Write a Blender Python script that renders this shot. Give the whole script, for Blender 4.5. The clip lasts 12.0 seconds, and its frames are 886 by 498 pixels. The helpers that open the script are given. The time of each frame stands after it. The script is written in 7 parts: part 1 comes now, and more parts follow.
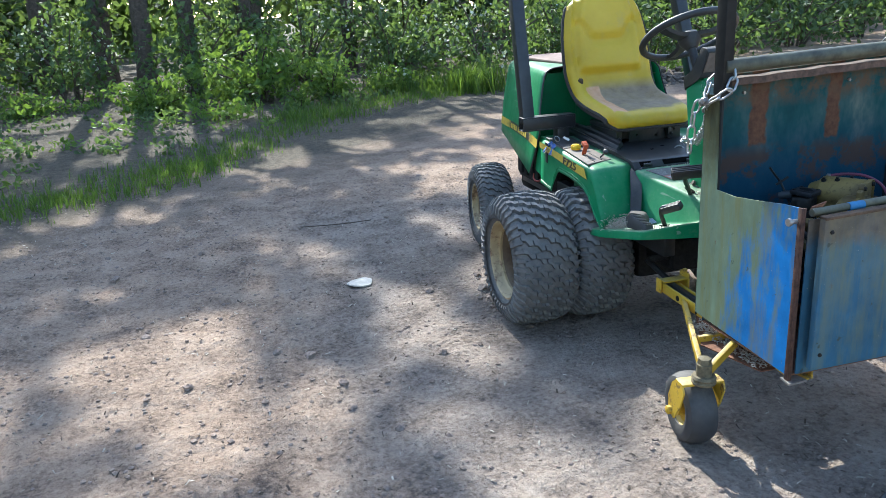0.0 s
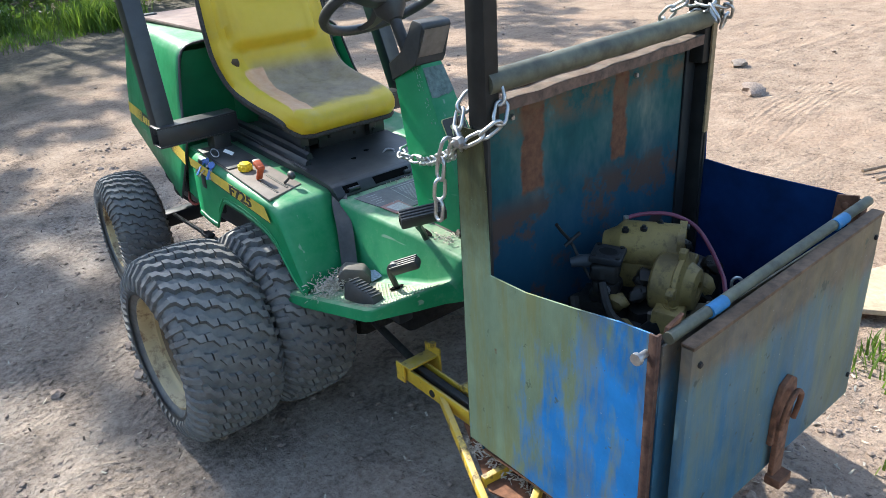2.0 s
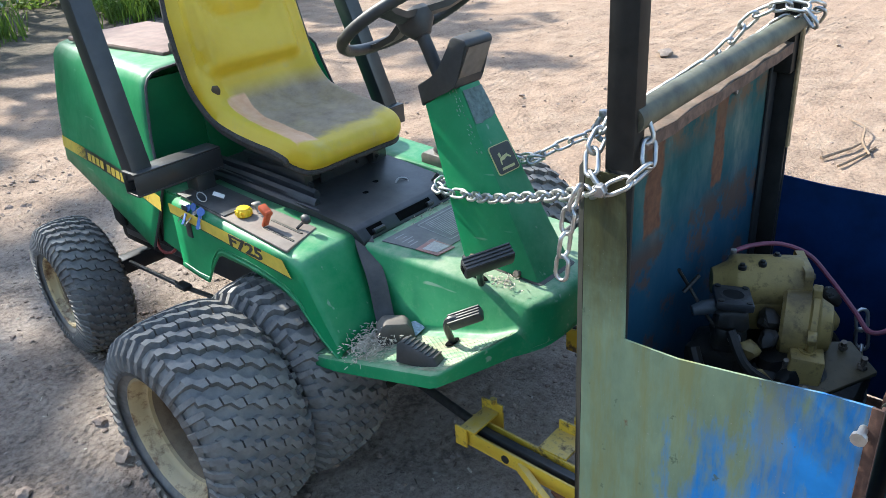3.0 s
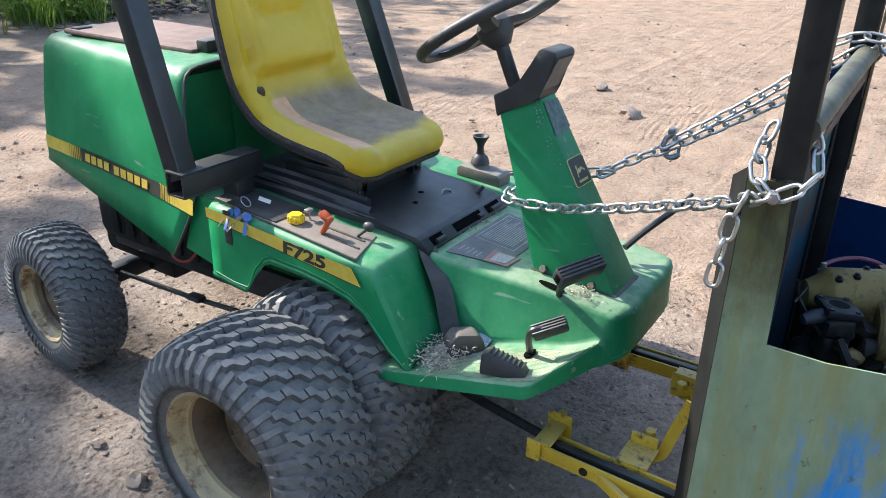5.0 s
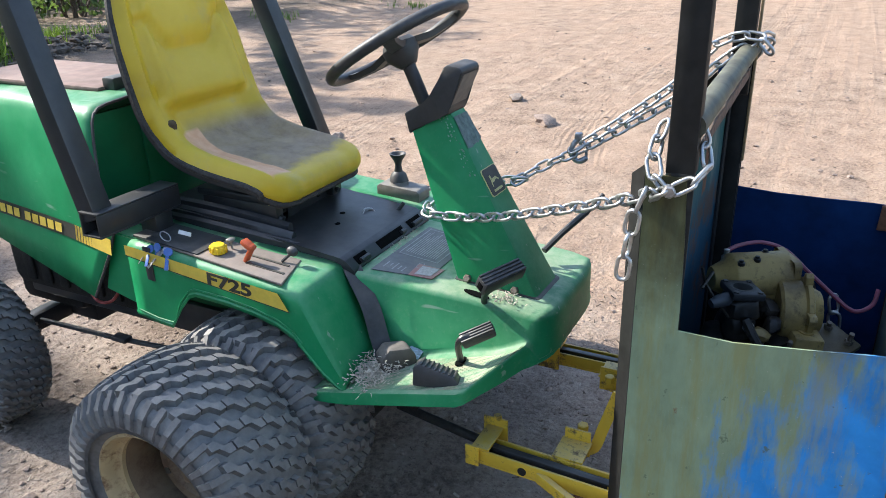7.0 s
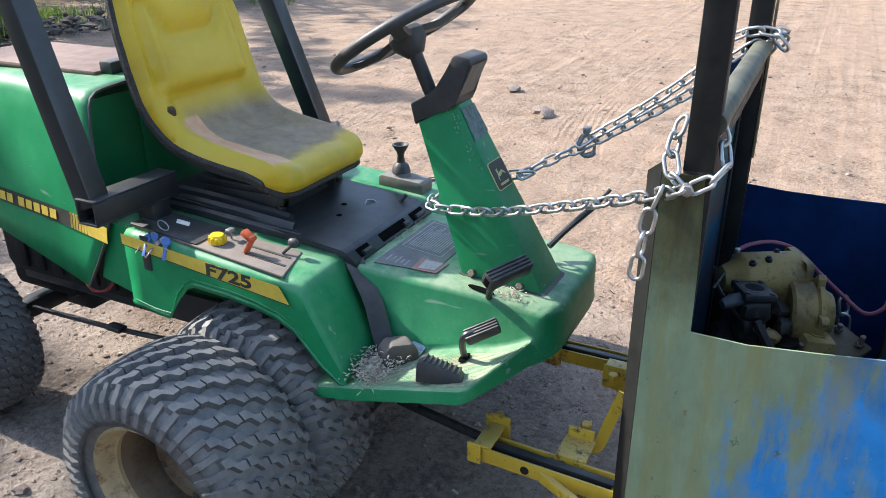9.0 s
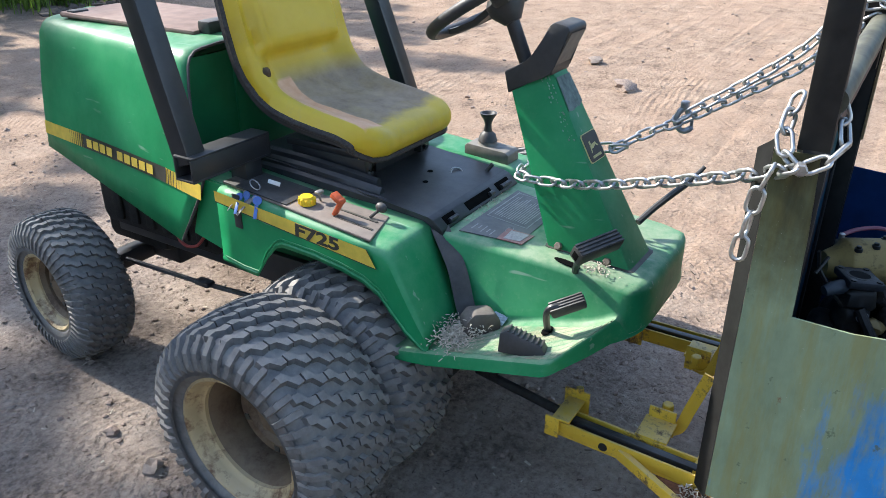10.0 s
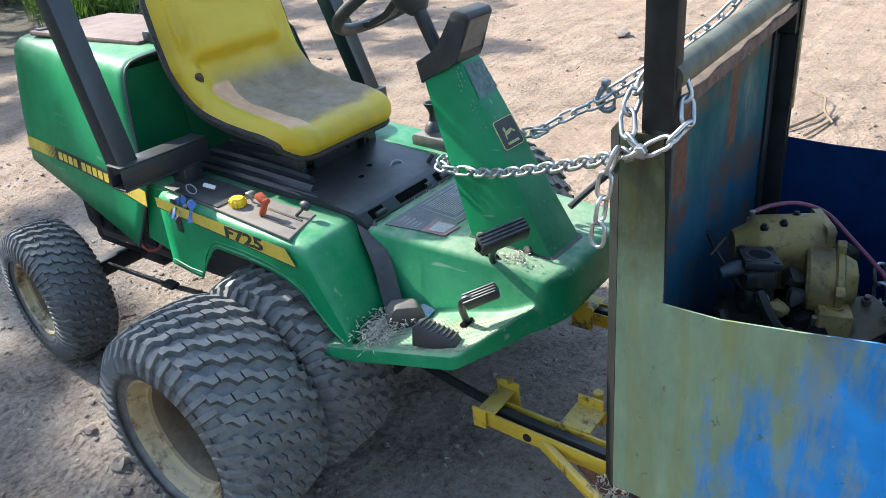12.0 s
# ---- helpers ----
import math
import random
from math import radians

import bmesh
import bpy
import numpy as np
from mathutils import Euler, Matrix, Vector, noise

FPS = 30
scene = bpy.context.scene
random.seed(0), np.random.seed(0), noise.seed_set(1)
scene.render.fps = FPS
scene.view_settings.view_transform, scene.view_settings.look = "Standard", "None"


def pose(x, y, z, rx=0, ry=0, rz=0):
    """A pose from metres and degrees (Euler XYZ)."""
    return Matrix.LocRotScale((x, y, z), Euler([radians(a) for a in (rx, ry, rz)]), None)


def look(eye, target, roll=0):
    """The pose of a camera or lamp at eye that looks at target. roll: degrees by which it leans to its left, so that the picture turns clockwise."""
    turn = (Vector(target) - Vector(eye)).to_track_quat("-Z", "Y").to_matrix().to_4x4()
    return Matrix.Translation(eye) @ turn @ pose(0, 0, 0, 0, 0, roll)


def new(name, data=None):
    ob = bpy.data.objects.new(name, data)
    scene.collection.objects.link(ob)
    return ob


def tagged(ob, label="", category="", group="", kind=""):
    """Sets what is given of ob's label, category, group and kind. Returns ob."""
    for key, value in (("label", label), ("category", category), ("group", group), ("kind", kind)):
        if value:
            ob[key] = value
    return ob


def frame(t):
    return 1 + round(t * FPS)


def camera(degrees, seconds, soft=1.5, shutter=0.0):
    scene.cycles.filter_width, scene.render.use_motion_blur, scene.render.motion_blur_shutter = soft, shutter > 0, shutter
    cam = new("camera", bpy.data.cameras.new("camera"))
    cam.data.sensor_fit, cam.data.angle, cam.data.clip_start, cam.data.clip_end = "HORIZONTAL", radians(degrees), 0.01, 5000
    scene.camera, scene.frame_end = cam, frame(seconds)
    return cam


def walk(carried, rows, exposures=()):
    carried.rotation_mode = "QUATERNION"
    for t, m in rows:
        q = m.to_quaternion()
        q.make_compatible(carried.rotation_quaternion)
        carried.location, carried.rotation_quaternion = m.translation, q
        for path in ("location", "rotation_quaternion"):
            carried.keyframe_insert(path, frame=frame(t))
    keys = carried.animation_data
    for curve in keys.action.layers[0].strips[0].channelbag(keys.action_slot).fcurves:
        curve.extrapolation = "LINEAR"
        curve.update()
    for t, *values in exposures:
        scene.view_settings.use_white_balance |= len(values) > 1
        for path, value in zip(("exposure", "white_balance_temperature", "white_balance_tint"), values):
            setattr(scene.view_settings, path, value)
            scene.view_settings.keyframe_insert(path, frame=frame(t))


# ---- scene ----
cam = camera(60.3, 12.0, soft=0.85)
PATH = [
    (0, (-0.003, -0.058, 1.426), (0.463, 1.789, 0.816), -3.4),
    (0.5, (0.106, 0.238, 1.464), (0.706, 2.009, 0.754), -4.9),
    (1, (0.2, 0.504, 1.472), (1.128, 2.065, 0.634), -2.7),
    (1.5, (0.323, 0.763, 1.478), (1.385, 2.234, 0.637), -2.5),
    (2, (0.502, 1.008, 1.521), (1.639, 2.414, 0.664), -3.4),
    (2.5, (0.472, 1.243, 1.521), (1.768, 2.483, 0.634), -3.4),
    (3, (0.419, 1.484, 1.55), (1.742, 2.694, 0.664), -4.2),
    (3.2, (0.439, 1.559, 1.551), (1.746, 2.783, 0.661), -5.0),
    (4.8, (0.161, 1.841, 1.506), (1.686, 2.823, 0.665), 0.9),
    (5, (0.151, 1.846, 1.513), (1.676, 2.84, 0.684), 1.0),
    (5.5, (0.137, 1.85, 1.522), (1.664, 2.869, 0.729), 0.2),
    (6, (0.132, 1.847, 1.529), (1.681, 2.849, 0.757), -0.4),
    (6.5, (0.125, 1.824, 1.525), (1.717, 2.755, 0.749), -0.9),
    (7, (0.133, 1.806, 1.522), (1.761, 2.659, 0.734), -1.6),
    (9, (0.151, 1.852, 1.519), (1.78, 2.68, 0.705), -0.4),
    (9.5, (0.15, 1.875, 1.518), (1.747, 2.742, 0.681), -0.4),
    (10, (0.131, 1.899, 1.511), (1.647, 2.86, 0.63), -0.0),
    (10.5, (0.148, 1.869, 1.489), (1.551, 2.967, 0.58), 0.3),
    (11, (0.258, 1.74, 1.5), (1.628, 2.893, 0.61), 0.1),
    (11.5, (0.333, 1.648, 1.505), (1.691, 2.809, 0.607), -2.3),
    (12, (0.352, 1.601, 1.514), (1.742, 2.713, 0.603), -5.5),
]
TONE = [(0, 1.62, 5950, 5), (0.5, 1.60, 6100, 7), (1, 1.58, 6300, 8), (2, 1.65, 6350, 6), (2.5, 1.80, 6350, 6), (3, 1.74, 6350, 6), (5, 1.60, 6400, 9),
        (10, 1.57, 6400, 10), (11, 1.60, 6320, 8), (11.5, 1.74, 6220, 5), (12, 1.73, 6220, 5)]
walk(cam, [(t, look(eye, target, roll)) for t, eye, target, roll in PATH], TONE)

# ---- light ----
SUN_TO = Vector((0.05, -1.0, -0.81)).normalized()      # the way the sunlight travels
world = bpy.data.worlds.new("sky")
scene.world = world
world.use_nodes = True
wt = world.node_tree
sky = wt.nodes.new("ShaderNodeTexSky")
sky.sky_type = "NISHITA"
sky.sun_disc = False
sky.sun_elevation = math.asin(-SUN_TO.z)
sky.sun_rotation = math.atan2(-SUN_TO.x, -SUN_TO.y)
wt.links.new(sky.outputs[0], wt.nodes["Background"].inputs[0])
wt.nodes["Background"].inputs[1].default_value = 0.15
sun = new("sun", bpy.data.lights.new("sun", "SUN"))
sun.data.energy = 3.3
sun.data.angle = radians(0.6)
sun.data.color = (1.0, 0.955, 0.88)
sun.matrix_world = look((0, 0, 20), Vector((0, 0, 20)) + SUN_TO)


# ---- materials ----
class Mat:
    """A small builder of node materials."""

    def __init__(self, name, rough=0.6, metal=0.0, spec=0.5):
        self.m = bpy.data.materials.new(name)
        self.m.use_nodes = True
        self.t = self.m.node_tree
        self.b = self.t.nodes["Principled BSDF"]
        self.b.inputs["Roughness"].default_value = rough
        self.b.inputs["Metallic"].default_value = metal
        self.b.inputs["Specular IOR Level"].default_value = spec
        self.pos = self.node("ShaderNodeNewGeometry").outputs["Position"]

    def node(self, kind, **inp):
        n = self.t.nodes.new(kind)
        for k, v in inp.items():
            self.put(n.inputs[k], v)
        return n

    def put(self, socket, v):
        if hasattr(v, "is_linked"):
            self.t.links.new(v, socket)
        elif isinstance(v, (tuple, list)) and len(v) == 3 and socket.type == "RGBA":
            socket.default_value = (*v, 1)
        else:
            socket.default_value = v

    def noise(self, scale, detail=4, rough=0.6, vec=None, stretch=None):
        v = vec or self.pos
        if stretch:
            mp = self.node("ShaderNodeMapping", Vector=v)
            mp.inputs["Scale"].default_value = stretch
            v = mp.outputs[0]
        return self.node("ShaderNodeTexNoise", Vector=v, Scale=scale, Detail=detail, Roughness=rough).outputs["Fac"]

    def ramp(self, fac, *stops):
        r = self.node("ShaderNodeValToRGB", Fac=fac)
        e = r.color_ramp.elements
        while len(e) < len(stops):
            e.new(0.5)
        for el, (p, c) in zip(e, stops):
            el.position = p
            el.color = (*c, 1) if isinstance(c, tuple) else (c, c, c, 1)
        return r.outputs[0]

    def mix(self, fac, a, b):
        n = self.t.nodes.new("ShaderNodeMix")
        n.data_type = "RGBA"
        self.put(n.inputs[0], fac)
        self.put(n.inputs[6], a)
        self.put(n.inputs[7], b)
        return n.outputs[2]

    def math(self, op, a, b=0.0, clamp=False):
        n = self.t.nodes.new("ShaderNodeMath")
        n.operation = op
        n.use_clamp = clamp
        self.put(n.inputs[0], a)
        self.put(n.inputs[1], b)
        return n.outputs[0]

    def xyz(self):
        s = self.node("ShaderNodeSeparateXYZ", Vector=self.pos)
        return s.outputs

    def band(self, v, lo, hi, soft):
        """1 between lo and hi, falling to 0 within soft outside."""
        a = self.node("ShaderNodeMapRange", Value=v)
        a.inputs[1].default_value, a.inputs[2].default_value = lo - soft, lo
        b = self.node("ShaderNodeMapRange", Value=v)
        b.inputs[1].default_value, b.inputs[2].default_value = hi + soft, hi
        return self.math("MULTIPLY", a.outputs[0], b.outputs[0])

    def color(self, c):
        self.put(self.b.inputs["Base Color"], c)
        return self

    def rough(self, r):
        self.put(self.b.inputs["Roughness"], r)
        return self

    def bump(self, height, strength=0.3, dist=0.01):
        prev = self.b.inputs["Normal"].links
        n = self.node("ShaderNodeBump", Height=height, Strength=strength, Distance=dist)
        if prev:
            self.t.links.new(prev[0].from_socket, n.inputs["Normal"])
        self.t.links.new(n.outputs[0], self.b.inputs["Normal"])
        return self


def up_facing(k):
    """How far a face looks upward, 0 to 1 (where dust settles)."""
    n = k.node("ShaderNodeSeparateXYZ", Vector=k.node("ShaderNodeNewGeometry").outputs["Normal"])
    return k.math("MAXIMUM", n.outputs[2], 0.0)


def paint(name, base, dust=(0.40, 0.37, 0.30), amount=0.35, rough=0.38, wear=None, scratch=0.0, worn=0.66, spec=0.5, cover=0.12, blur=0.05):
    """Weathered paint: faded in blotches, dusty on top, with chips."""
    k = Mat(name, rough, spec=spec)
    fade = k.noise(3.5, 5)
    dark = tuple(c * 0.72 for c in base)
    pale = tuple(min(1, c * 1.22 + 0.012) for c in base)
    c = k.ramp(fade, (0.3, dark), (0.5, base), (0.72, pale))
    up = up_facing(k)
    d = k.math("MULTIPLY", k.math("MULTIPLY", k.math("MULTIPLY", up, up), k.ramp(k.noise(7, 7, 0.72), (0.38, cover), (0.6, 1.0))), amount)
    fine = k.math("MULTIPLY", k.ramp(k.noise(60, 3, 0.7), (0.55, 0.0), (0.75, 1.0)), amount * 0.12)
    c = k.mix(k.math("ADD", d, fine, True), c, dust)
    if wear:
        w = k.ramp(k.noise(14, 8, 0.75), (worn, 0.0), (worn + blur, 1.0))
        c = k.mix(w, c, wear)
    if scratch:
        s = k.ramp(k.noise(40, 2, 0.5, stretch=(1, 0.12, 1)), (0.68, 0.0), (0.75, scratch))
        c = k.mix(s, c, (0.5, 0.5, 0.45))
    k.color(c)
    k.rough(k.math("ADD", k.math("MULTIPLY", k.noise(20, 4), 0.3), rough - 0.1, True))
    k.bump(k.noise(120, 3), 0.05, 0.002)
    return k.m


def plain(name, base, rough=0.6, metal=0.0, grain=40, vary=0.25, bump=0.15, dust=0.0, dist=0.003, spec=0.5):
    k = Mat(name, rough, metal, spec)
    n = k.noise(grain, 5)
    c = k.ramp(n, (0.3, tuple(x * (1 - vary) for x in base)), (0.7, tuple(min(1, x * (1 + vary)) for x in base)))
    big = k.noise(grain * 0.13, 4)
    c = k.mix(k.math("MULTIPLY", k.ramp(big, (0.4, 0.0), (0.65, 1.0)), 0.3), c, tuple(x * 0.6 for x in base))
    if dust:
        d = k.math("MULTIPLY", k.math("ADD", k.math("MULTIPLY", up_facing(k), 0.8), 0.25), k.ramp(k.noise(16, 6, 0.7), (0.3, 0.2), (0.7, 1.0)))
        c = k.mix(k.math("MULTIPLY", d, dust, True), c, (0.37, 0.335, 0.285))
    k.color(c)
    k.rough(k.math("ADD", k.math("MULTIPLY", big, 0.3), rough - 0.15, True))
    if bump:
        k.bump(n, bump, dist)
    return k.m


GREEN = paint("green_paint", (0.010, 0.225, 0.078), dust=(0.33, 0.37, 0.27), amount=0.50, rough=0.36, scratch=0.35, spec=0.32)
GREEN_DUSTY = paint("dusty_green_paint", (0.012, 0.225, 0.082), dust=(0.38, 0.41, 0.29), amount=0.75, rough=0.45, scratch=0.35, spec=0.28, cover=0.25)
# same green, darkened to paint in shade behind the seat and in wheel wells
GREEN_SHADED = paint("shaded_green_paint", (0.008, 0.14, 0.052), amount=0.1, rough=0.4, spec=0.32)
FRAME_YELLOW = paint("frame_yellow_paint", (0.66, 0.42, 0.03), amount=0.5, rough=0.5, wear=(0.13, 0.08, 0.035), worn=0.53, blur=0.09)
DECAL_YELLOW = plain("decal_yellow", (0.74, 0.52, 0.06), 0.5, vary=0.12, bump=0.03, dust=0.25)
DECAL_DARK = plain("decal_black", (0.03, 0.028, 0.02), 0.5, vary=0.2, bump=0.02, dust=0.2)
GAP = plain("unlit_gap", (0.004, 0.004, 0.004), 0.9, spec=0.05)
BLACK = plain("black_plastic", (0.022, 0.023, 0.025), 0.5, grain=60, bump=0.12, dust=0.22)
BLACK_STEEL = plain("black_steel", (0.02, 0.022, 0.025), 0.36, grain=30, bump=0.1, dust=0.10)
GREASE = plain("greasy_black_metal", (0.018, 0.017, 0.016), 0.6, grain=70, vary=0.5, bump=0.5, dust=0.08, spec=0.2)
RUBBER = plain("dusty_rubber", (0.102, 0.103, 0.104), 0.68, grain=45, vary=0.4, bump=0.25, dust=0.72)
CASTER_RUBBER = plain("worn_caster_rubber", (0.04, 0.041, 0.044), 0.75, grain=40, vary=0.2, bump=0.15, dust=0.28)
RIM = paint("cream_rim_paint", (0.50, 0.38, 0.20), amount=0.5, rough=0.5, wear=(0.16, 0.085, 0.04), worn=0.49, blur=0.13)
RIM_DISC = paint("rusty_rim_disc", (0.17, 0.12, 0.07), amount=0.15, rough=0.7, wear=(0.10, 0.06, 0.035), worn=0.42, blur=0.2)
CHROME = plain("galvanised_chain", (0.50, 0.50, 0.49), 0.40, metal=0.9, grain=90, vary=0.15, bump=0.12)
STEEL = plain("bare_steel", (0.4, 0.38, 0.36), 0.45, metal=0.8, grain=80, vary=0.3)
RUST = plain("rust", (0.17, 0.075, 0.04), 0.9, grain=55, vary=0.5, bump=0.5)
WHITE_TAG = plain("white_tag", (0.7, 0.68, 0.62), 0.6, vary=0.1)
FADED_LABEL = plain("faded_label", (0.46, 0.43, 0.41), 0.6, grain=160, vary=0.3, dust=0.4)
RED = plain("red_plastic", (0.55, 0.10, 0.03), 0.5, vary=0.15)
KNOB_YELLOW = plain("yellow_plastic", (0.82, 0.55, 0.02), 0.45, vary=0.1)
BLUE_TAG = plain("blue_plastic", (0.08, 0.16, 0.42), 0.4, vary=0.2)
BROWN_PANEL = plain("faded_brown_plastic", (0.20, 0.155, 0.125), 0.75, grain=30, vary=0.25, bump=0.2, dust=0.3)
HOOD_TOP = plain("dusty_brown_hood_top", (0.22, 0.135, 0.11), 0.8, grain=25, vary=0.25, bump=0.15, dust=0.18)
WIRE = plain("maroon_wire", (0.16, 0.03, 0.06), 0.45, vary=0.2)
BARK = plain("bark", (0.10, 0.075, 0.055), 0.95, grain=20, vary=0.5, bump=1.0, dist=0.02)
STONE = plain("stone", (0.27, 0.215, 0.175), 0.9, grain=60, vary=0.3, bump=0.5)
CLOD = plain("dirt_clod", (0.27, 0.205, 0.165), 0.95, grain=80, vary=0.4, bump=0.6)
PAPER = plain("dirty_white_plate", (0.66, 0.62, 0.54), 0.75, grain=30, vary=0.2, bump=0.1, dust=0.3)
BOARD = plain("weathered_board", (0.42, 0.32, 0.21), 0.85, grain=30, vary=0.3, bump=0.3)
BIN = plain("black_bin_plastic", (0.015, 0.016, 0.018), 0.35, grain=30, bump=0.08, dust=0.08)
CHIPS = plain("dry_litter", (0.5, 0.44, 0.35), 0.9, grain=70, vary=0.4)


def seat_vinyl():
    k = Mat("yellow_seat_vinyl", 0.42)
    base = k.ramp(k.noise(4, 5), (0.3, (0.48, 0.315, 0.012)), (0.5, (0.59, 0.40, 0.016)), (0.72, (0.65, 0.46, 0.035)))
    x, y, z = k.xyz()
    warp = k.math("MULTIPLY", k.math("SUBTRACT", k.noise(7, 5), 0.5), 0.13)
    yy = k.math("ADD", y, warp)
    grime = k.math("MULTIPLY", k.band(yy, 3.105, 3.46, 0.03), k.band(k.math("ADD", x, warp), 1.668, 2.1, 0.035))
    grime = k.math("MULTIPLY", grime, k.band(z, 0.8, 0.985, 0.05))
    grime = k.math("MULTIPLY", grime, k.ramp(k.noise(10, 6, 0.7), (0.25, 0.8), (0.6, 0.98)))
    c = k.mix(grime, base, k.ramp(k.noise(13, 6, 0.7), (0.35, (0.23, 0.168, 0.112)), (0.65, (0.37, 0.278, 0.19))))
    # peach strip along the right bolster, with a wavy edge
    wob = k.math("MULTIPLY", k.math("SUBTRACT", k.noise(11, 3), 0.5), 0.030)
    peach = k.math("MULTIPLY", k.band(k.math("ADD", x, wob), 1.620, 1.690, 0.005), k.band(k.math("ADD", y, wob), 3.085, 3.42, 0.012))
    peach = k.math("MULTIPLY", peach, k.band(z, 0.885, 1.0, 0.008))
    c = k.mix(k.math("MULTIPLY", peach, 0.95), c, k.ramp(k.noise(30, 4), (0.3, (0.70, 0.36, 0.19)), (0.7, (0.80, 0.48, 0.28))))
    smear = k.ramp(k.noise(9, 7, 0.75), (0.55, 0.0), (0.72, 0.4))
    c = k.mix(k.math("MULTIPLY", smear, k.math("SUBTRACT", 1.0, peach)), c, (0.42, 0.33, 0.12))
    k.color(c)
    k.rough(k.math("ADD", k.math("MULTIPLY", k.noise(25, 4), 0.25), k.math("ADD", 0.32, k.math("MULTIPLY", grime, 0.4)), True))
    k.bump(k.noise(180, 2), 0.08, 0.002)
    k.bump(k.noise(9, 3), 0.15, 0.01)
    return k.m


def box_paint(name, blue, other, cover, soft=0.05, yellow=0.45, brown=None, across=0.0):
    """Blue over-paint that has worn to pale olive in long vertical runs, rusty at the edges."""
    k = Mat(name, 0.6, spec=0.18)
    x, y, z = k.xyz()
    big = k.noise(5.0, 6, 0.7, stretch=(1.6, 1.6, 0.35))
    fine = k.noise(26, 5, 0.7, stretch=(1, 1, 0.3))
    m = k.math("ADD", k.math("MULTIPLY", big, 0.75), k.math("MULTIPLY", fine, 0.25))
    m = k.math("ADD", m, k.math("MULTIPLY", k.math("SUBTRACT", y, 1.8), cover[1]))
    m = k.math("ADD", m, k.math("MULTIPLY", k.math("SUBTRACT", z, 0.62), cover[2]))
    m = k.math("ADD", m, k.math("MULTIPLY", k.math("SUBTRACT", x, 1.8), across))
    mask = k.ramp(m, (cover[0] - soft, 0.0), (cover[0] + soft, 1.0))
    bl = k.ramp(k.noise(8, 5), (0.3, tuple(c * 0.75 for c in blue)), (0.7, tuple(min(1, c * 1.2) for c in blue)))
    ol = k.ramp(k.noise(11, 6, 0.7, stretch=(1, 1, 0.4)), (0.3, tuple(c * 0.75 for c in other)), (0.7, tuple(min(1, c * 1.2) for c in other)))
    c = k.mix(mask, bl, ol)
    yel = k.ramp(k.noise(7.5, 6, 0.7, stretch=(2.2, 2.2, 0.3)), (0.47, 0.0), (0.63, yellow))
    c = k.mix(yel, c, (0.215, 0.21, 0.075))
    soot = k.math("MULTIPLY", k.band(k.math("ADD", z, k.math("MULTIPLY", k.noise(9, 6, 0.7), 0.22)), 1.09, 1.6, 0.17), k.ramp(k.noise(11, 6, 0.7, stretch=(1, 1, 0.3)), (0.3, 0.7), (0.6, 1.0)))
    c = k.mix(soot, c, k.ramp(k.noise(8, 5, 0.7, stretch=(2, 2, 0.3)), (0.4, (0.028, 0.025, 0.018)), (0.7, (0.085, 0.08, 0.03))))
    if brown:
        edge = k.band(k.math("ADD", z, k.math("MULTIPLY", k.math("SUBTRACT", k.noise(6, 6, 0.7, stretch=(1, 1, 0.4)), 0.5), 0.22)), brown[0], brown[1], 0.05)
        c = k.mix(k.math("MULTIPLY", edge, 0.75), c, k.ramp(k.noise(22, 5), (0.3, (0.10, 0.07, 0.045)), (0.7, (0.20, 0.14, 0.08))))
    spot = k.ramp(k.noise(24, 4, 0.6), (0.66, 0.0), (0.70, 0.8))
    c = k.mix(spot, c, tuple(v * 0.45 for v in other))
    r = k.ramp(k.noise(17, 8, 0.75, stretch=(1, 1, 0.5)), (0.66, 0.0), (0.72, 0.8))
    c = k.mix(r, c, (0.16, 0.075, 0.04))
    s = k.ramp(k.noise(130, 3, 0.7), (0.68, 0.0), (0.76, 0.6))
    c = k.mix(s, c, (0.42, 0.41, 0.36))
    k.color(c)
    k.rough(k.math("ADD", k.math("MULTIPLY", fine, 0.3), 0.42, True))
    k.bump(m, 0.2, 0.004)
    k.bump(k.noise(90, 4), 0.12, 0.002)
    return k.m


BOX_SIDE = box_paint("worn_blue_olive_side", (0.025, 0.225, 0.58), (0.20, 0.27, 0.175), (0.495, 0.60, 0.22), 0.055, 0.6)
BOX_DOOR = box_paint("worn_blue_grey_door", (0.045, 0.135, 0.22), (0.135, 0.165, 0.125), (0.50, 0.0, 0.30), 0.12, 0.35, (0.775, 0.9), 0.22)
# inner blue, set darker to hold the shade inside the box
BOX_INSIDE = plain("shaded_blue_inside", (0.0045, 0.028, 0.105), 0.75, grain=14, vary=0.3, bump=0.1, spec=0.15)
BOX_BLUE = plain("bright_blue_paint", (0.03, 0.17, 0.36), 0.5, vary=0.2)
PIPE_GREEN = plain("worn_green_pipe", (0.085, 0.085, 0.055), 0.6, grain=20, vary=0.65, bump=0.2, dust=0.1)


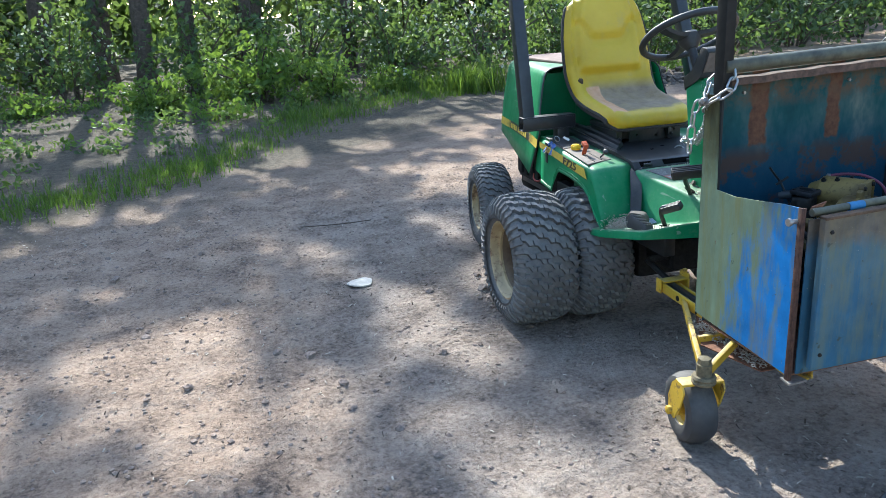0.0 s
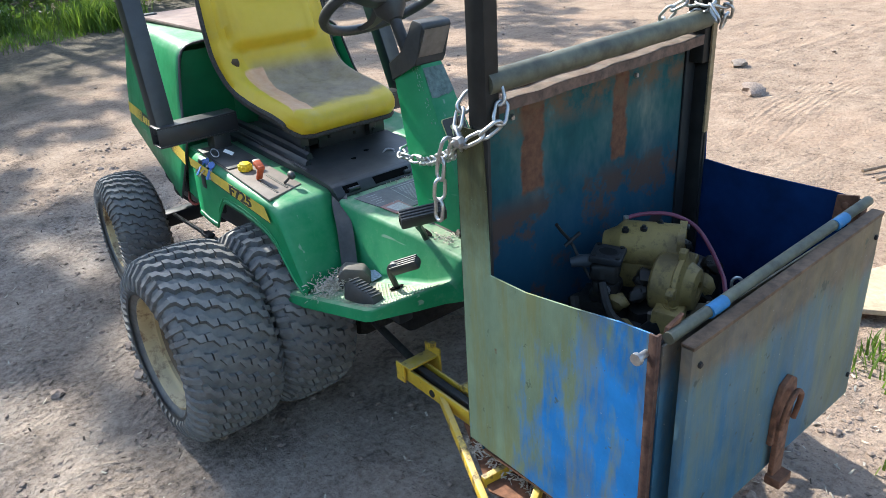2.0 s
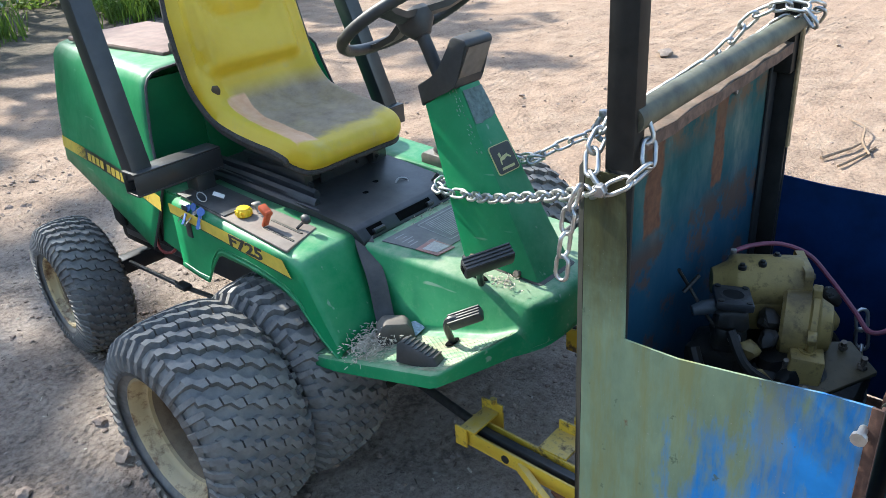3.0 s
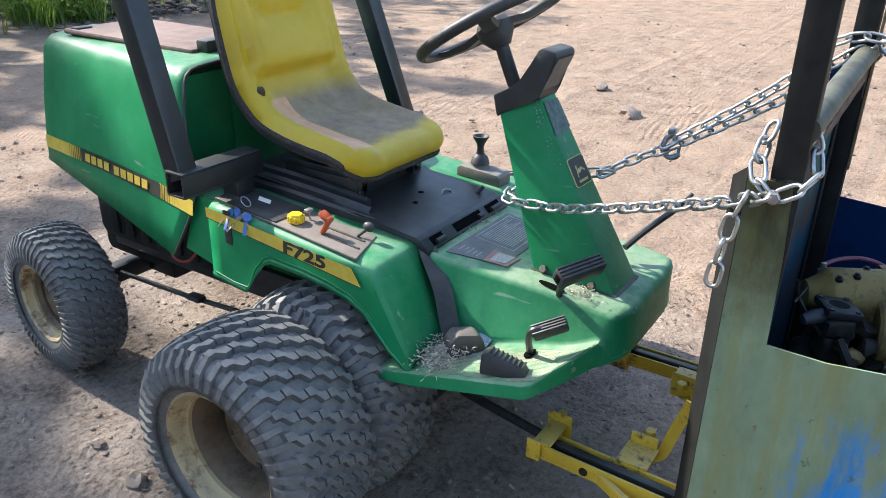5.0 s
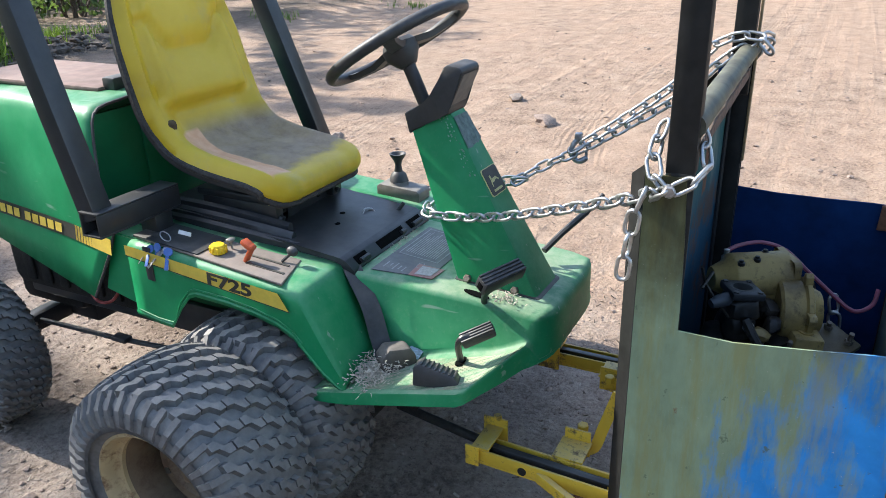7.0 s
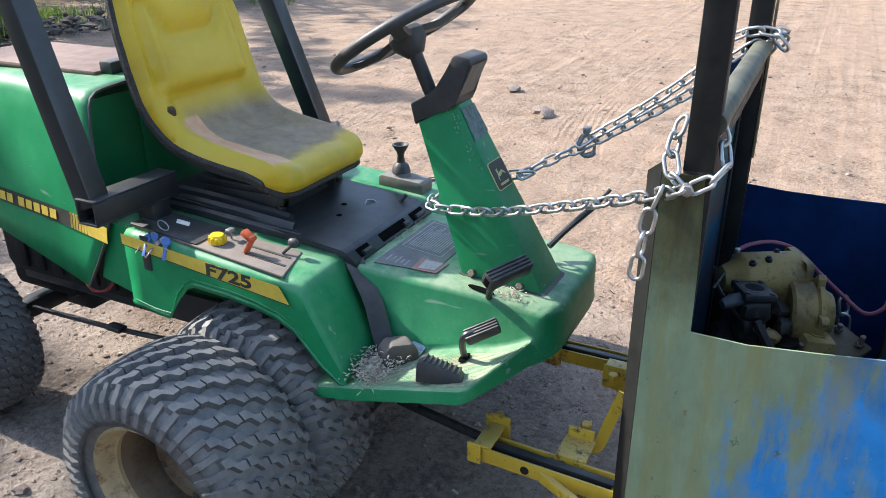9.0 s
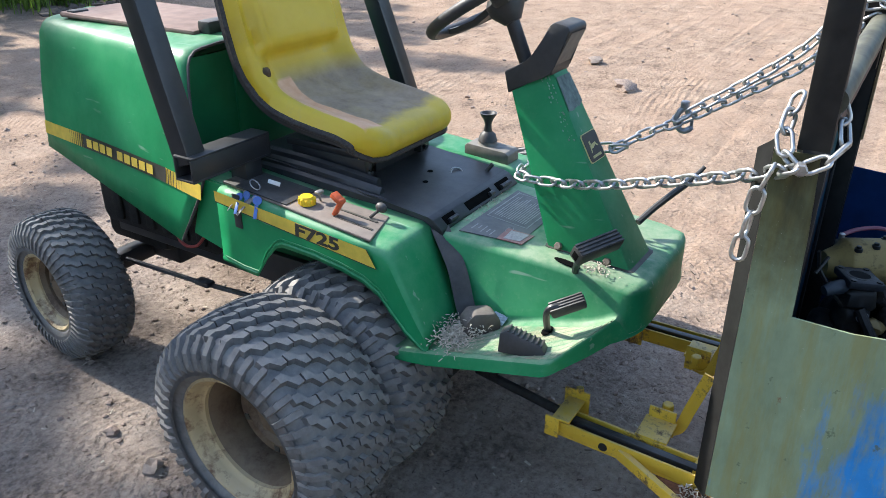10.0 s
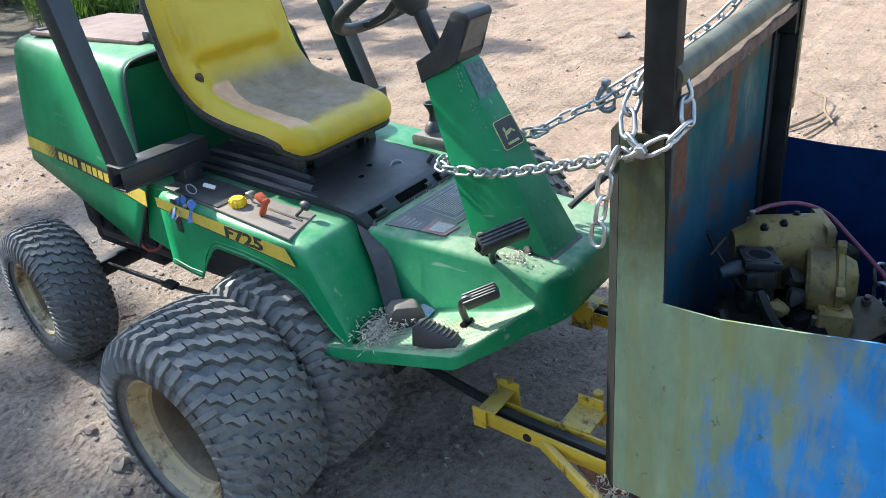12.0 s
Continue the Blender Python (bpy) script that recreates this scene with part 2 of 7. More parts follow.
def back_panel_mat():
    k = Mat("teal_back_panel_with_rust_runs", 0.85, spec=0.15)
    x, y, z = k.xyz()
    n = k.noise(6, 5, 0.65, stretch=(1, 1, 0.5))
    c = k.ramp(n, (0.3, (0.010, 0.044, 0.050)), (0.48, (0.020, 0.076, 0.078)), (0.58, (0.05, 0.10, 0.095)), (0.72, (0.16, 0.175, 0.145)))
    low = k.band(z, 0.2, 0.86, 0.16)
    c = k.mix(k.math("MULTIPLY", low, 0.75), c, (0.005, 0.036, 0.078))
    w = k.math("MULTIPLY", k.math("SUBTRACT", k.noise(16, 5), 0.5), 0.05)
    xx = k.math("ADD", x, w)
    for x0, x1, z0 in ((1.556, 1.612, 0.94), (1.848, 1.890, 0.945)):
        run = k.math("MULTIPLY", k.band(xx, x0, x1, 0.008), k.band(k.math("ADD", z, w), z0, 1.3, 0.012))
        c = k.mix(k.math("MULTIPLY", run, 0.92), c, k.ramp(k.noise(60, 4), (0.3, (0.09, 0.04, 0.024)), (0.7, (0.16, 0.072, 0.038))))
    stain = k.math("MULTIPLY", k.ramp(k.noise(9, 7, 0.7), (0.50, 0.0), (0.57, 0.8)), k.band(z, 0.6, 0.90, 0.05))
    c = k.mix(stain, c, (0.07, 0.038, 0.024))
    edge = k.math("MULTIPLY", k.ramp(k.noise(20, 6, 0.7), (0.42, 0.0), (0.6, 0.9)), k.band(z, 1.10, 1.3, 0.05))
    c = k.mix(edge, c, (0.12, 0.075, 0.045))
    k.color(c)
    k.bump(k.noise(50, 4), 0.15, 0.003)
    return k.m


BOX_BACK = back_panel_mat()


def ground_mat():
    k = Mat("sandy_dirt", 0.95, spec=0.2)
    x, y, z = k.xyz()
    big = k.noise(0.55, 5, 0.6)
    mid = k.noise(4.0, 6, 0.65)
    fine = k.noise(45, 6, 0.7)
    tone = k.math("ADD", k.math("MULTIPLY", mid, 0.5), k.math("MULTIPLY", fine, 0.5))
    c = k.ramp(tone, (0.38, (0.14, 0.10, 0.075)), (0.46, (0.30, 0.212, 0.152)), (0.54, (0.395, 0.288, 0.208)), (0.66, (0.50, 0.378, 0.282)))
    # greyer, finer dust where wheels have churned the ground, and shade painted beside the tractor
    grey = k.math("MULTIPLY", k.band(x, -3.0, 2.4, 1.2), k.band(y, -3.0, 6.5, 1.5))
    grey = k.math("MULTIPLY", grey, k.ramp(big, (0.3, 0.45), (0.6, 0.95)))
    # this grey puts the shaded ground round the tractor into its colour
    local = k.math("MULTIPLY", k.band(x, 0.5, 2.6, 0.5), k.band(y, 1.2, 5.2, 0.6))
    grey = k.math("ADD", k.math("MULTIPLY", grey, 0.10), k.math("MULTIPLY", local, 0.40), True)
    c = k.mix(grey, c, k.ramp(k.math("ADD", k.math("MULTIPLY", mid, 0.5), k.math("MULTIPLY", fine, 0.5)),
              (0.38, (0.11, 0.102, 0.094)), (0.5, (0.245, 0.230, 0.212)), (0.62, (0.36, 0.338, 0.308))))
    warm = k.math("MULTIPLY", k.ramp(k.noise(0.9, 5), (0.42, 0.15), (0.62, 1.0)), k.band(x, 2.6, 60.0, 1.0))
    c = k.mix(k.math("MULTIPLY", warm, 0.5), c, k.ramp(k.noise(30, 5, 0.7), (0.3, (0.33, 0.215, 0.145)), (0.7, (0.53, 0.375, 0.27))))
    # leaf litter and soil towards the verge
    edge = k.math("ADD", k.math("MULTIPLY", x, -0.62), k.math("MULTIPLY", y, 0.78))
    soil = k.band(k.math("ADD", edge, k.math("MULTIPLY", k.math("SUBTRACT", k.noise(1.2, 5), 0.5), 2.4)), 6.0, 400.0, 1.2)
    c = k.mix(k.math("MULTIPLY", soil, 0.94), c, k.ramp(k.noise(14, 6, 0.7), (0.3, (0.055, 0.048, 0.034)), (0.7, (0.16, 0.135, 0.10))))
    bank = k.math("MULTIPLY", k.band(k.math("ADD", y, k.math("MULTIPLY", k.noise(1.5, 4), 0.8)), 11.2, 13.4, 0.5), k.band(x, 5.5, 14.0, 0.5))
    c = k.mix(k.math("MULTIPLY", bank, 0.85), c, k.ramp(k.noise(10, 6, 0.7), (0.3, (0.05, 0.042, 0.034)), (0.7, (0.17, 0.135, 0.105))))
    speck = k.ramp(k.noise(60, 5, 0.75), (0.59, 0.0), (0.66, 0.8))
    c = k.mix(speck, c, (0.13, 0.10, 0.085))
    k.color(c)
    k.bump(mid, 0.35, 0.05)
    k.bump(k.noise(13, 6, 0.7), 0.9, 0.032)
    ridge = k.math("ABSOLUTE", k.math("SUBTRACT", k.noise(9, 6, 0.7, stretch=(1.3, 0.7, 1)), 0.5))
    k.bump(ridge, 0.8, 0.05)
    k.bump(fine, 0.7, 0.011)
    k.bump(k.noise(70, 4, 0.7, stretch=(0.5, 1.6, 1)), 0.45, 0.006)
    # chevron tyre prints beside the tractor
    for x0, y0, y1, w, lean in ((1.10, 3.2, 7.5, 0.13, 0.02), (0.82, 3.0, 7.5, 0.10, -0.03), (3.1, 1.0, 9.0, 0.14, 0.06)):
        xc = k.math("ADD", k.math("SUBTRACT", x, x0), k.math("MULTIPLY", k.math("SUBTRACT", y, 4.0), lean))
        u = k.math("ADD", y, k.math("MULTIPLY", k.math("ABSOLUTE", xc), 0.7))
        wave = k.math("SINE", k.math("MULTIPLY", k.math("ADD", u, k.math("MULTIPLY", k.noise(14, 4, 0.7), 0.06)), 150.0))
        mask = k.math("MULTIPLY", k.band(xc, -w, w, 0.03), k.band(y, y0, y1, 0.4))
        mask = k.math("MULTIPLY", mask, k.ramp(k.noise(4.5, 5, 0.7), (0.42, 0.0), (0.62, 1.0)))
        k.bump(k.math("MULTIPLY", wave, mask), 0.5, 0.006)
    # a fresh tread print swept sideways from the rear tyre
    ax, ay = k.math("SUBTRACT", x, 1.33), k.math("SUBTRACT", y, 4.2)
    along = k.math("ADD", k.math("MULTIPLY", ax, -0.95), k.math("MULTIPLY", ay, -0.31))
    side = k.math("SUBTRACT", k.math("MULTIPLY", ax, 0.31), k.math("MULTIPLY", ay, 0.95))
    side = k.math("ADD", side, k.math("MULTIPLY", k.math("MULTIPLY", along, along), 0.25))
    ph = k.math("ADD", along, k.math("ADD", k.math("MULTIPLY", k.math("ABSOLUTE", side), 0.5), k.math("MULTIPLY", k.noise(18, 4, 0.7), 0.03)))
    wave = k.math("SINE", k.math("MULTIPLY", ph, 170.0))
    mask = k.math("MULTIPLY", k.band(side, -0.10, 0.10, 0.03), k.band(along, 0.08, 0.75, 0.1))
    mask = k.math("MULTIPLY", mask, k.ramp(k.noise(7, 5, 0.7), (0.36, 0.2), (0.6, 1.0)))
    k.bump(k.math("MULTIPLY", wave, mask), 0.6, 0.008)
    # fine curved wheel lines over the clearing
    for cx, cy, r0, wd in ((7.0, -5.0, 8.4, 0.35), (7.0, -5.0, 10.2, 0.35), (13.0, 12.0, 7.6, 0.3), (13.0, 12.0, 9.2, 0.3)):
        dx, dy = k.math("SUBTRACT", x, cx), k.math("SUBTRACT", y, cy)
        r = k.math("SQRT", k.math("ADD", k.math("MULTIPLY", dx, dx), k.math("MULTIPLY", dy, dy)))
        r = k.math("ADD", r, k.math("MULTIPLY", k.noise(2.5, 3), 0.06))
        wave = k.math("SINE", k.math("MULTIPLY", r, 120.0))
        mask = k.math("MULTIPLY", k.band(r, r0, r0 + wd, 0.08), k.band(x, 5.2, 40.0, 0.8))
        mask = k.math("MULTIPLY", mask, k.ramp(k.noise(1.6, 4), (0.40, 0.0), (0.6, 1.0)))
        k.bump(k.math("MULTIPLY", wave, mask), 0.4, 0.006)
    return k.m


def leaf_mat(name, base, pale):
    k = Mat(name, 0.5, spec=0.35)
    r = k.node("ShaderNodeNewGeometry").outputs["Random Per Island"]
    c = k.ramp(r, (0.0, tuple(v * 0.6 for v in base)), (0.6, base), (1.0, pale))
    k.color(c)
    tr = k.node("ShaderNodeBsdfTranslucent", Color=k.mix(0.5, c, (0.22, 0.34, 0.03)))
    mx = k.node("ShaderNodeMixShader", Fac=0.5)
    k.t.links.new(k.b.outputs[0], mx.inputs[1])
    k.t.links.new(tr.outputs[0], mx.inputs[2])
    k.t.links.new(mx.outputs[0], k.t.nodes["Material Output"].inputs["Surface"])
    return k.m


LEAF = leaf_mat("bush_leaf", (0.085, 0.135, 0.068), (0.16, 0.215, 0.11))
LEAF_PALE = leaf_mat("pale_bush_leaf", (0.14, 0.23, 0.05), (0.25, 0.33, 0.09))
LEAF_DARK = leaf_mat("tree_leaf", (0.06, 0.088, 0.054), (0.11, 0.14, 0.088))
GRASS = leaf_mat("grass_blade", (0.085, 0.16, 0.03), (0.17, 0.24, 0.06))
BLOSSOM = leaf_mat("white_blossom", (0.62, 0.62, 0.55), (0.8, 0.8, 0.74))
GROUND = ground_mat()
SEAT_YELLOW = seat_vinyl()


# ---- mesh helpers ----
def finish(bm, angle=38):
    bmesh.ops.recalc_face_normals(bm, faces=bm.faces)
    lim = radians(angle)
    for f in bm.faces:
        f.smooth = True
    for e in bm.edges:
        if len(e.link_faces) == 2 and e.calc_face_angle(0) > lim:
            e.smooth = False


def mesh_of(name, bm, material, angle=38):
    finish(bm, angle)
    me = bpy.data.meshes.new(name)
    bm.to_mesh(me)
    bm.free()
    me.materials.append(material)
    return me


def thing(name, at, label, category, group="", kind=""):
    ob = new(name)
    ob.location = at
    ob.empty_display_size = 0.1
    return tagged(ob, label, category, group, kind)


def join_to(ob, parent):
    ob.parent = parent
    if parent.data is None:
        ob.matrix_parent_inverse = Matrix.Translation(parent.location).inverted()
    return ob


def part(name, bm, material, parent, label="", angle=38):
    """Links a bmesh, built in world places, as one mesh under a thing or a part."""
    ob = new(name, mesh_of(name, bm, material, angle))
    if label:
        tagged(ob, label)
    return join_to(ob, parent)


def solo(name, bm, material, label, category, group="", kind="", angle=38):
    """A thing that is one mesh."""
    return tagged(new(name, mesh_of(name, bm, material, angle)), label, category, group, kind)


def B():
    return bmesh.new()


def block(bm, lo, hi, bevel=0.0, m=None, seg=2):
    """A bevelled box between two corners, turned by m."""
    r = bmesh.ops.create_cube(bm, size=1.0)
    c = [(a + b) / 2 for a, b in zip(lo, hi)]
    s = [abs(b - a) for a, b in zip(lo, hi)]
    t = Matrix.Translation(c) @ Matrix.Diagonal((*s, 1))
    bmesh.ops.transform(bm, matrix=(m @ t) if m else t, verts=r["verts"])
    if bevel:
        es = list({e for v in r["verts"] for e in v.link_edges})
        bmesh.ops.bevel(bm, geom=es, offset=bevel, segments=seg, affect="EDGES", profile=0.5)
    return bm


def loft(bm, rings, closed=True, caps=True):
    """Quads between rings of equal length."""
    vs = [[bm.verts.new(p) for p in r] for r in rings]
    n = len(rings[0])
    for a, b in zip(vs, vs[1:]):
        for i in range(n if closed else n - 1):
            j = (i + 1) % n
            bm.faces.new((a[i], a[j], b[j], b[i]))
    if caps and closed:
        bm.faces.new(vs[0][::-1])
        bm.faces.new(vs[-1])
    return bm


def prism(bm, poly, axis, a, b, bevel=0.0):
    """A polygon drawn in the two other axes, run from a to b along the axis."""
    def at(p, w):
        q = list(p)
        q.insert("xyz".index(axis), w)
        return q
    before = set(bm.verts)
    loft(bm, [[at(p, a) for p in poly], [at(p, b) for p in poly]])
    if bevel:
        es = list({e for v in set(bm.verts) - before for e in v.link_edges})
        bmesh.ops.bevel(bm, geom=es, offset=bevel, segments=2, affect="EDGES", profile=0.5)
    return bm


def tube(bm, pts, r, n=10, closed=False):
    """A round rod along points; r is one radius or one for each point."""
    pts = [Vector(p) for p in pts]
    rs = r if isinstance(r, (list, tuple)) else [r] * len(pts)
    rings, side = [], None
    for i, p in enumerate(pts):
        if closed:
            d = pts[(i + 1) % len(pts)] - pts[i - 1]
        else:
            d = pts[min(i + 1, len(pts) - 1)] - pts[max(i - 1, 0)]
        d.normalize()
        if side is None:
            side = d.orthogonal().normalized()
        side = (side - d * side.dot(d)).normalized()
        up = d.cross(side)
        rings.append([p + (side * math.cos(t) + up * math.sin(t)) * rs[i] for t in (2 * math.pi * k / n for k in range(n))])
    if closed:
        rings.append(rings[0])
        loft(bm, rings, caps=False)
        bmesh.ops.remove_doubles(bm, verts=bm.verts, dist=1e-6)
    else:
        loft(bm, rings)
    return bm


def square_tube(bm, a, b, w, bevel=0.004, up=(0, 0, 1)):
    """A square bar of width w from a to b."""
    a, b = Vector(a), Vector(b)
    d = (b - a).normalized()
    s = d.cross(Vector(up)).normalized()
    u = s.cross(d)
    m = Matrix((s, d, u)).transposed().to_4x4()
    m.translation = (a + b) / 2
    h = (b - a).length / 2
    return block(bm, (-w / 2, -h, -w / 2), (w / 2, h, w / 2), bevel, m)


def lathe(bm, profile, m, n=48, close=True):
    """A profile of (radius, along) turned about local x, placed by m."""
    rings = []
    for r, x in profile:
        rings.append([m @ Vector((x, r * math.cos(2 * math.pi * k / n), r * math.sin(2 * math.pi * k / n))) for k in range(n)])
    vs = [[bm.verts.new(p) for p in r] for r in rings]
    pairs = list(zip(vs, vs[1:])) + ([(vs[-1], vs[0])] if close else [])
    for a, b in pairs:
        for i in range(n):
            j = (i + 1) % n
            bm.faces.new((a[i], a[j], b[j], b[i]))
    if not close:
        for r, (rad, _) in ((vs[0], profile[0]), (vs[-1], profile[-1])):
            if rad > 1e-5:
                bm.faces.new(r)
    return bm


def spline(pts, n):
    """Catmull-Rom points through pts."""
    pts = [Vector(p) for p in pts]
    out = []
    for i in range(len(pts) - 1):
        p0, p1, p2, p3 = pts[max(i - 1, 0)], pts[i], pts[i + 1], pts[min(i + 2, len(pts) - 1)]
        for k in range(n):
            t = k / n
            out.append(0.5 * (2 * p1 + (p2 - p0) * t + (2 * p0 - 5 * p1 + 4 * p2 - p3) * t * t + (3 * p1 - p0 - 3 * p2 + p3) * t ** 3))
    return out + [pts[-1]]


def bolt(bm, at, axis, r=0.009, h=0.006):
    """A hexagon head."""
    m = Vector((1, 0, 0)).rotation_difference(Vector(axis)).to_matrix().to_4x4()
    m.translation = at
    return lathe(bm, [(r, 0), (r, h), (r * 0.8, h + 0.002)], m, 6, close=False)


def interp(x, table):
    for (a, u), (b, v) in zip(table, table[1:]):
        if x <= b:
            return u + (v - u) * max(0.0, (x - a)) / (b - a)
    return table[-1][1]


CX = 1.795      # the middle of tractor and box


def mirror(x):
    return 2 * CX - x


# ---- ground ----
def graded(lo, hi, step, far, growth=1.22):
    """Coordinates: even steps between lo and hi, growing ones out to far on both sides."""
    mid = list(np.arange(lo, hi + 1e-6, step))
    out, s, v = [], step, hi
    while v < far:
        s *= growth
        v += s
        out.append(v)
    back, s, v = [], step, lo
    while v > -far:
        s *= growth
        v -= s
        back.append(v)
    return back[::-1] + mid + out


def ground_height(x, y):
    h = 0.018 * noise.noise((x * 0.8, y * 0.8, 0)) + 0.010 * noise.noise((x * 3.1, y * 3.1, 4)) + 0.014 * noise.noise((x * 7, y * 7, 8))
    h += 0.012 * abs(noise.noise((x * 15, y * 15, 2))) + 0.007 * noise.noise((x * 29, y * 29, 5))
    flat = min(1.0, max(0.0, (math.hypot((x - CX) / 0.9, (y - 2.9) / 1.6) - 0.8)))
    h *= 0.45 + 0.55 * flat
    d = (-0.62 * x + 0.78 * y) - 7.0
    if d > 0:                       # low banks behind the verge
        h += min(0.5, 0.05 * d) * (0.6 + 0.6 * noise.noise((x * 0.35, y * 0.35, 1)))
    if 5.0 < x < 15:                # a low bank of thrown-up soil across the clearing
        h += 0.16 * math.exp(-((y - 11.9 + (x - 6) * 0.15) / 0.55) ** 2) * min(1.0, (x - 5.0) / 0.8)
    return h


gx = graded(-1.6, 3.2, 0.019, 320)
gy = graded(0.3, 6.0, 0.021, 320)
me = bpy.data.meshes.new("ground")
nx, ny = len(gx), len(gy)
me.from_pydata([(x, y, ground_height(x, y) if abs(x) < 60 and abs(y) < 60 else 0.0) for y in gy for x in gx], [],
               [(j * nx + i, j * nx + i + 1, (j + 1) * nx + i + 1, (j + 1) * nx + i) for j in range(ny - 1) for i in range(nx - 1)])
me.polygons.foreach_set("use_smooth", [True] * len(me.polygons))
me.materials.append(GROUND)
tagged(new("ground", me), "dry sandy dirt clearing with wheel ruts and dappled shade", "ground", kind="structure")


# ---- wheels ----
def tyre_mesh(R, h, rim, pitches, cols, deep=0.013):
    rc = R - deep
    table = [(0, 0.0, 0.0), (0.5, 0.5, 0.003), (0.8, 0.80, 0.013), (0.95, 0.93, 0.028), (1.1, 0.985, 0.055), (1.25, 1.0, 0.08), (1.35, 1.0, 0.09)]

    def surf(s, ang, lift):
        k = abs(s)
        a = interp(k, [(t[0], t[1]) for t in table]) * h * (1 if s >= 0 else -1)
        r = rc - interp(k, [(t[0], t[2]) for t in table]) + lift * (1.0 if k < 0.9 else 0.6)
        a += math.copysign(lift * (0.5 if k > 0.9 else 0.0), s)
        return Vector((a, r * math.cos(ang), r * math.sin(ang)))

    bm = B()
    side = [(rim, 0.76), (rim + 0.012, 0.86), (rim + (rc - rim) * 0.35, 0.97), (rim + (rc - rim) * 0.6, 1.0)]
    prof = [(r, -h * a) for r, a in side]
    prof += [(rc - t[2], -h * t[1]) for t in table[::-1]]
    prof += [(rc - t[2], h * t[1]) for t in table[1:]]
    prof += [(r, h * a) for r, a in side[::-1]]
    lathe(bm, prof, Matrix(), 64)
    lugs = B()
    for c, (s0, s1, skew) in enumerate(cols):
        shoulder = abs(s0 + s1) > 1.7
        count = int(pitches * 1.35) if shoulder else pitches
        step = 2 * math.pi / count
        for p in range(count):
            a0 = step * (p + 0.5 * (c % 2))
            half = step * 0.27
            q = (s1 - s0) * 0.36
            if shoulder:
                stations = [(s0, -skew), ((s0 + s1) / 2, 0.0), (s1, skew)]
            else:
                stations = [(s0, -skew), (s0 + q, -skew * 0.8), (s1 - q, skew * 0.8), (s1, skew)]
            rows = []
            for n_, (s, off) in enumerate(stations):
                mid = a0 + off * step
                hh = half * (0.86 if n_ in (0, len(stations) - 1) else 1.0)
                rows.append([surf(s, mid - hh, -0.003), surf(s, mid - hh * 0.74, deep), surf(s, mid + hh * 0.74, deep), surf(s, mid + hh, -0.003)])
            vs = [[lugs.verts.new(v) for v in r] for r in rows]
            for a, b in zip(vs, vs[1:]):
                for i in range(3):
                    lugs.faces.new((a[i], a[i + 1], b[i + 1], b[i]))
            lugs.faces.new(vs[0])
            lugs.faces.new(vs[-1])
    return bm, lugs


TURF = [(-1.24, -0.82, 0.06), (-0.83, -0.52, 0.25), (-0.49, -0.185, 0.25), (-0.155, 0.155, 0.25), (0.185, 0.49, 0.25), (0.52, 0.83, 0.25), (0.82, 1.24, 0.06)]
FINE = [(-1.24, -0.82, 0.06), (-0.83, -0.44, 0.25), (-0.40, -0.02, 0.25), (0.02, 0.40, 0.25), (0.44, 0.83, 0.25), (0.82, 1.24, 0.06)]


def rim_mesh(rim, h):
    """The outer lip and the step behind it."""
    bm = B()
    prof = [(rim + 0.014, -h * 0.80), (rim + 0.013, -h * 0.87), (rim + 0.006, -h * 0.88), (rim - 0.001, -h * 0.82), (rim - 0.003, -h * 0.66), (rim - 0.008, -h * 0.60), (rim - 0.016, -h * 0.57), (rim - 0.017, -h * 0.50)]
    lathe(bm, prof + [(r + 0.003, a + 0.003) for r, a in prof[::-1]], Matrix(), 56)
    return bm


def hub_mesh(rim, h, at, bolts=5):
    """The barrel and the pressed disc with its bolts."""
    bm = B()
    barrel = [(rim - 0.017, -h * 0.50), (rim - 0.030, -h * 0.36), (rim - 0.031, h * 0.35), (rim - 0.006, h * 0.6), (rim + 0.012, h * 0.84)]
    lathe(bm, barrel + [(r + 0.003, a + 0.002) for r, a in barrel[::-1]], Matrix(), 48)
    q = rim - 0.031
    lathe(bm, [(0.0001, at - 0.030), (0.030, at - 0.030), (0.034, at - 0.008), (q * 0.50, at - 0.004), (q * 0.60, at - 0.016), (q * 0.80, at - 0.014), (q * 0.92, at + 0.006), (q, at + 0.03),
               (q, at + 0.036), (0.0001, at + 0.02)], Matrix(), 40, close=False)
    for k in range(bolts):
        a = 2 * math.pi * k / bolts + 0.3
        bolt(bm, (at - 0.004, q * 0.38 * math.cos(a), q * 0.38 * math.sin(a)), (-1, 0, 0), 0.011, 0.010)
    return bm


def hub_holes(rim, at, bolts=5):
    """Dark square holes in the disc."""
    bm = B()
    q = rim - 0.031
    for k in range(bolts):
        a = 2 * math.pi * k / bolts + 0.9
        m = Matrix.Rotation(a, 4, "X") @ Matrix.Translation((at - 0.0162, q * 0.70, 0))
        block(bm, (-0.0015, -0.008, -0.008), (0.004, 0.008, 0.008), 0.0, m)
    return bm


def wheel_kind(R, h, rim, pitches, cols, hub_at, deep=0.013):
    carcass, lugs = tyre_mesh(R, h, rim, pitches, cols, deep)
    return (mesh_of("wheel", hub_mesh(rim, h, hub_at), RIM_DISC), mesh_of("tyre", carcass, RUBBER, 50), mesh_of("rim", rim_mesh(rim, h), RIM), mesh_of("tread", lugs, RUBBER, 24), mesh_of("bolt_hole", hub_holes(rim, hub_at), DECAL_DARK))


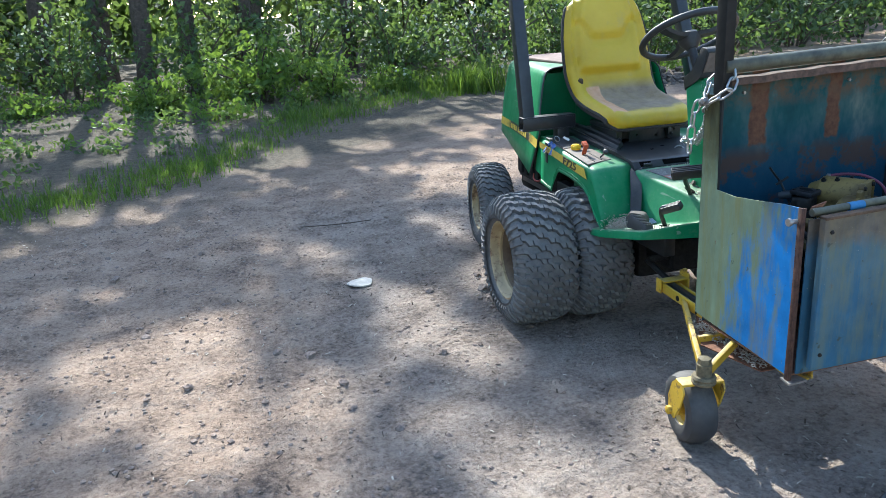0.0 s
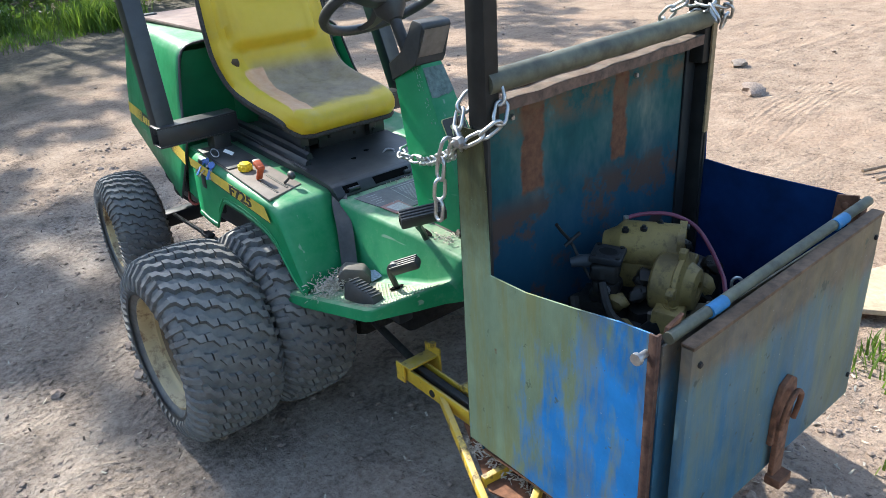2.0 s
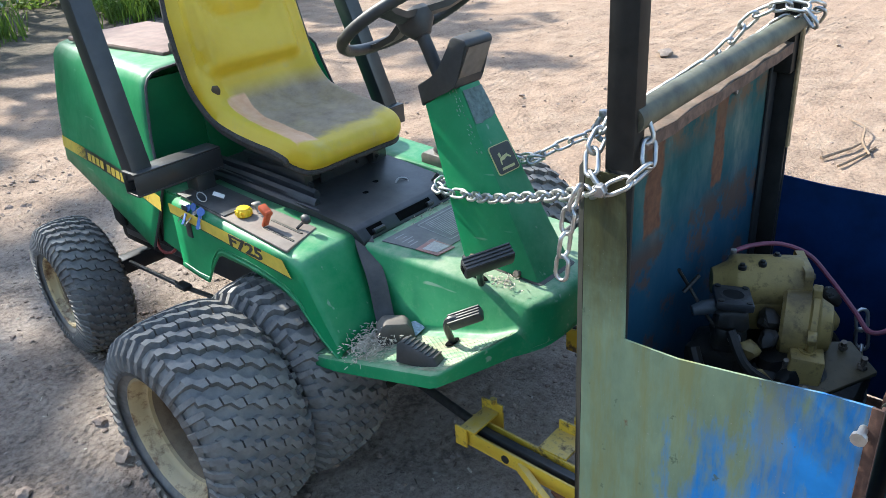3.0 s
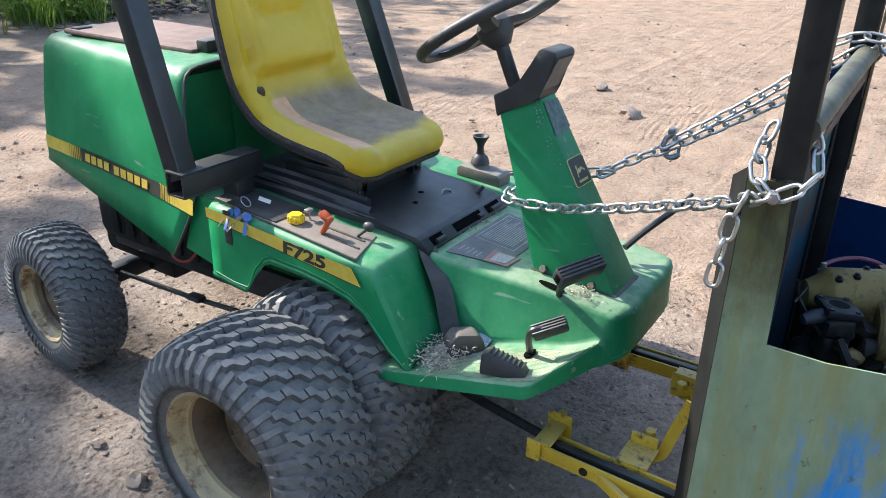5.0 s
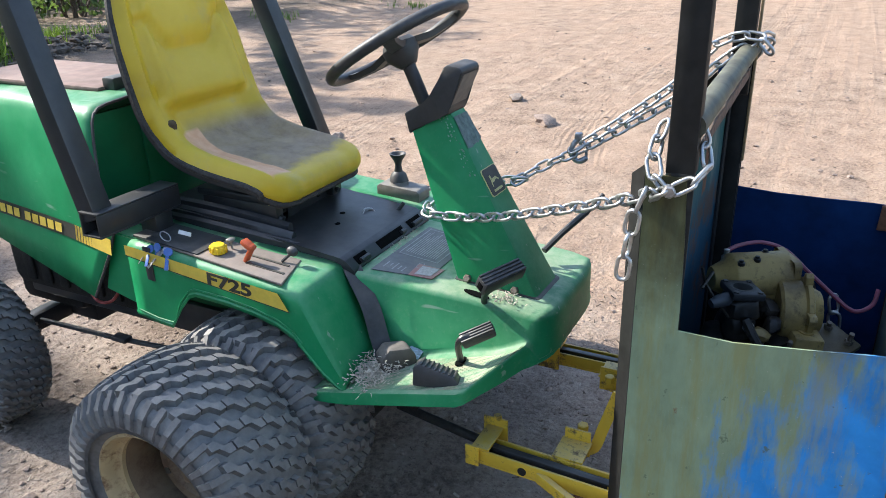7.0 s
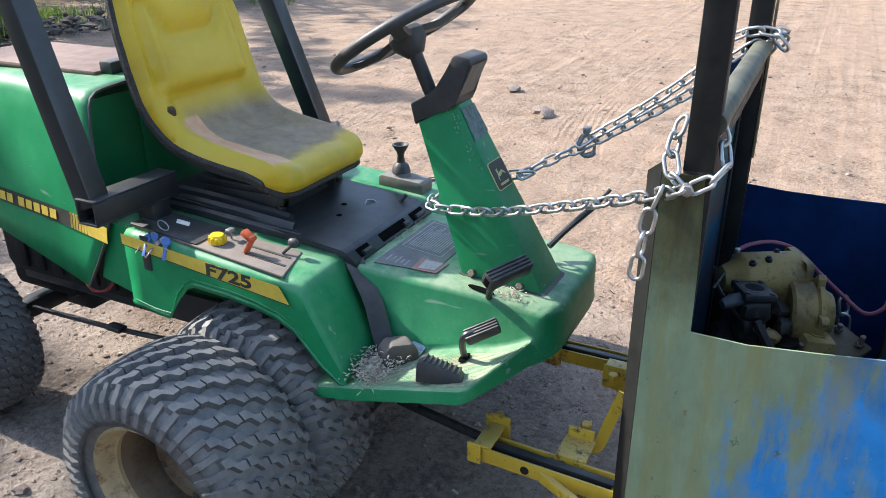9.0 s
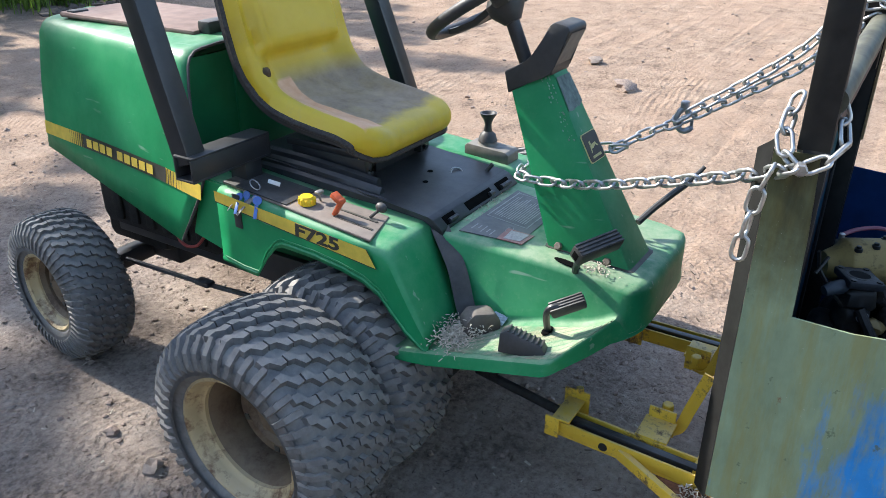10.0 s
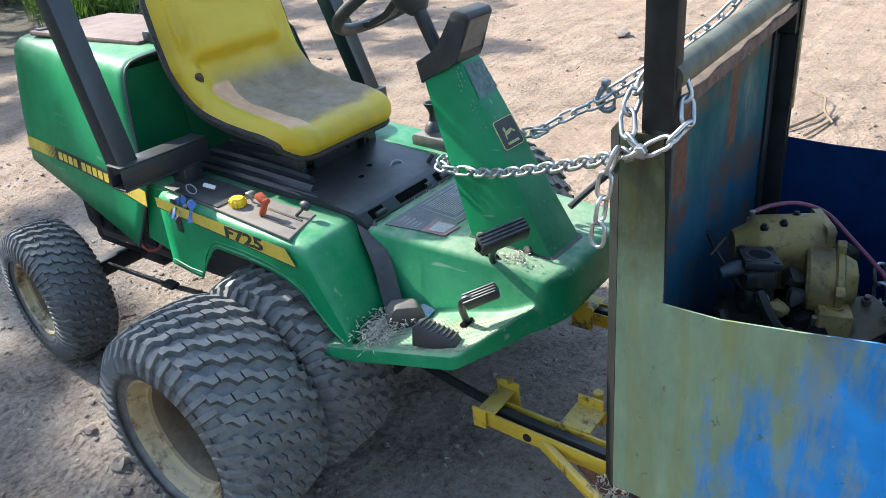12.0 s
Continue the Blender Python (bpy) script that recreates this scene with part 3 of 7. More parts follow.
def put_wheel(kind, parent, at, left=False, turn=0.0, label="", steer=0.0):
    ob = new("wheel", kind[0])
    ob.parent = parent
    ob.matrix_parent_inverse = Matrix.Translation(parent.location).inverted()
    ob.matrix_basis = pose(*at, 0, 0, steer + (180 if left else 0)) @ pose(0, 0, 0, turn)
    tagged(ob, label)
    for nm, me_ in (("tyre", kind[1]), ("rim", kind[2]), ("tread", kind[3]), ("bolt_hole", kind[4])):
        c = new(nm, me_)
        c.parent = ob
        if nm in ("tread", "bolt_hole"):
            tagged(c, kind="stuff")
    return ob


WHEEL_WIDE = wheel_kind(0.304, 0.143, 0.168, 33, TURF, 0.012, 0.017)
WHEEL_SLIM = wheel_kind(0.300, 0.124, 0.166, 33, FINE, 0.0, 0.018)
WHEEL_REAR = wheel_kind(0.258, 0.100, 0.128, 40, FINE, -0.02, 0.012)

# ---- tractor ----
tractor = thing("ride_on_tractor", (CX, 3.2, 0), "green ride-on tractor with yellow seat and dual front tyres", "tractor")
for lf in (False, True):
    fx = (lambda x: mirror(x) + 0.10) if lf else (lambda x: x)
    put_wheel(WHEEL_WIDE, tractor, (fx(1.186), 3.066, 0.302), lf, 0, "outer dual wheel with dusty turf tyre and rusty cream rim")
    put_wheel(WHEEL_SLIM, tractor, (fx(1.462), 3.060, 0.298), lf, 17, "inner dual wheel with dusty turf tyre")
    put_wheel(WHEEL_REAR, tractor, (mirror(1.385) if lf else 1.385, 4.20, 0.256), lf, 9, "smaller rear steering wheel with turf tyre", -5.0)

# chassis under the bodywork
bm = B()
tube(bm, [(1.3, 3.06, 0.29), (mirror(1.2), 3.06, 0.29)], 0.055, 16)
block(bm, (1.62, 2.84, 0.20), (1.97, 3.25, 0.45), 0.03)
part("front_axle", bm, GREASE, tractor, "greasy black axle housing")
for x in (1.60, mirror(1.60)):
    bm = B()
    block(bm, (x - 0.025, 2.55, 0.40), (x + 0.025, 4.15, 0.50), 0.006)
    part("frame_rail", bm, BLACK_STEEL, tractor, "black steel frame rail")
bm = B()
block(bm, (1.56, 3.62, 0.42), (2.03, 4.22, 0.70), 0.04)
block(bm, (1.60, 3.95, 0.34), (1.99, 4.26, 0.60), 0.03)
eb = part("engine_block", bm, GREASE, tractor, "dark greasy engine under the hood")
for i in range(6):
    bm = B()
    block(bm, (1.548, 3.68 + 0.08 * i, 0.46), (1.559, 3.72 + 0.08 * i, 0.64), 0.004)
    part("rib", bm, GREASE, eb)
bm = B()
square_tube(bm, (1.50, 4.19, 0.27), (mirror(1.50), 4.19, 0.27), 0.06)
block(bm, (1.70, 4.02, 0.24), (1.89, 4.18, 0.36), 0.01)
for x in (1.50, mirror(1.50)):
    tube(bm, [(x, 4.19, 0.18), (x, 4.19, 0.36)], 0.022, 12)
part("rear_axle", bm, BLACK_STEEL, tractor, "black rear steering axle")
bm = B()
tube(bm, [(1.52, 4.06, 0.33), (1.49, 3.66, 0.37), (1.51, 3.36, 0.38)], 0.008, 8)
block(bm, (1.468, 3.60, 0.372), (1.502, 3.66, 0.388), 0.005)
part("steering_link", bm, BLACK_STEEL, tractor, "black steering tie rod")
bm = B()
tube(bm, spline([(1.48, 3.72, 0.53), (1.462, 3.68, 0.518), (1.462, 3.65, 0.508), (1.475, 3.62, 0.515), (1.49, 3.60, 0.545)], 6), 0.005, 8)
part("hose", bm, plain("dull_red_hose", (0.30, 0.05, 0.04), 0.6), tractor, "faded red hose")
bm = B()
block(bm, (1.66, 2.62, 0.30), (1.93, 2.86, 0.44), 0.02)
tube(bm, [(1.60, 2.72, 0.33), (1.545, 2.44, 0.335)], 0.012, 10)
tube(bm, [(mirror(1.60), 2.72, 0.33), (mirror(1.545), 2.44, 0.335)], 0.016, 10)
tube(bm, [(1.57, 2.66, 0.36), (1.68, 2.66, 0.36)], 0.014, 10)
part("hitch", bm, GREASE, tractor, "greasy black hitch linkage")

# hood
HOOD_REAR = 4.42


def hood_x(y, z):
    return 1.486 + (y - 3.56) * 0.150 - (1.09 - z) * 0.165


def hood_front(z):
    return interp(z, [(0.56, 3.60), (0.66, 3.535), (0.76, 3.475), (0.80, 3.47), (0.86, 3.52), (1.0, 3.548), (1.1, 3.56)])


bm = B()
levels = [0.0, 0.14, 0.3, 0.42, 0.52, 0.66, 0.82, 0.92]
rows = []
NY = 16
for i in range(NY + 1):
    f = i / NY
    row = []
    for lv in levels:
        zt = 1.055 - 0.006 * f
        zb = 0.563 + 0.10 * f
        z = zb + (zt - zb) * lv / 0.92
        y = hood_front(z) + (HOOD_REAR - hood_front(z)) * f
        bulge = 0.010 * math.sin(math.pi * lv)
        row.append(Vector((hood_x(y, z) - bulge, y, z)))
    yt = 3.56 + (HOOD_REAR - 3.56) * f
    e = row[-1]
    for a, dz in ((0.010, 0.020), (0.028, 0.033), (0.055, 0.038), (0.12, 0.043)):
        row.append(Vector((e.x + a + 0.004, yt, e.z + dz)))
    row.append(Vector((CX, yt, e.z + 0.05)))
    left = [Vector((mirror(p.x), p.y, p.z)) for p in row[-2::-1]]
    rows.append(row + left)
back = [Vector((p.x + (CX - p.x) * 0.06, p.y + 0.025, p.z - 0.01)) for p in rows[-1]]
rows.append(back)
loft(bm, rows, closed=False)
bm.faces.new([v for v in list(bm.verts)[-len(back):]])
hood = part("hood", bm, GREEN, tractor, "dusty green hood with a bent lower flap", 50)
sol = hood.modifiers.new("thickness", "SOLIDIFY")
sol.thickness, sol.offset = 0.005, -1
bm = B()
tube(bm, [q + Vector((0.002, -0.002, 0)) for q in rows[0]], 0.0045, 6)
part("hood_seal", bm, BLACK, hood, "black edge seal of the hood opening")
bm = B()
prism(bm, [(1.438, 0.70), (mirror(1.438), 0.70), (mirror(1.482), 1.00), (mirror(1.508), 1.066), (1.508, 1.066), (1.482, 1.00)], "y", 3.585, 3.60)
block(bm, (1.66, 3.575, 0.72), (1.93, 3.587, 1.03), 0.005)
part("bulkhead", bm, GREEN_SHADED, tractor, "green panel behind the seat, its colour darkened for shade")
bm = B()
block(bm, (1.635, 3.70, 1.092), (1.955, 4.34, 1.110), 0.008)
part("hood_top_panel", bm, HOOD_TOP, tractor, "faded reddish-brown hood top")
bm = B()
block(bm, (1.66, 3.66, 1.096), (1.93, 3.71, 1.135), 0.008)
part("air_scoop", bm, BLACK, tractor, "black plastic scoop")
bm = B()
block(bm, (1.645, 4.27, 1.1), (1.70, 4.31, 1.116), 0.004)
part("latch", bm, BLACK, tractor)

# hood decal: stripe, and plain blocks in place of the maker's name
def on_hood(y, z, out=0.003):
    f = (y - hood_front(z)) / (HOOD_REAR - hood_front(z))
    zb = 0.563 + 0.10 * f
    lv = 0.92 * (z - zb) / (1.055 - 0.006 * f - zb)
    return Vector((hood_x(y, z) - 0.010 * math.sin(math.pi * max(0, min(1, lv))) - out, y, z))


def stripe_mid(y):
    return interp(y, [(3.47, 0.735), (3.68, 0.744), (4.04, 0.742), (4.42, 0.733)])


def hood_strip(bm, y0, y1, w, out=0.003, n=10, skew=0.0):
    """A strip on the hood side; a side view of its corners leans by skew."""
    for i in range(n):
        a, b = y0 + (y1 - y0) * i / n, y0 + (y1 - y0) * (i + 1) / n
        q = [on_hood(a + skew * w, stripe_mid(a) - w / 2, out), on_hood(b + skew * w, stripe_mid(b) - w / 2, out),
             on_hood(b, stripe_mid(b) + w / 2, out), on_hood(a, stripe_mid(a) + w / 2, out)]
        bm.faces.new([bm.verts.new(p) for p in q])
    return bm


bm = B()
hood_strip(bm, 4.15, HOOD_REAR, 0.044)
part("hood_stripe", bm, DECAL_YELLOW, tractor, "yellow decal stripe at the rear of the hood")
bm = B()
hood_strip(bm, 3.485, 3.66, 0.044)
decal = part("hood_stripe", bm, DECAL_YELLOW, tractor, "yellow decal stripe along the hood")
bm = B()
hood_strip(bm, 3.66, 4.15, 0.044)
for i in range(7):
    hood_strip(bm, 3.66 - 0.014 * i - 0.006 + 0.0008 * i, 3.66 - 0.014 * i, 0.044, 0.0045, 1)
    hood_strip(bm, 4.15 + 0.014 * i, 4.15 + 0.014 * i + 0.006 - 0.0008 * i, 0.044, 0.0045, 1)
part("stripe_ground", bm, DECAL_DARK, decal, "dark middle of the stripe")
y = 4.118
for i in range(9):
    if i == 4:
        y -= 0.022
    bm = B()
    hood_strip(bm, y - 0.033, y, 0.027, 0.0060, 1)
    part("stripe_block", bm, DECAL_YELLOW, decal, "yellow block where the maker's name stands")
    y -= 0.0425

# fenders
def fender_top(y):
    return interp(y, [(2.74, 0.495), (2.80, 0.612), (2.850, 0.704), (2.862, 0.720), (2.880, 0.728), (2.94, 0.733), (3.46, 0.772)])


def fender_low(y):
    return interp(y, [(2.74, 0.488), (2.764, 0.489), (2.807, 0.515), (2.85, 0.560), (2.883, 0.598), (2.93, 0.622), (3.0, 0.638), (3.08, 0.648), (3.19, 0.652), (3.213, 0.642), (3.25, 0.60), (3.292, 0.538), (3.34, 0.541), (3.42, 0.553)])


def fender(left):
    bm = B()
    rows = []
    o = 1.400
    fx = mirror if left else (lambda v: v)
    for y in [2.745, 2.764, 2.785, 2.807, 2.83, 2.85, 2.857, 2.864, 2.872, 2.883, 2.90, 2.93, 2.96, 3.0, 3.04, 3.08, 3.14, 3.19, 3.202, 3.213, 3.225, 3.25, 3.275, 3.292, 3.34, 3.38, 3.42]:
        t, lo = fender_top(y), fender_low(y)
        h = t - lo
        k = min(1.0, h / 0.10)
        row = [(1.588, y, t + 0.001), (1.53, y, t + 0.002), (1.46, y, t), (o + 0.030, y, t - 0.002 * k), (o + 0.016, y, t - 0.006 * k), (o + 0.006, y, t - 0.014 * k), (o + 0.001, y, t - 0.026 * k),
               (o, y, t - 0.5 * (h - 0.04 * k) - 0.02 * k), (o - 0.002, y, lo + 0.014 * k), (o - 0.005, y, lo + 0.010 * k), (o - 0.004, y, lo)]
        rows.append([(fx(q[0]), q[1], q[2]) for q in row])
    loft(bm, rows, closed=False)
    ob = part("fender", bm, GREEN, tractor, "green fender with scuffed edges", 30)
    s = ob.modifiers.new("thickness", "SOLIDIFY")
    s.thickness, s.offset = 0.005, (1 if left else -1)
    # the recessed body panel that the fender laps over
    bm = B()
    xs = sorted((fx(1.424), fx(1.429)))
    prism(bm, [(3.30, 0.60), (3.44, 0.565), (3.56, 0.592), (3.52, 0.700), (3.485, 0.768), (3.30, 0.760)], "x", xs[0], xs[1])
    xs = sorted((fx(1.429), fx(1.50)))
    prism(bm, [(3.30, 0.758), (3.49, 0.768), (3.49, 0.772), (3.30, 0.762)], "x", xs[0], xs[1])
    part("body_panel", bm, GREEN, ob, "green panel lapped by the fender")
    # pressed bead that follows the wheel arch
    bm = B()
    ys = [2.86, 2.883, 2.93, 3.0, 3.08, 3.15, 3.19, 3.206, 3.218, 3.25, 3.292]
    tube(bm, [(fx(o - 0.003), y, fender_low(y) + 0.022) for y in ys[:-1]] + [(fx(o - 0.003), 3.283, 0.556), (fx(o - 0.003), 3.34, 0.557), (fx(o - 0.003), 3.41, 0.569)], 0.0022, 6)
    part("arch_bead", bm, GREEN, ob)
    return ob


fender_r = fender(False)
fender_l = fender(True)
# inner walls of the two wheel wells
for s in (0, 1):
    bm = B()
    xx = mirror(1.60) if s else 1.60
    prism(bm, [(2.80, 0.50), (3.46, 0.50), (3.46, 0.74), (2.95, 0.715), (2.86, 0.68)], "x", xx - 0.006, xx + 0.006)
    part("wheel_well", bm, GREEN_SHADED, tractor)


def flat_decal(bm, pts, x):
    bm.faces.new([bm.verts.new((x, y, z)) for y, z in pts])
    return bm


bm = B()
flat_decal(bm, [(3.418, 0.731), (3.418, 0.7605), (2.915, 0.719), (2.887, 0.675)], 1.3935)
num_decal = part("model_stripe", bm, DECAL_YELLOW, fender_r, "yellow decal stripe with black model number")
bm = B()
flat_decal(bm, [(3.418, 0.7285), (3.418, 0.731), (2.887, 0.675), (2.884, 0.6725)], 1.3931)
flat_decal(bm, [(2.884, 0.6725), (2.887, 0.675), (2.9145, 0.719), (2.9115, 0.719)], 1.3931)
part("stripe_edge", bm, DECAL_DARK, num_decal, "thin black edge line")
fc = bpy.data.curves.new("model_number", "FONT")
fc.body = "F725"
fc.size, fc.extrude, fc.offset, fc.align_x, fc.align_y = 0.049, 0.0008, 0.0014, "CENTER", "CENTER"
fo = new("model_number", fc)
dg = bpy.context.evaluated_depsgraph_get()
me = bpy.data.meshes.new_from_object(fo.evaluated_get(dg))
bpy.data.objects.remove(fo)
me.materials.append(DECAL_DARK)
basis = Matrix(((0, 0, -1, 0), (-1, 0, 0, 0), (0, 1, 0, 0), (0, 0, 0, 1)))
slope = math.atan2(0.035, 0.53)
me.transform(Matrix.Translation((1.3928, 3.066, 0.7115)) @ basis @ Matrix.Rotation(-slope, 4, "Z") @ Matrix.Diagonal((1.50, 0.95, 1, 1)))
num = tagged(new("model_number", me), "bold black characters F725")
join_to(num, fender_r)

# control panel on the right fender
bm = B()
prism(bm, [(1.412, 2.915), (1.545, 2.955), (1.535, 3.42), (1.43, 3.42)], "z", 0.752, 0.760, 0.003)
panel = part("control_panel", bm, BROWN_PANEL, tractor, "sun-faded brown control panel")
bm = B()
block(bm, (1.425, 3.19, 0.7595), (1.54, 3.415, 0.764), 0.002)
part("ignition_plate", bm, BLACK, panel, "black ignition plate")
for x0, x1, y0, y1 in ((1.452, 1.459, 2.94, 3.06), (1.492, 1.499, 2.955, 3.075)):
    bm = B()
    block(bm, (x0, y0, 0.7595), (x1, y1, 0.7625), 0.001)
    part("lever_slot", bm, DECAL_DARK, panel)
bm = B()
lathe(bm, [(0.020, 0.0), (0.020, 0.014), (0.016, 0.022), (0.0001, 0.024)], Matrix.Translation((1.465, 3.155, 0.762)) @ Matrix.Rotation(-math.pi / 2, 4, "Y"), 20, False)
for k in range(10):
    a = k * math.pi / 5
    block(bm, (1.465 + 0.0195 * math.cos(a) - 0.003, 3.155 + 0.0195 * math.sin(a) - 0.003, 0.763), (1.465 + 0.0195 * math.cos(a) + 0.003, 3.155 + 0.0195 * math.sin(a) + 0.003, 0.779), 0.001)
part("choke_knob", bm, KNOB_YELLOW, panel, "yellow ribbed knob")
bm = B()
m = pose(1.462, 3.062, 0.762, 30, 0, 0)
block(bm, (-0.010, -0.004, 0.0), (0.010, 0.005, 0.056), 0.003, m)
block(bm, (-0.012, -0.006, 0.040), (0.012, 0.030, 0.054), 0.004, m)
part("throttle_lever", bm, RED, panel, "orange-red lever")
bm = B()
tube(bm, [(1.505, 2.985, 0.762), (1.513, 2.965, 0.783)], 0.004, 8)
bmesh.ops.create_uvsphere(bm, u_segments=14, v_segments=10, radius=0.013, matrix=Matrix.Translation((1.517, 2.958, 0.792)) @ Matrix.Diagonal((0.85, 1.25, 1, 1)))
part("lift_lever", bm, BLACK, panel, "black ball-topped lever")
bm = B()
tube(bm, [(1.50, 3.14, 0.762), (1.50, 3.145, 0.785)], 0.003, 6)
block(bm, (1.488, 3.135, 0.782), (1.512, 3.15, 0.79), 0.003)
part("toggle_switch", bm, STEEL, panel)


def tilt(ob):
    """Slopes a thing that lies on the fender top as the fender slopes."""
    for o_ in [ob] + list(ob.children):
        if o_.data:
            for v in o_.data.vertices:
                v.co.z += -0.022 + (v.co.y - 2.93) * 0.075


tilt(panel)

# floor lid under the seat
bm = B()
prism(bm, [(2.822, 0.700), (3.50, 0.742), (3.50, 0.800), (3.34, 0.792), (2.868, 0.742), (2.850, 0.737), (2.824, 0.713)], "x", 1.586, 1.992, 0.003)
LID_BLACK = plain("worn_black_lid", (0.014, 0.016, 0.020), 0.42, grain=30, vary=0.4, bump=0.12, dust=0.10)
lid = part("floor_lid", bm, LID_BLACK, tractor, "black plastic floor lid, dusty")
for x0, x1 in ((1.618, 1.672), (1.728, 1.862), (1.892, 1.962)):
    bm = B()
    prism(bm, [(2.8465, 0.7325), (2.8460, 0.7355), (2.8275, 0.7180), (2.8300, 0.7165)], "x", x0, x1)
    part("slot", bm, GAP, lid, "dark slot in the lid's front lip")
for x0, x1 in ((1.630, 1.668), (1.838, 1.860), (1.905, 1.955)):
    bm = B()
    tube(bm, [(x0, 2.830, 0.724), (x1, 2.830, 0.724)], 0.0075, 8)
    part("hinge_roll", bm, LID_BLACK, lid)
bm = B()
tube(bm, [(1.945, 2.905, 0.740), (1.958, 2.888, 0.766)], 0.006, 8)
part("lid_peg", bm, BLACK, lid)
bm = B()
tube(bm, spline([(1.86, 2.97, 0.750), (1.88, 2.975, 0.759), (1.90, 2.965, 0.755), (1.895, 2.95, 0.748)], 5), 0.003, 6)
part("catch", bm, STEEL, lid)
for x, y in ((1.76, 2.99), (1.83, 3.02)):
    bm = B()
    lathe(bm, [(0.009, 0.0), (0.009, 0.002), (0.0001, 0.002)], Matrix.Translation((x, y, 0.7535 + (y - 2.99) * 0.110)) @ Matrix.Rotation(-math.pi / 2, 4, "Y"), 12, False)
    part("lid_hole", bm, GAP, lid)
# pleated rubber skirt along the tunnel, below the seat
for i, (x, z, h) in enumerate(((1.586, 0.766, 0.012), (1.606, 0.782, 0.014), (1.632, 0.796, 0.012))):
    bm = B()
    pts = spline([(x + 0.012, 3.00 + 0.03 * i, z - 0.020), (x, 3.15, z - 0.004), (x - 0.004, 3.32, z + 0.008), (x, 3.54, z + 0.010)], 5)
    loft(bm, [[q + Vector((-0.012, 0, -h)), q + Vector((0.012, 0, -h)), q + Vector((0.008, 0, h * 0.5)), q + Vector((0, 0, h)), q + Vector((-0.009, 0, h * 0.4))] for q in pts])
    part("rubber_pleat", bm, LID_BLACK, lid)
# black hanging strap beside the tunnel
bm = B()
pts = spline([(1.606, 2.845, 0.715), (1.585, 2.815, 0.695), (1.562, 2.765, 0.635), (1.545, 2.735, 0.57), (1.53, 2.71, 0.52)], 6)
loft(bm, [[p + Vector((-0.016, 0.018, 0)), p + Vector((0.016, -0.018, 0)), p + Vector((0.018, -0.014, 0.004)), p + Vector((-0.013, 0.021, 0.004))] for p in pts])
flap = part("rubber_flap", bm, BLACK, tractor, "black rubber flap beside the footwell")
bm = B()
m = pose(1.520, 2.672, 0.500, 0, 0, -38)
prism(bm, [(-0.046, 0.0), (0.046, 0.0), (0.046, 0.040), (0.030, 0.066), (-0.026, 0.074), (-0.046, 0.052)], "y", -0.026, 0.026, 0.009)
bmesh.ops.transform(bm, matrix=m, verts=bm.verts)
part("boot", bm, plain("brown_rubber_boot", (0.075, 0.06, 0.05), 0.8, grain=40, vary=0.3, bump=0.3, dust=0.5), flap, "dusty brown rubber boot")
bm = B()
prism(bm, [(1.545, 2.625), (1.585, 2.630), (1.590, 2.662), (1.560, 2.672)], "z", 0.530, 0.5315)
bmesh.ops.rotate(bm, verts=bm.verts, cent=(1.567, 2.648, 0.531), matrix=Matrix.Rotation(0.25, 3, "X"))
solo("paper_scrap", bm, plain("pale_blue_paper", (0.42, 0.47, 0.58), 0.7, grain=120, vary=0.4), "crumpled pale blue paper scrap in the footwell", "paper scrap")


# foot platform
def plat_z(y):
    return interp(y, [(2.262, 0.640), (2.336, 0.612), (2.36, 0.598), (2.44, 0.562), (2.745, 0.492), (2.80, 0.482)])


def outline(y):
    """Half-width of the platform to the right at y."""
    return interp(y, [(2.322, 0.055), (2.326, 0.100), (2.334, 0.130), (2.345, 0.153), (2.36, 0.178), (2.37, 0.192), (2.393, 0.262), (2.44, 0.380), (2.455, 0.390), (2.60, 0.398), (2.80, 0.410)])


def outline_left(y):
    return max(outline(y), interp(y, [(2.322, 0.150), (2.326, 0.200), (2.334, 0.238), (2.345, 0.258), (2.36, 0.268), (2.40, 0.276)]))


def tunnel_z(y):
    return interp(y, [(2.322, 0.628), (2.326, 0.640), (2.334, 0.649), (2.345, 0.654), (2.40, 0.660), (2.56, 0.683), (2.75, 0.701), (2.85, 0.712)])


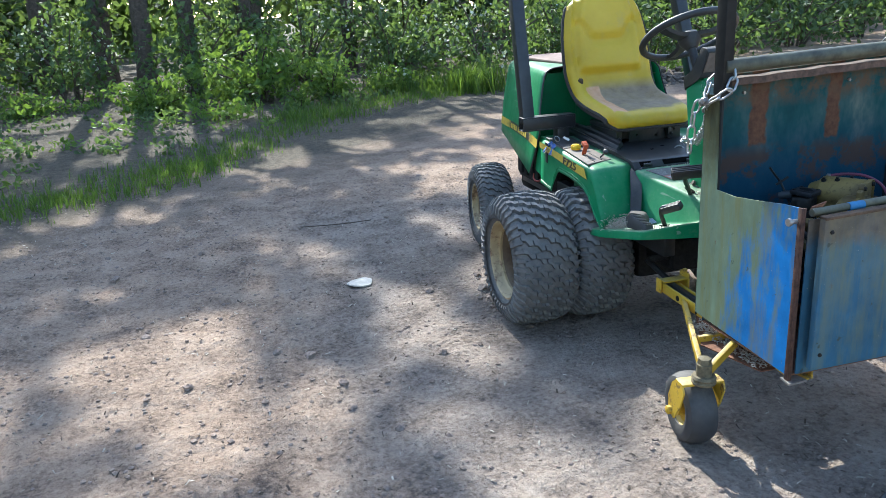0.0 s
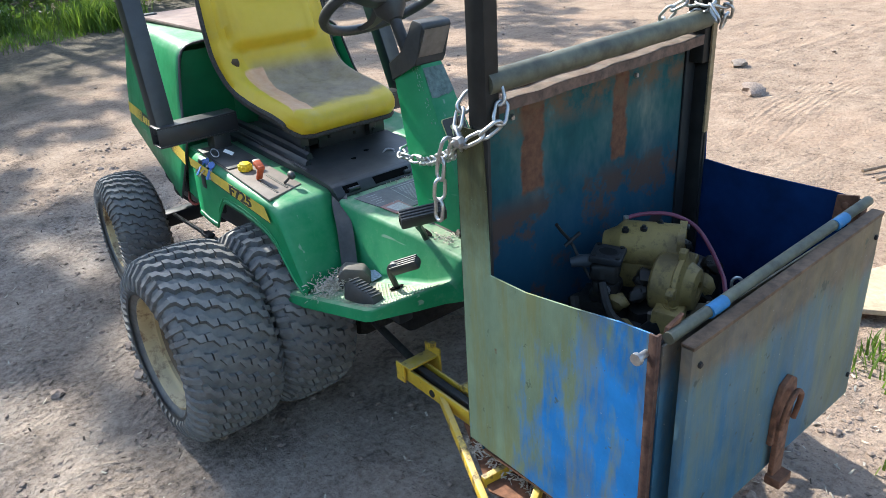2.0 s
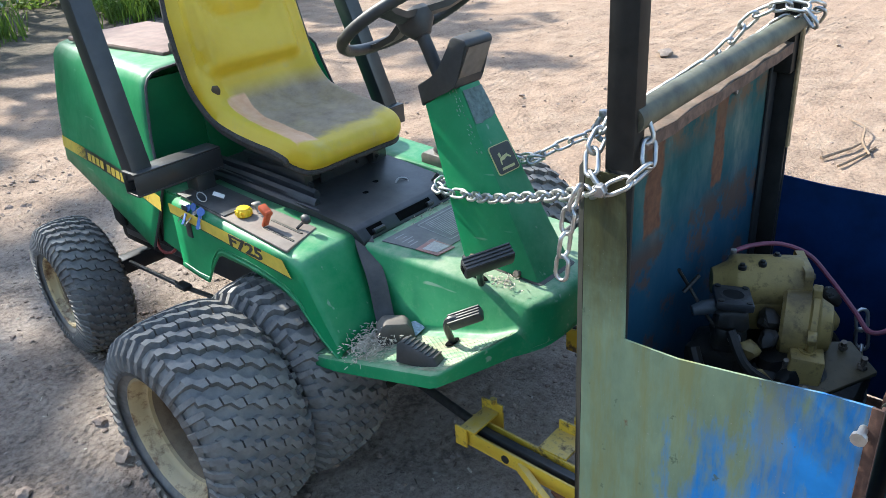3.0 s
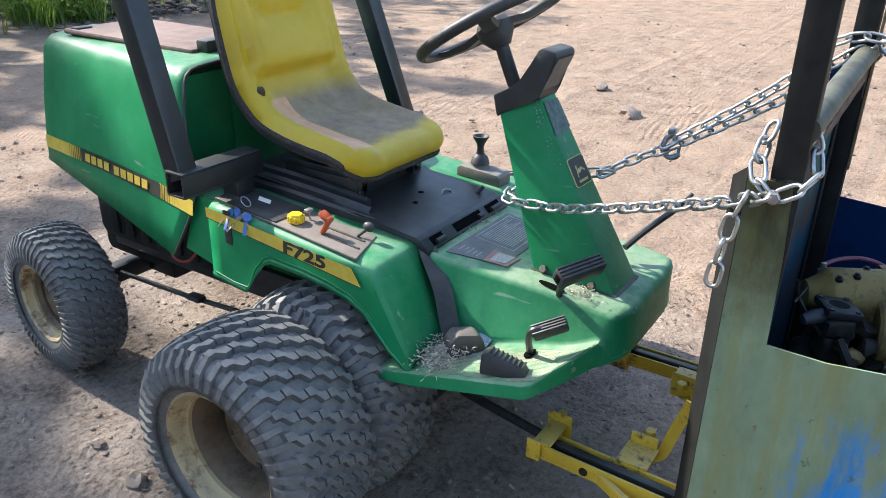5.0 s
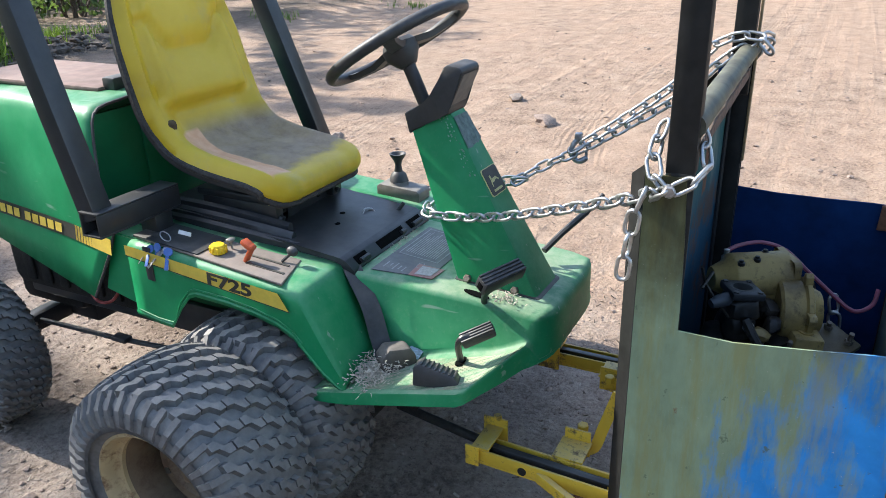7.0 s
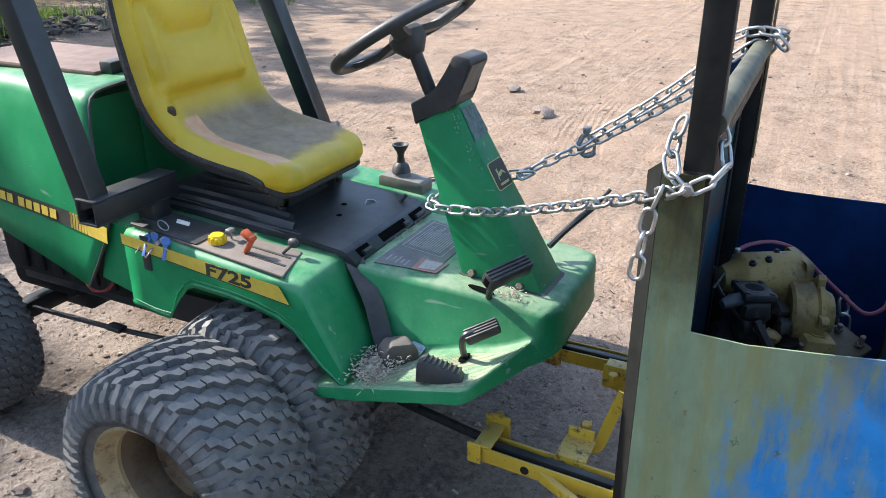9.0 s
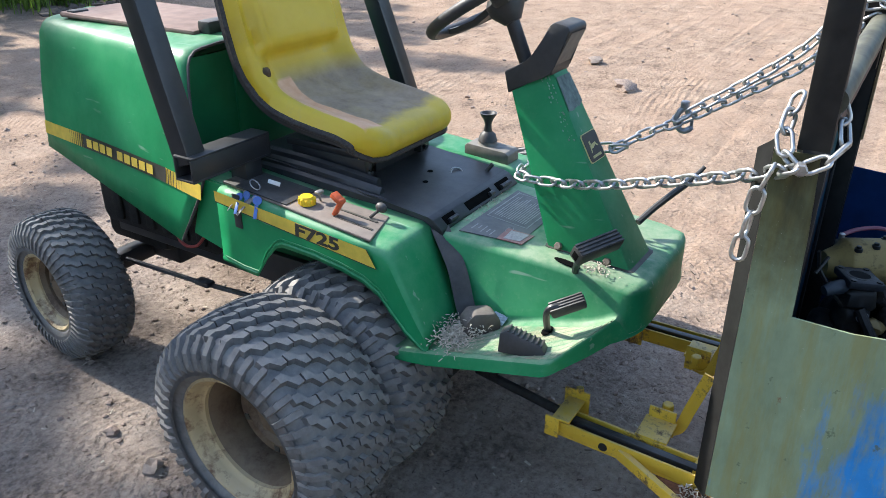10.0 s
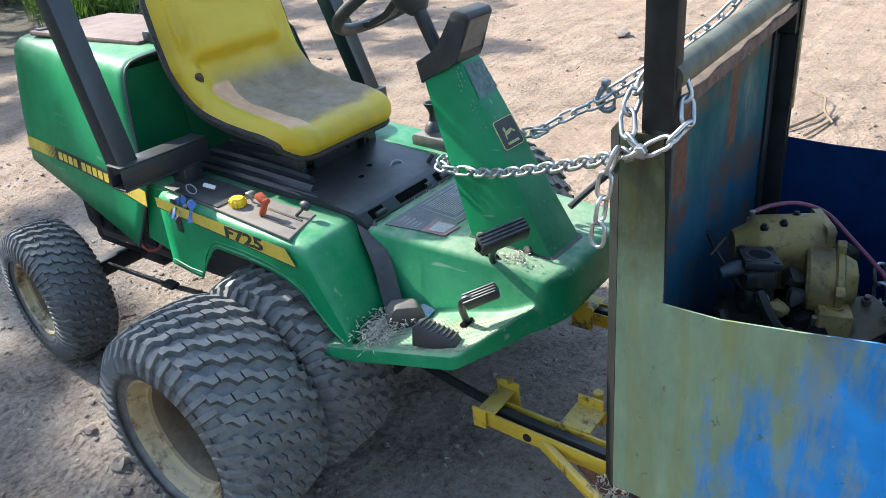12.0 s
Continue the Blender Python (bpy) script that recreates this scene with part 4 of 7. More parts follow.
bm = B()
rows = []
for y in [2.322, 2.326, 2.330, 2.334, 2.339, 2.345, 2.352, 2.36, 2.37, 2.38, 2.393, 2.41, 2.425, 2.44, 2.455, 2.48, 2.54, 2.60, 2.67, 2.745, 2.79, 2.85]:
    tun = tunnel_z(y)
    skirt = interp(y, [(2.322, 0.534), (2.44, 0.528), (2.745, 0.458), (2.85, 0.445)])
    fl = interp(y, [(2.345, skirt + 0.010), (2.36, 0.585), (2.37, 0.592), (2.44, 0.562), (2.745, 0.492), (2.85, 0.470)])
    sides = []
    for w, hts in ((outline(y), [(2.345, 0.150), (2.40, 0.152), (2.75, 0.203), (2.85, 0.212)]), (outline_left(y), [(2.345, 0.250), (2.40, 0.264), (2.60, 0.24), (2.75, 0.215), (2.85, 0.212)])):
        ht = min(w - 0.010, interp(y, hts))
        foot = min(w - 0.006, ht + 0.008 + interp(y, [(2.345, 0.002), (2.42, 0.022), (2.75, 0.018)]))
        sides.append([(0.0, tun), (ht * 0.6, tun), (ht - 0.012, tun - 0.001), (ht - 0.004, tun - 0.005), (ht + 0.001, tun - 0.014),
                      (foot - 0.005, fl + 0.014), (foot, fl + 0.005), (min(w - 0.005, foot + 0.008), fl), (w - 0.008 if w > foot + 0.02 else w - 0.003, fl), (w - 0.002, fl - 0.003), (w, fl - 0.009), (w + 0.002, skirt), (w - 0.012, skirt)])
    rows.append([(CX - a, y, z) for a, z in sides[0][::-1]] + [(CX + a, y, z) for a, z in sides[1][1:]])
loft(bm, rows, closed=False)
bm.faces.new([v for v in list(bm.verts)[:len(rows[0])]])
platform = part("foot_platform", bm, GREEN_DUSTY, tractor, "green foot platform, dusty and scuffed", 40)
s = platform.modifiers.new("thickness", "SOLIDIFY")
s.thickness, s.offset = 0.006, -1


def tread_mat():
    k = Mat("green_tread_plate", 0.5)
    x, y, z = k.xyz()
    c = k.mix(k.ramp(k.noise(12, 6, 0.7), (0.36, 0.25), (0.6, 0.85)), (0.03, 0.20, 0.08), (0.44, 0.43, 0.31))
    diag = k.math("ADD", k.math("ADD", x, k.math("MULTIPLY", y, 0.75)), k.math("MULTIPLY", k.noise(14, 4), 0.02))
    wave = k.math("SINE", k.math("MULTIPLY", diag, 260.0))
    c = k.mix(k.math("MULTIPLY", k.ramp(wave, (0.45, 0.0), (0.8, 1.0)), 0.45), c, (0.05, 0.24, 0.11))
    red = k.ramp(k.noise(9, 4), (0.5, 0.0), (0.62, 0.6))
    c = k.mix(k.math("MULTIPLY", red, 0.6), c, (0.34, 0.20, 0.13))
    k.color(c)
    return k.m


TREAD = tread_mat()
# dusty tread plate on the right footwell floor
bm = B()
rows = []
for yy in [2.372, 2.39, 2.41, 2.44, 2.48, 2.52, 2.56, 2.60, 2.64, 2.68, 2.70]:
    x0, x1 = CX - outline(yy) + 0.016, CX - interp(yy, [(2.36, 0.195), (2.42, 0.210), (2.75, 0.256)])
    rows.append([(x0 + (x1 - x0) * u, yy, plat_z(yy) + 0.0012) for u in (0, 0.25, 0.5, 0.75, 1)])
loft(bm, rows, closed=False)
part("tread_plate", bm, TREAD, platform, "pale dusty tread of the footwell")
# raised pips of the tread in the right footwell
bm = B()
for i in range(42):
    for j in range(18):
        yy = 2.375 + i * 0.0078
        x0 = CX - outline(yy) + 0.020 + j * 0.0105 + (0.005 if i % 2 else 0)
        if x0 > CX - interp(yy, [(2.36, 0.200), (2.42, 0.215), (2.75, 0.262)]) or yy > 2.70:
            continue
        zz = plat_z(yy)
        vs = [bm.verts.new((x0 + a, yy + b, zz + c)) for a, b, c in ((-0.004, -0.0026, 0.0005), (0.004, -0.0026, 0.0005), (0.004, 0.0026, 0.0005), (-0.004, 0.0026, 0.0005), (0, 0, 0.0026))]
        for a, b in ((0, 1), (1, 2), (2, 3), (3, 0)):
            bm.faces.new((vs[a], vs[b], vs[4]))
tagged(part("tread_relief", bm, TREAD, platform, "dusty pale grip pattern"), kind="stuff")

# instruction sticker on the tunnel
bm = B()
prism(bm, [(1.665, 2.615), (1.93, 2.615), (1.945, 2.762), (1.625, 2.762)], "z", 0.7135, 0.7150)
sticker = part("sticker", bm, plain("dark_sticker", (0.07, 0.075, 0.085), 0.55, vary=0.3, dust=0.35), tractor, "dark instruction sticker, worn")
bm = B()
prism(bm, [(1.662, 2.605), (1.725, 2.600), (1.718, 2.672), (1.650, 2.668)], "z", 0.7145, 0.7160)
part("warning_label", bm, plain("red_label", (0.36, 0.12, 0.10), 0.6, vary=0.2, dust=0.5), sticker, "red and white warning label")
bm = B()
prism(bm, [(1.672, 2.615), (1.718, 2.611), (1.711, 2.658), (1.661, 2.655)], "z", 0.7155, 0.7170)
part("label_ground", bm, FADED_LABEL, sticker)
bm = B()
for i in range(14):
    block(bm, (1.765, 2.648 + 0.0068 * i, 0.7148), (1.765 + 0.145 - 0.012 * (i * 5 % 4) + 0.0006 * i, 2.6504 + 0.0068 * i, 0.7157))
for x0, x1, y0, y1 in ((1.748, 1.928, 2.633, 2.636), (1.748, 1.935, 2.748, 2.751), (1.748, 1.7505, 2.636, 2.748), (1.9285, 1.931, 2.636, 2.748)):
    block(bm, (x0, y0, 0.7148), (x1, y1, 0.7157))
for i, (x0, w) in enumerate(((1.655, 0.030), (1.662, 0.022), (1.654, 0.040), (1.668, 0.018), (1.654, 0.034))):
    block(bm, (x0, 2.690 + 0.013 * i, 0.7148), (x0 + w, 2.693 + 0.013 * i, 0.7157))
ring = [(1.712 + 0.016 * math.cos(a), 2.665 + 0.008 * math.sin(a), 0.7153) for a in [2 * math.pi * q / 16 for q in range(16)]]
tube(bm, ring, 0.0011, 5, True)
tagged(part("sticker_lines", bm, plain("pale_print", (0.32, 0.32, 0.31), 0.6, dust=0.2), sticker), kind="stuff")
for o_ in [sticker] + list(sticker.children):
    for v in o_.data.vertices:
        v.co.y += 0.036
        v.co.z += tunnel_z(v.co.y) - 0.7128

RUST_STEEL = plain("dull_rusty_steel", (0.17, 0.14, 0.11), 0.6, metal=0.4, grain=80, vary=0.4)
# steering column: right rear, right front, left front, left rear corners at foot and top
COL_FOOT = [Vector(v) for v in ((1.703, 2.590, 0.684), (1.732, 2.384, 0.656), (1.872, 2.381, 0.656), (1.897, 2.590, 0.684))]
COL_TOP = [Vector(v) for v in ((1.762, 2.742, 1.050), (1.779, 2.640, 1.098), (1.852, 2.637, 1.098), (1.866, 2.742, 1.050))]


def column_ring(f, grow=0.0, r=0.010):
    """The column's cross-section a share f of the way up, its corners rounded."""
    c = [a.lerp(b, f) for a, b in zip(COL_FOOT, COL_TOP)]
    mid = sum(c, Vector()) / 4
    c = [p + (p - mid).normalized() * grow for p in c]
    out = []
    for i in range(4):
        p, q, n = c[i], c[i - 1], c[(i + 1) % 4]
        a, b = p + (q - p).normalized() * r, p + (n - p).normalized() * r
        out += [a, (a + b) / 2 * 0.45 + p * 0.55, b]
    return out


bm = B()
loft(bm, [column_ring(f) for f in (0.0, 0.25, 0.5, 0.75, 1.0)])
column = part("steering_column", bm, GREEN, tractor, "green sheet-metal steering column, scratched near the top", 30)
bm = B()
loft(bm, [[p + Vector((0, 0, dz)) for p in column_ring(0.0, g, 0.014)] for g, dz in ((0.010, -0.006), (0.010, 0.003), (0.002, 0.004))])
part("column_foot", bm, DECAL_DARK, column, "dark slot round the column's foot")
for at in ((1.706, 2.561, 0.692), (1.724, 2.440, 0.674)):
    bm = B()
    bolt(bm, at, (-0.9, 0, 0.4), 0.010, 0.009)
    part("column_bolt", bm, RUST_STEEL, column, "rusty hexagon bolt")


def on_front(u, v, out=0.0015):
    """A point on the column's front face: u across from its middle in metres, v up from the foot as a share."""
    a, b = COL_FOOT[1].lerp(COL_TOP[1], v), COL_FOOT[2].lerp(COL_TOP[2], v)
    n = (COL_FOOT[2] - COL_FOOT[1]).cross(COL_TOP[1] - COL_FOOT[1]).normalized()
    if n.y > 0:
        n = -n
    return (a + b) / 2 + (b - a).normalized() * u + n * out


# bare scuffed band under the cap, and scratched paint along the corner
bm = B()
for u0, u1 in ((-0.9, -0.3), (-0.3, 0.3), (0.3, 0.9)):
    w0, w1 = 0.044, 0.038
    bm.faces.new([bm.verts.new(on_front(a * w, v)) for a, w, v in ((u0, w0, 0.80), (u1, w0, 0.80 + 0.02 * u1), (u1, w1, 0.965), (u0, w1, 0.965))])
part("scuffed_band", bm, plain("scuffed_grey_green", (0.15, 0.20, 0.17), 0.7, grain=70, vary=0.45, bump=0.2), column, "greyish scuffed band below the dash cap")
chip = random.Random(8)
bm = B()
for _ in range(46):
    f = 0.98 - 0.34 * chip.random() ** 2.2
    p, q = COL_FOOT[1].lerp(COL_TOP[1], f), COL_FOOT[0].lerp(COL_TOP[0], f)
    c = p + (q - p).normalized() * (0.010 + 0.022 * chip.random() ** 2)
    n = Vector((-1, 0.1, 0.12)).normalized()
    r = chip.uniform(0.0008, 0.0028)
    t1 = Vector((0, 0.53, 0.85))
    t2 = n.cross(t1)
    bm.faces.new([bm.verts.new(c + n * 0.0022 + (t1 * math.cos(k) * chip.uniform(0.8, 1.8) + t2 * math.sin(k)) * r) for k in (0, 1.2, 2.4, 3.6, 4.9)])
tagged(part("paint_chips", bm, plain("pale_bare_chip", (0.16, 0.30, 0.21), 0.6, vary=0.5), column, "pale chips where the paint is scratched"), kind="stuff")


# badge on the front face: a plain dark plate with a pale edge and shape
def badge_ring(hw, hv, out):
    pts = []
    for sx, sv, a0 in ((1, 1, 0), (-1, 1, 90), (-1, -1, 180), (1, -1, 270)):
        for k in range(4):
            a = radians(a0 + 30 * k)
            pts.append(on_front(sx * (hw - 0.008) + 0.008 * math.cos(a), 0.605 + (sv * (hv - 0.008) + 0.008 * math.sin(a)) / 0.51, out))
    return pts


BADGE_LINE = plain("pale_yellow_print", (0.62, 0.56, 0.24), 0.5, vary=0.15)
for nm, hw, hv, out, mt in (("badge", 0.0395, 0.037, 0.0022, BADGE_LINE), ("badge_ground", 0.0372, 0.0347, 0.0032, DECAL_DARK)):
    bm = B()
    loft(bm, [badge_ring(hw, hv, 0.0), badge_ring(hw, hv, out)])
    part(nm, bm, mt, column, "dark rounded badge with a pale edge" if nm == "badge" else "")
bm = B()
for poly in ([(-0.018, -0.004), (-0.004, -0.004), (0.010, 0.001), (0.012, 0.008), (-0.004, 0.006), (-0.016, 0.003)], [(-0.016, 0.003), (-0.009, 0.006), (-0.010, 0.016), (-0.018, 0.013)],
             [(-0.018, -0.004), (-0.013, -0.004), (-0.016, -0.014), (-0.019, -0.013)], [(0.008, 0.002), (0.012, 0.006), (0.022, -0.002), (0.020, -0.005)], [(-0.022, -0.026), (0.022, -0.026), (0.022, -0.020), (-0.022, -0.020)]):
    bm.faces.new([bm.verts.new(on_front(a * 1.05, 0.605 + b * 1.05 / 0.51, 0.0040)) for a, b in poly])
part("badge_shape", bm, BADGE_LINE, column)

# dash cap and steering wheel
bm = B()
prism(bm, [(2.746, 1.034), (2.758, 1.086), (2.704, 1.116), (2.682, 1.130), (2.646, 1.204), (2.634, 1.212), (2.600, 1.206), (2.594, 1.194), (2.632, 1.112), (2.632, 1.092), (2.660, 1.086)], "x", 1.760, 1.860, 0.005)
part("dash_cap", bm, BLACK, tractor, "black plastic dash cap")
bm = B()
loft(bm, [[(x, 2.5960 - d, 1.190), (x, 2.6320 - d, 1.114)] for x, d in ((1.768, 0.0), (1.768, 0.003), (1.852, 0.003), (1.852, 0.0))], closed=False)
part("gauge_face", bm, BROWN_PANEL, tractor, "faded brown face of the dash cap")
HUB = Vector((1.795, 2.782, 1.240))
axis = Vector((0.0, 0.52, 0.86)).normalized()
ax_x = Vector((1, 0, 0))
ax_y = axis.cross(ax_x).normalized()


def wheel_pt(r, deg, up=0.0):
    a = radians(deg)
    return HUB + (ax_x * math.cos(a) + ax_y * math.sin(a)) * r + axis * up


bm = B()
tube(bm, [(1.808, 2.715, 1.085), HUB - axis * 0.04], 0.017, 14)
stem = part("steering_shaft", bm, BLACK, tractor, "black steering shaft")
bm = B()
n = 60
tube(bm, [wheel_pt(0.185, 360 * k / n, 0.012 + (0.0)) for k in range(n)], 0.0145, 10, True)
sw = part("steering_wheel", bm, BLACK, tractor, "black three-spoke steering wheel")
bm = B()
for k in range(90):
    a = 4 * k
    p, q = wheel_pt(0.175, a, 0.004), wheel_pt(0.187, a, -0.0012)
    tube(bm, [p, q], 0.0024, 5)
part("finger_grips", bm, BLACK, sw)
bm = B()
lathe(bm, [(0.0001, 0.020), (0.038, 0.016), (0.046, 0.004), (0.044, -0.020), (0.022, -0.05), (0.0001, -0.052)],
      Matrix.Translation(HUB) @ Vector((1, 0, 0)).rotation_difference(axis).to_matrix().to_4x4(), 24, False)
part("wheel_hub", bm, BLACK, sw)
for deg in (205, 325, 85):
    bm = B()
    rings = []
    for r, w, up in ((0.03, 0.030, 0.0), (0.09, 0.021, -0.006), (0.15, 0.019, 0.002), (0.182, 0.026, 0.012)):
        c = wheel_pt(r, deg, up)
        t = (wheel_pt(1, deg + 90) - HUB)
        rings.append([c + t * w + axis * 0.006, c - t * w + axis * 0.006, c - t * w * 0.7 - axis * 0.008, c + t * w * 0.7 - axis * 0.008])
    loft(bm, rings)
    part("spoke", bm, BLACK, sw)

# pedals
def pedal(at, size, yaw, tilt, roll, stem_to, ribs):
    m = pose(*at, tilt, roll, yaw)
    bm = B()
    lx, ly, lz = size
    block(bm, (-lx, -ly, -lz), (lx, ly, lz), 0.006, m)
    ob = part("pedal", bm, BLACK, tractor, "black rubber-covered foot pedal")
    for i in range(ribs):
        u = -ly + 2 * ly * (i + 0.5) / ribs
        bm = B()
        block(bm, (-lx * 0.96, u - ly / ribs * 0.55, lz - 0.002), (lx * 0.96, u + ly / ribs * 0.55, lz + 0.003), 0.001, m)
        part("pedal_rib", bm, BLACK, ob)
    bm = B()
    block(bm, (-lx - 0.001, -ly * 0.45, -lz * 0.55), (-lx + 0.004, ly * 0.45, lz * 0.55), 0.001, m)
    part("hollow_end", bm, GAP, ob)
    if stem_to:
        bm = B()
        tube(bm, spline([at] + stem_to, 6), 0.0085, 8)
        part("pedal_arm", bm, BLACK_STEEL, ob)
    return ob


pedal((1.585, 2.420, 0.775), (0.060, 0.018, 0.019), -28, 30, -6, [(1.590, 2.445, 0.740), (1.625, 2.478, 0.70), (1.652, 2.492, 0.65)], 4)
pedal((1.548, 2.462, 0.632), (0.042, 0.016, 0.013), -58, 20, -22, [(1.525, 2.490, 0.630), (1.526, 2.503, 0.604), (1.548, 2.506, 0.548)], 4)
for cx_, cy_, cz_, rx_, ry_, fall in ((1.657, 2.515, 0.6785, 0.011, 0.034, 0.142), (1.545, 2.506, 0.5515, 0.022, 0.012, -0.23)):
    bm = B()
    loft(bm, [[(cx_ + rx_ * math.cos(a), cy_ + ry_ * math.sin(a), z_ + fall * ry_ * math.sin(a)) for a in [2 * math.pi * k / 18 for k in range(18)]] for z_ in (cz_, cz_ + 0.002)])
    part("pedal_slot", bm, GAP, platform, "dark slot under the pedal arm")
bm = B()
m = pose(1.447, 2.522, 0.553, -8, 0, -76)
prism(bm, [(-0.052, -0.012), (-0.050, 0.036), (-0.036, 0.045), (0.045, 0.020), (0.056, 0.004), (0.056, -0.012)], "y", -0.021, 0.021, 0.005)
bmesh.ops.transform(bm, matrix=m, verts=bm.verts)
rp = part("rocker_pedal", bm, BLACK, tractor, "black ribbed rocker pedal")
for i in range(8):
    u = -0.034 + 0.011 * i
    bm = B()
    block(bm, (u, -0.020, 0.042 - 0.0034 * i), (u + 0.005, 0.020, 0.0455 - 0.0034 * i), 0.001, m)
    part("pedal_rib", bm, BLACK, rp)

# gear lever on the left fender
bm = B()
prism(bm, [(2.885, 0.735), (3.035, 0.745), (3.035, 0.772), (3.025, 0.780), (2.895, 0.772), (2.885, 0.764)], "x", 2.045, 2.115, 0.003)
lathe(bm, [(0.034, 0), (0.030, 0.006), (0.022, 0.026), (0.0001, 0.028)], Matrix.Translation((2.082, 2.975, 0.772)) @ Matrix.Rotation(-math.pi / 2, 4, "Y"), 14, False)
gate = part("lever_gate", bm, plain("grey_gate", (0.13, 0.12, 0.105), 0.6, dust=0.45), tractor, "dusty grey-brown lever gate")
bm = B()
lathe(bm, [(0.030, 0), (0.024, 0.020), (0.013, 0.030), (0.010, 0.050), (0.013, 0.062), (0.024, 0.080), (0.026, 0.086), (0.021, 0.086), (0.010, 0.072), (0.0001, 0.070)],
      Matrix.Translation((2.082, 2.975, 0.787)) @ Matrix.Rotation(-math.pi / 2, 4, "Y"), 16, False)
part("gear_knob", bm, BLACK, gate, "black flared gear knob")
bm = B()
tube(bm, spline([(1.93, 2.44, 0.70), (1.99, 2.41, 0.735), (2.06, 2.355, 0.79), (2.09, 2.33, 0.825)], 6), [0.009] * 12 + [0.006] * 7, 8)
part("hand_brake", bm, BLACK, tractor, "black side lever")

# seat
SEAT_PATH = [(3.085, 0.838), (3.045, 0.846), (3.028, 0.874), (3.046, 0.906), (3.115, 0.920), (3.205, 0.930), (3.29, 0.944), (3.358, 0.968), (3.405, 1.012), (3.432, 1.07), (3.450, 1.15),
             (3.468, 1.24), (3.486, 1.32), (3.500, 1.375), (3.516, 1.400), (3.540, 1.402)]
def seat_mid(y):
    """The seat sits slightly askew."""
    return interp(y, [(3.03, 1.802), (3.30, 1.785), (3.38, 1.774), (3.45, 1.768)])


SEAT_HALF = [0.190, 0.200, 0.205, 0.207, 0.212, 0.216, 0.218, 0.219, 0.222, 0.226, 0.225, 0.221, 0.207, 0.188, 0.174, 0.160]
path = spline([(0, y, z) for y, z in SEAT_PATH], 6)
half = [interp(i / 6, list(enumerate(SEAT_HALF))) for i in range(len(path))]


def bell(v, w):
    return math.exp(-(v / w) ** 2)


def ease(v):
    v = max(0.0, min(1.0, v))
    return v * v * (3 - 2 * v)


def seat_row(i, off):
    """One cross row of the seat: side bolsters, lumbar roll, chevron crease and rounded front corners."""
    p, w = path[i], half[i]
    d = (path[min(i + 1, len(path) - 1)] - path[max(i - 1, 0)]).normalized()
    nrm = Vector((0, -d.z, d.y))
    f = i / (len(path) - 1)
    row = []
    for k in range(33):
        v = -1 + 2 * k / 32
        av = abs(v)
        wing = max(0.0, (av - 0.55) / 0.45)
        roll_up = 0.036 * math.sin(min(1, wing) * math.pi * 0.55) * interp(f, [(0.08, 0.05), (0.22, 0.35), (0.42, 0.75), (0.52, 1.0), (0.62, 0.9), (0.85, 0.5), (1.0, 0.1)])
        edge = -0.034 * max(0.0, (av - 0.84) / 0.16) ** 2
        inner = 1 - ease((av - 0.62) / 0.16)
        chev = 0.715 + 0.065 * ease((av - 0.30) / 0.40)
        pad = 0.0
        if f > 0.57:
            low = ease((f - 0.590) / 0.028)
            pad = inner * (0.036 * low * (1 - 0.55 * ease((f - 0.63) / (chev - 0.62))))
            pad += inner * 0.010 * ease((f - chev) / 0.05) * (1 - ease((f - 0.90) / 0.08))
        crease = -0.014 * bell(f - chev, 0.011) * (1 - ease((av - 0.74) / 0.1))
        crease -= 0.010 * bell(av - 0.78, 0.05) * ease((f - 0.58) / 0.05) * (1 - ease((f - 0.9) / 0.08))
        crease += 0.006 * math.cos(v * math.pi / 2) * bell(f - 0.30, 0.10)
        q = p + Vector((seat_mid(p.y) + w * v * (1 if off == 0 else 0.96), 0, 0))
        back = 0.050 * max(0.0, (av - 0.62) / 0.38) ** 2 * (1 - ease((p.y - 3.03) / 0.14))
        q.y += back
        row.append(q + nrm * ((roll_up + edge + pad + crease) if off == 0 else (roll_up * 0.6 + off)))
    return row


bm = B()
front = [seat_row(i, 0) for i in range(len(path))]
behind = [seat_row(i, -0.038 * ease((i - 4) / 14)) for i in range(len(path))]
loft(bm, [a + b[::-1] for a, b in zip(front, behind)])
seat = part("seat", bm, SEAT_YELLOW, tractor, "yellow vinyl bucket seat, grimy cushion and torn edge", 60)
bm = B()
low = 7
rim_pts = [r[0] for r in front[low:]] + front[-1][1:-1] + [r[-1] for r in front[:low - 1:-1]] + front[low][-2:0:-1]
tube(bm, [p + Vector((0, 0.004, -0.006)) for p in rim_pts], 0.0095, 8, True)
part("piping", bm, plain("frayed_dark_trim", (0.045, 0.04, 0.036), 0.85, grain=120, vary=0.5, bump=0.8), seat, "black stitched edge trim")
bm = B()
o1 = [seat_row(i, -0.036) for i in range(14, len(path))]
o2 = [seat_row(i, -0.058) for i in range(14, len(path))]
loft(bm, [a + b[::-1] for a, b in zip(o1, o2)])
part("seat_shell", bm, BLACK, seat, "black seat shell")
bm = B()
hole = spline([(1.562, 3.390, 1.002), (1.567, 3.393, 1.019), (1.582, 3.395, 1.030), (1.600, 3.394, 1.033), (1.613, 3.391, 1.033)], 5)
tube(bm, hole, [interp(q, [(0, 0.003), (5, 0.006), (9, 0.009), (14, 0.017), (18, 0.015), (20, 0.006)]) for q in range(len(hole))], 10)
part("tear", bm, plain("torn_foam", (0.10, 0.065, 0.035), 0.95, vary=0.4, bump=0.5), seat, "dark torn hole in the vinyl")
bm = B()
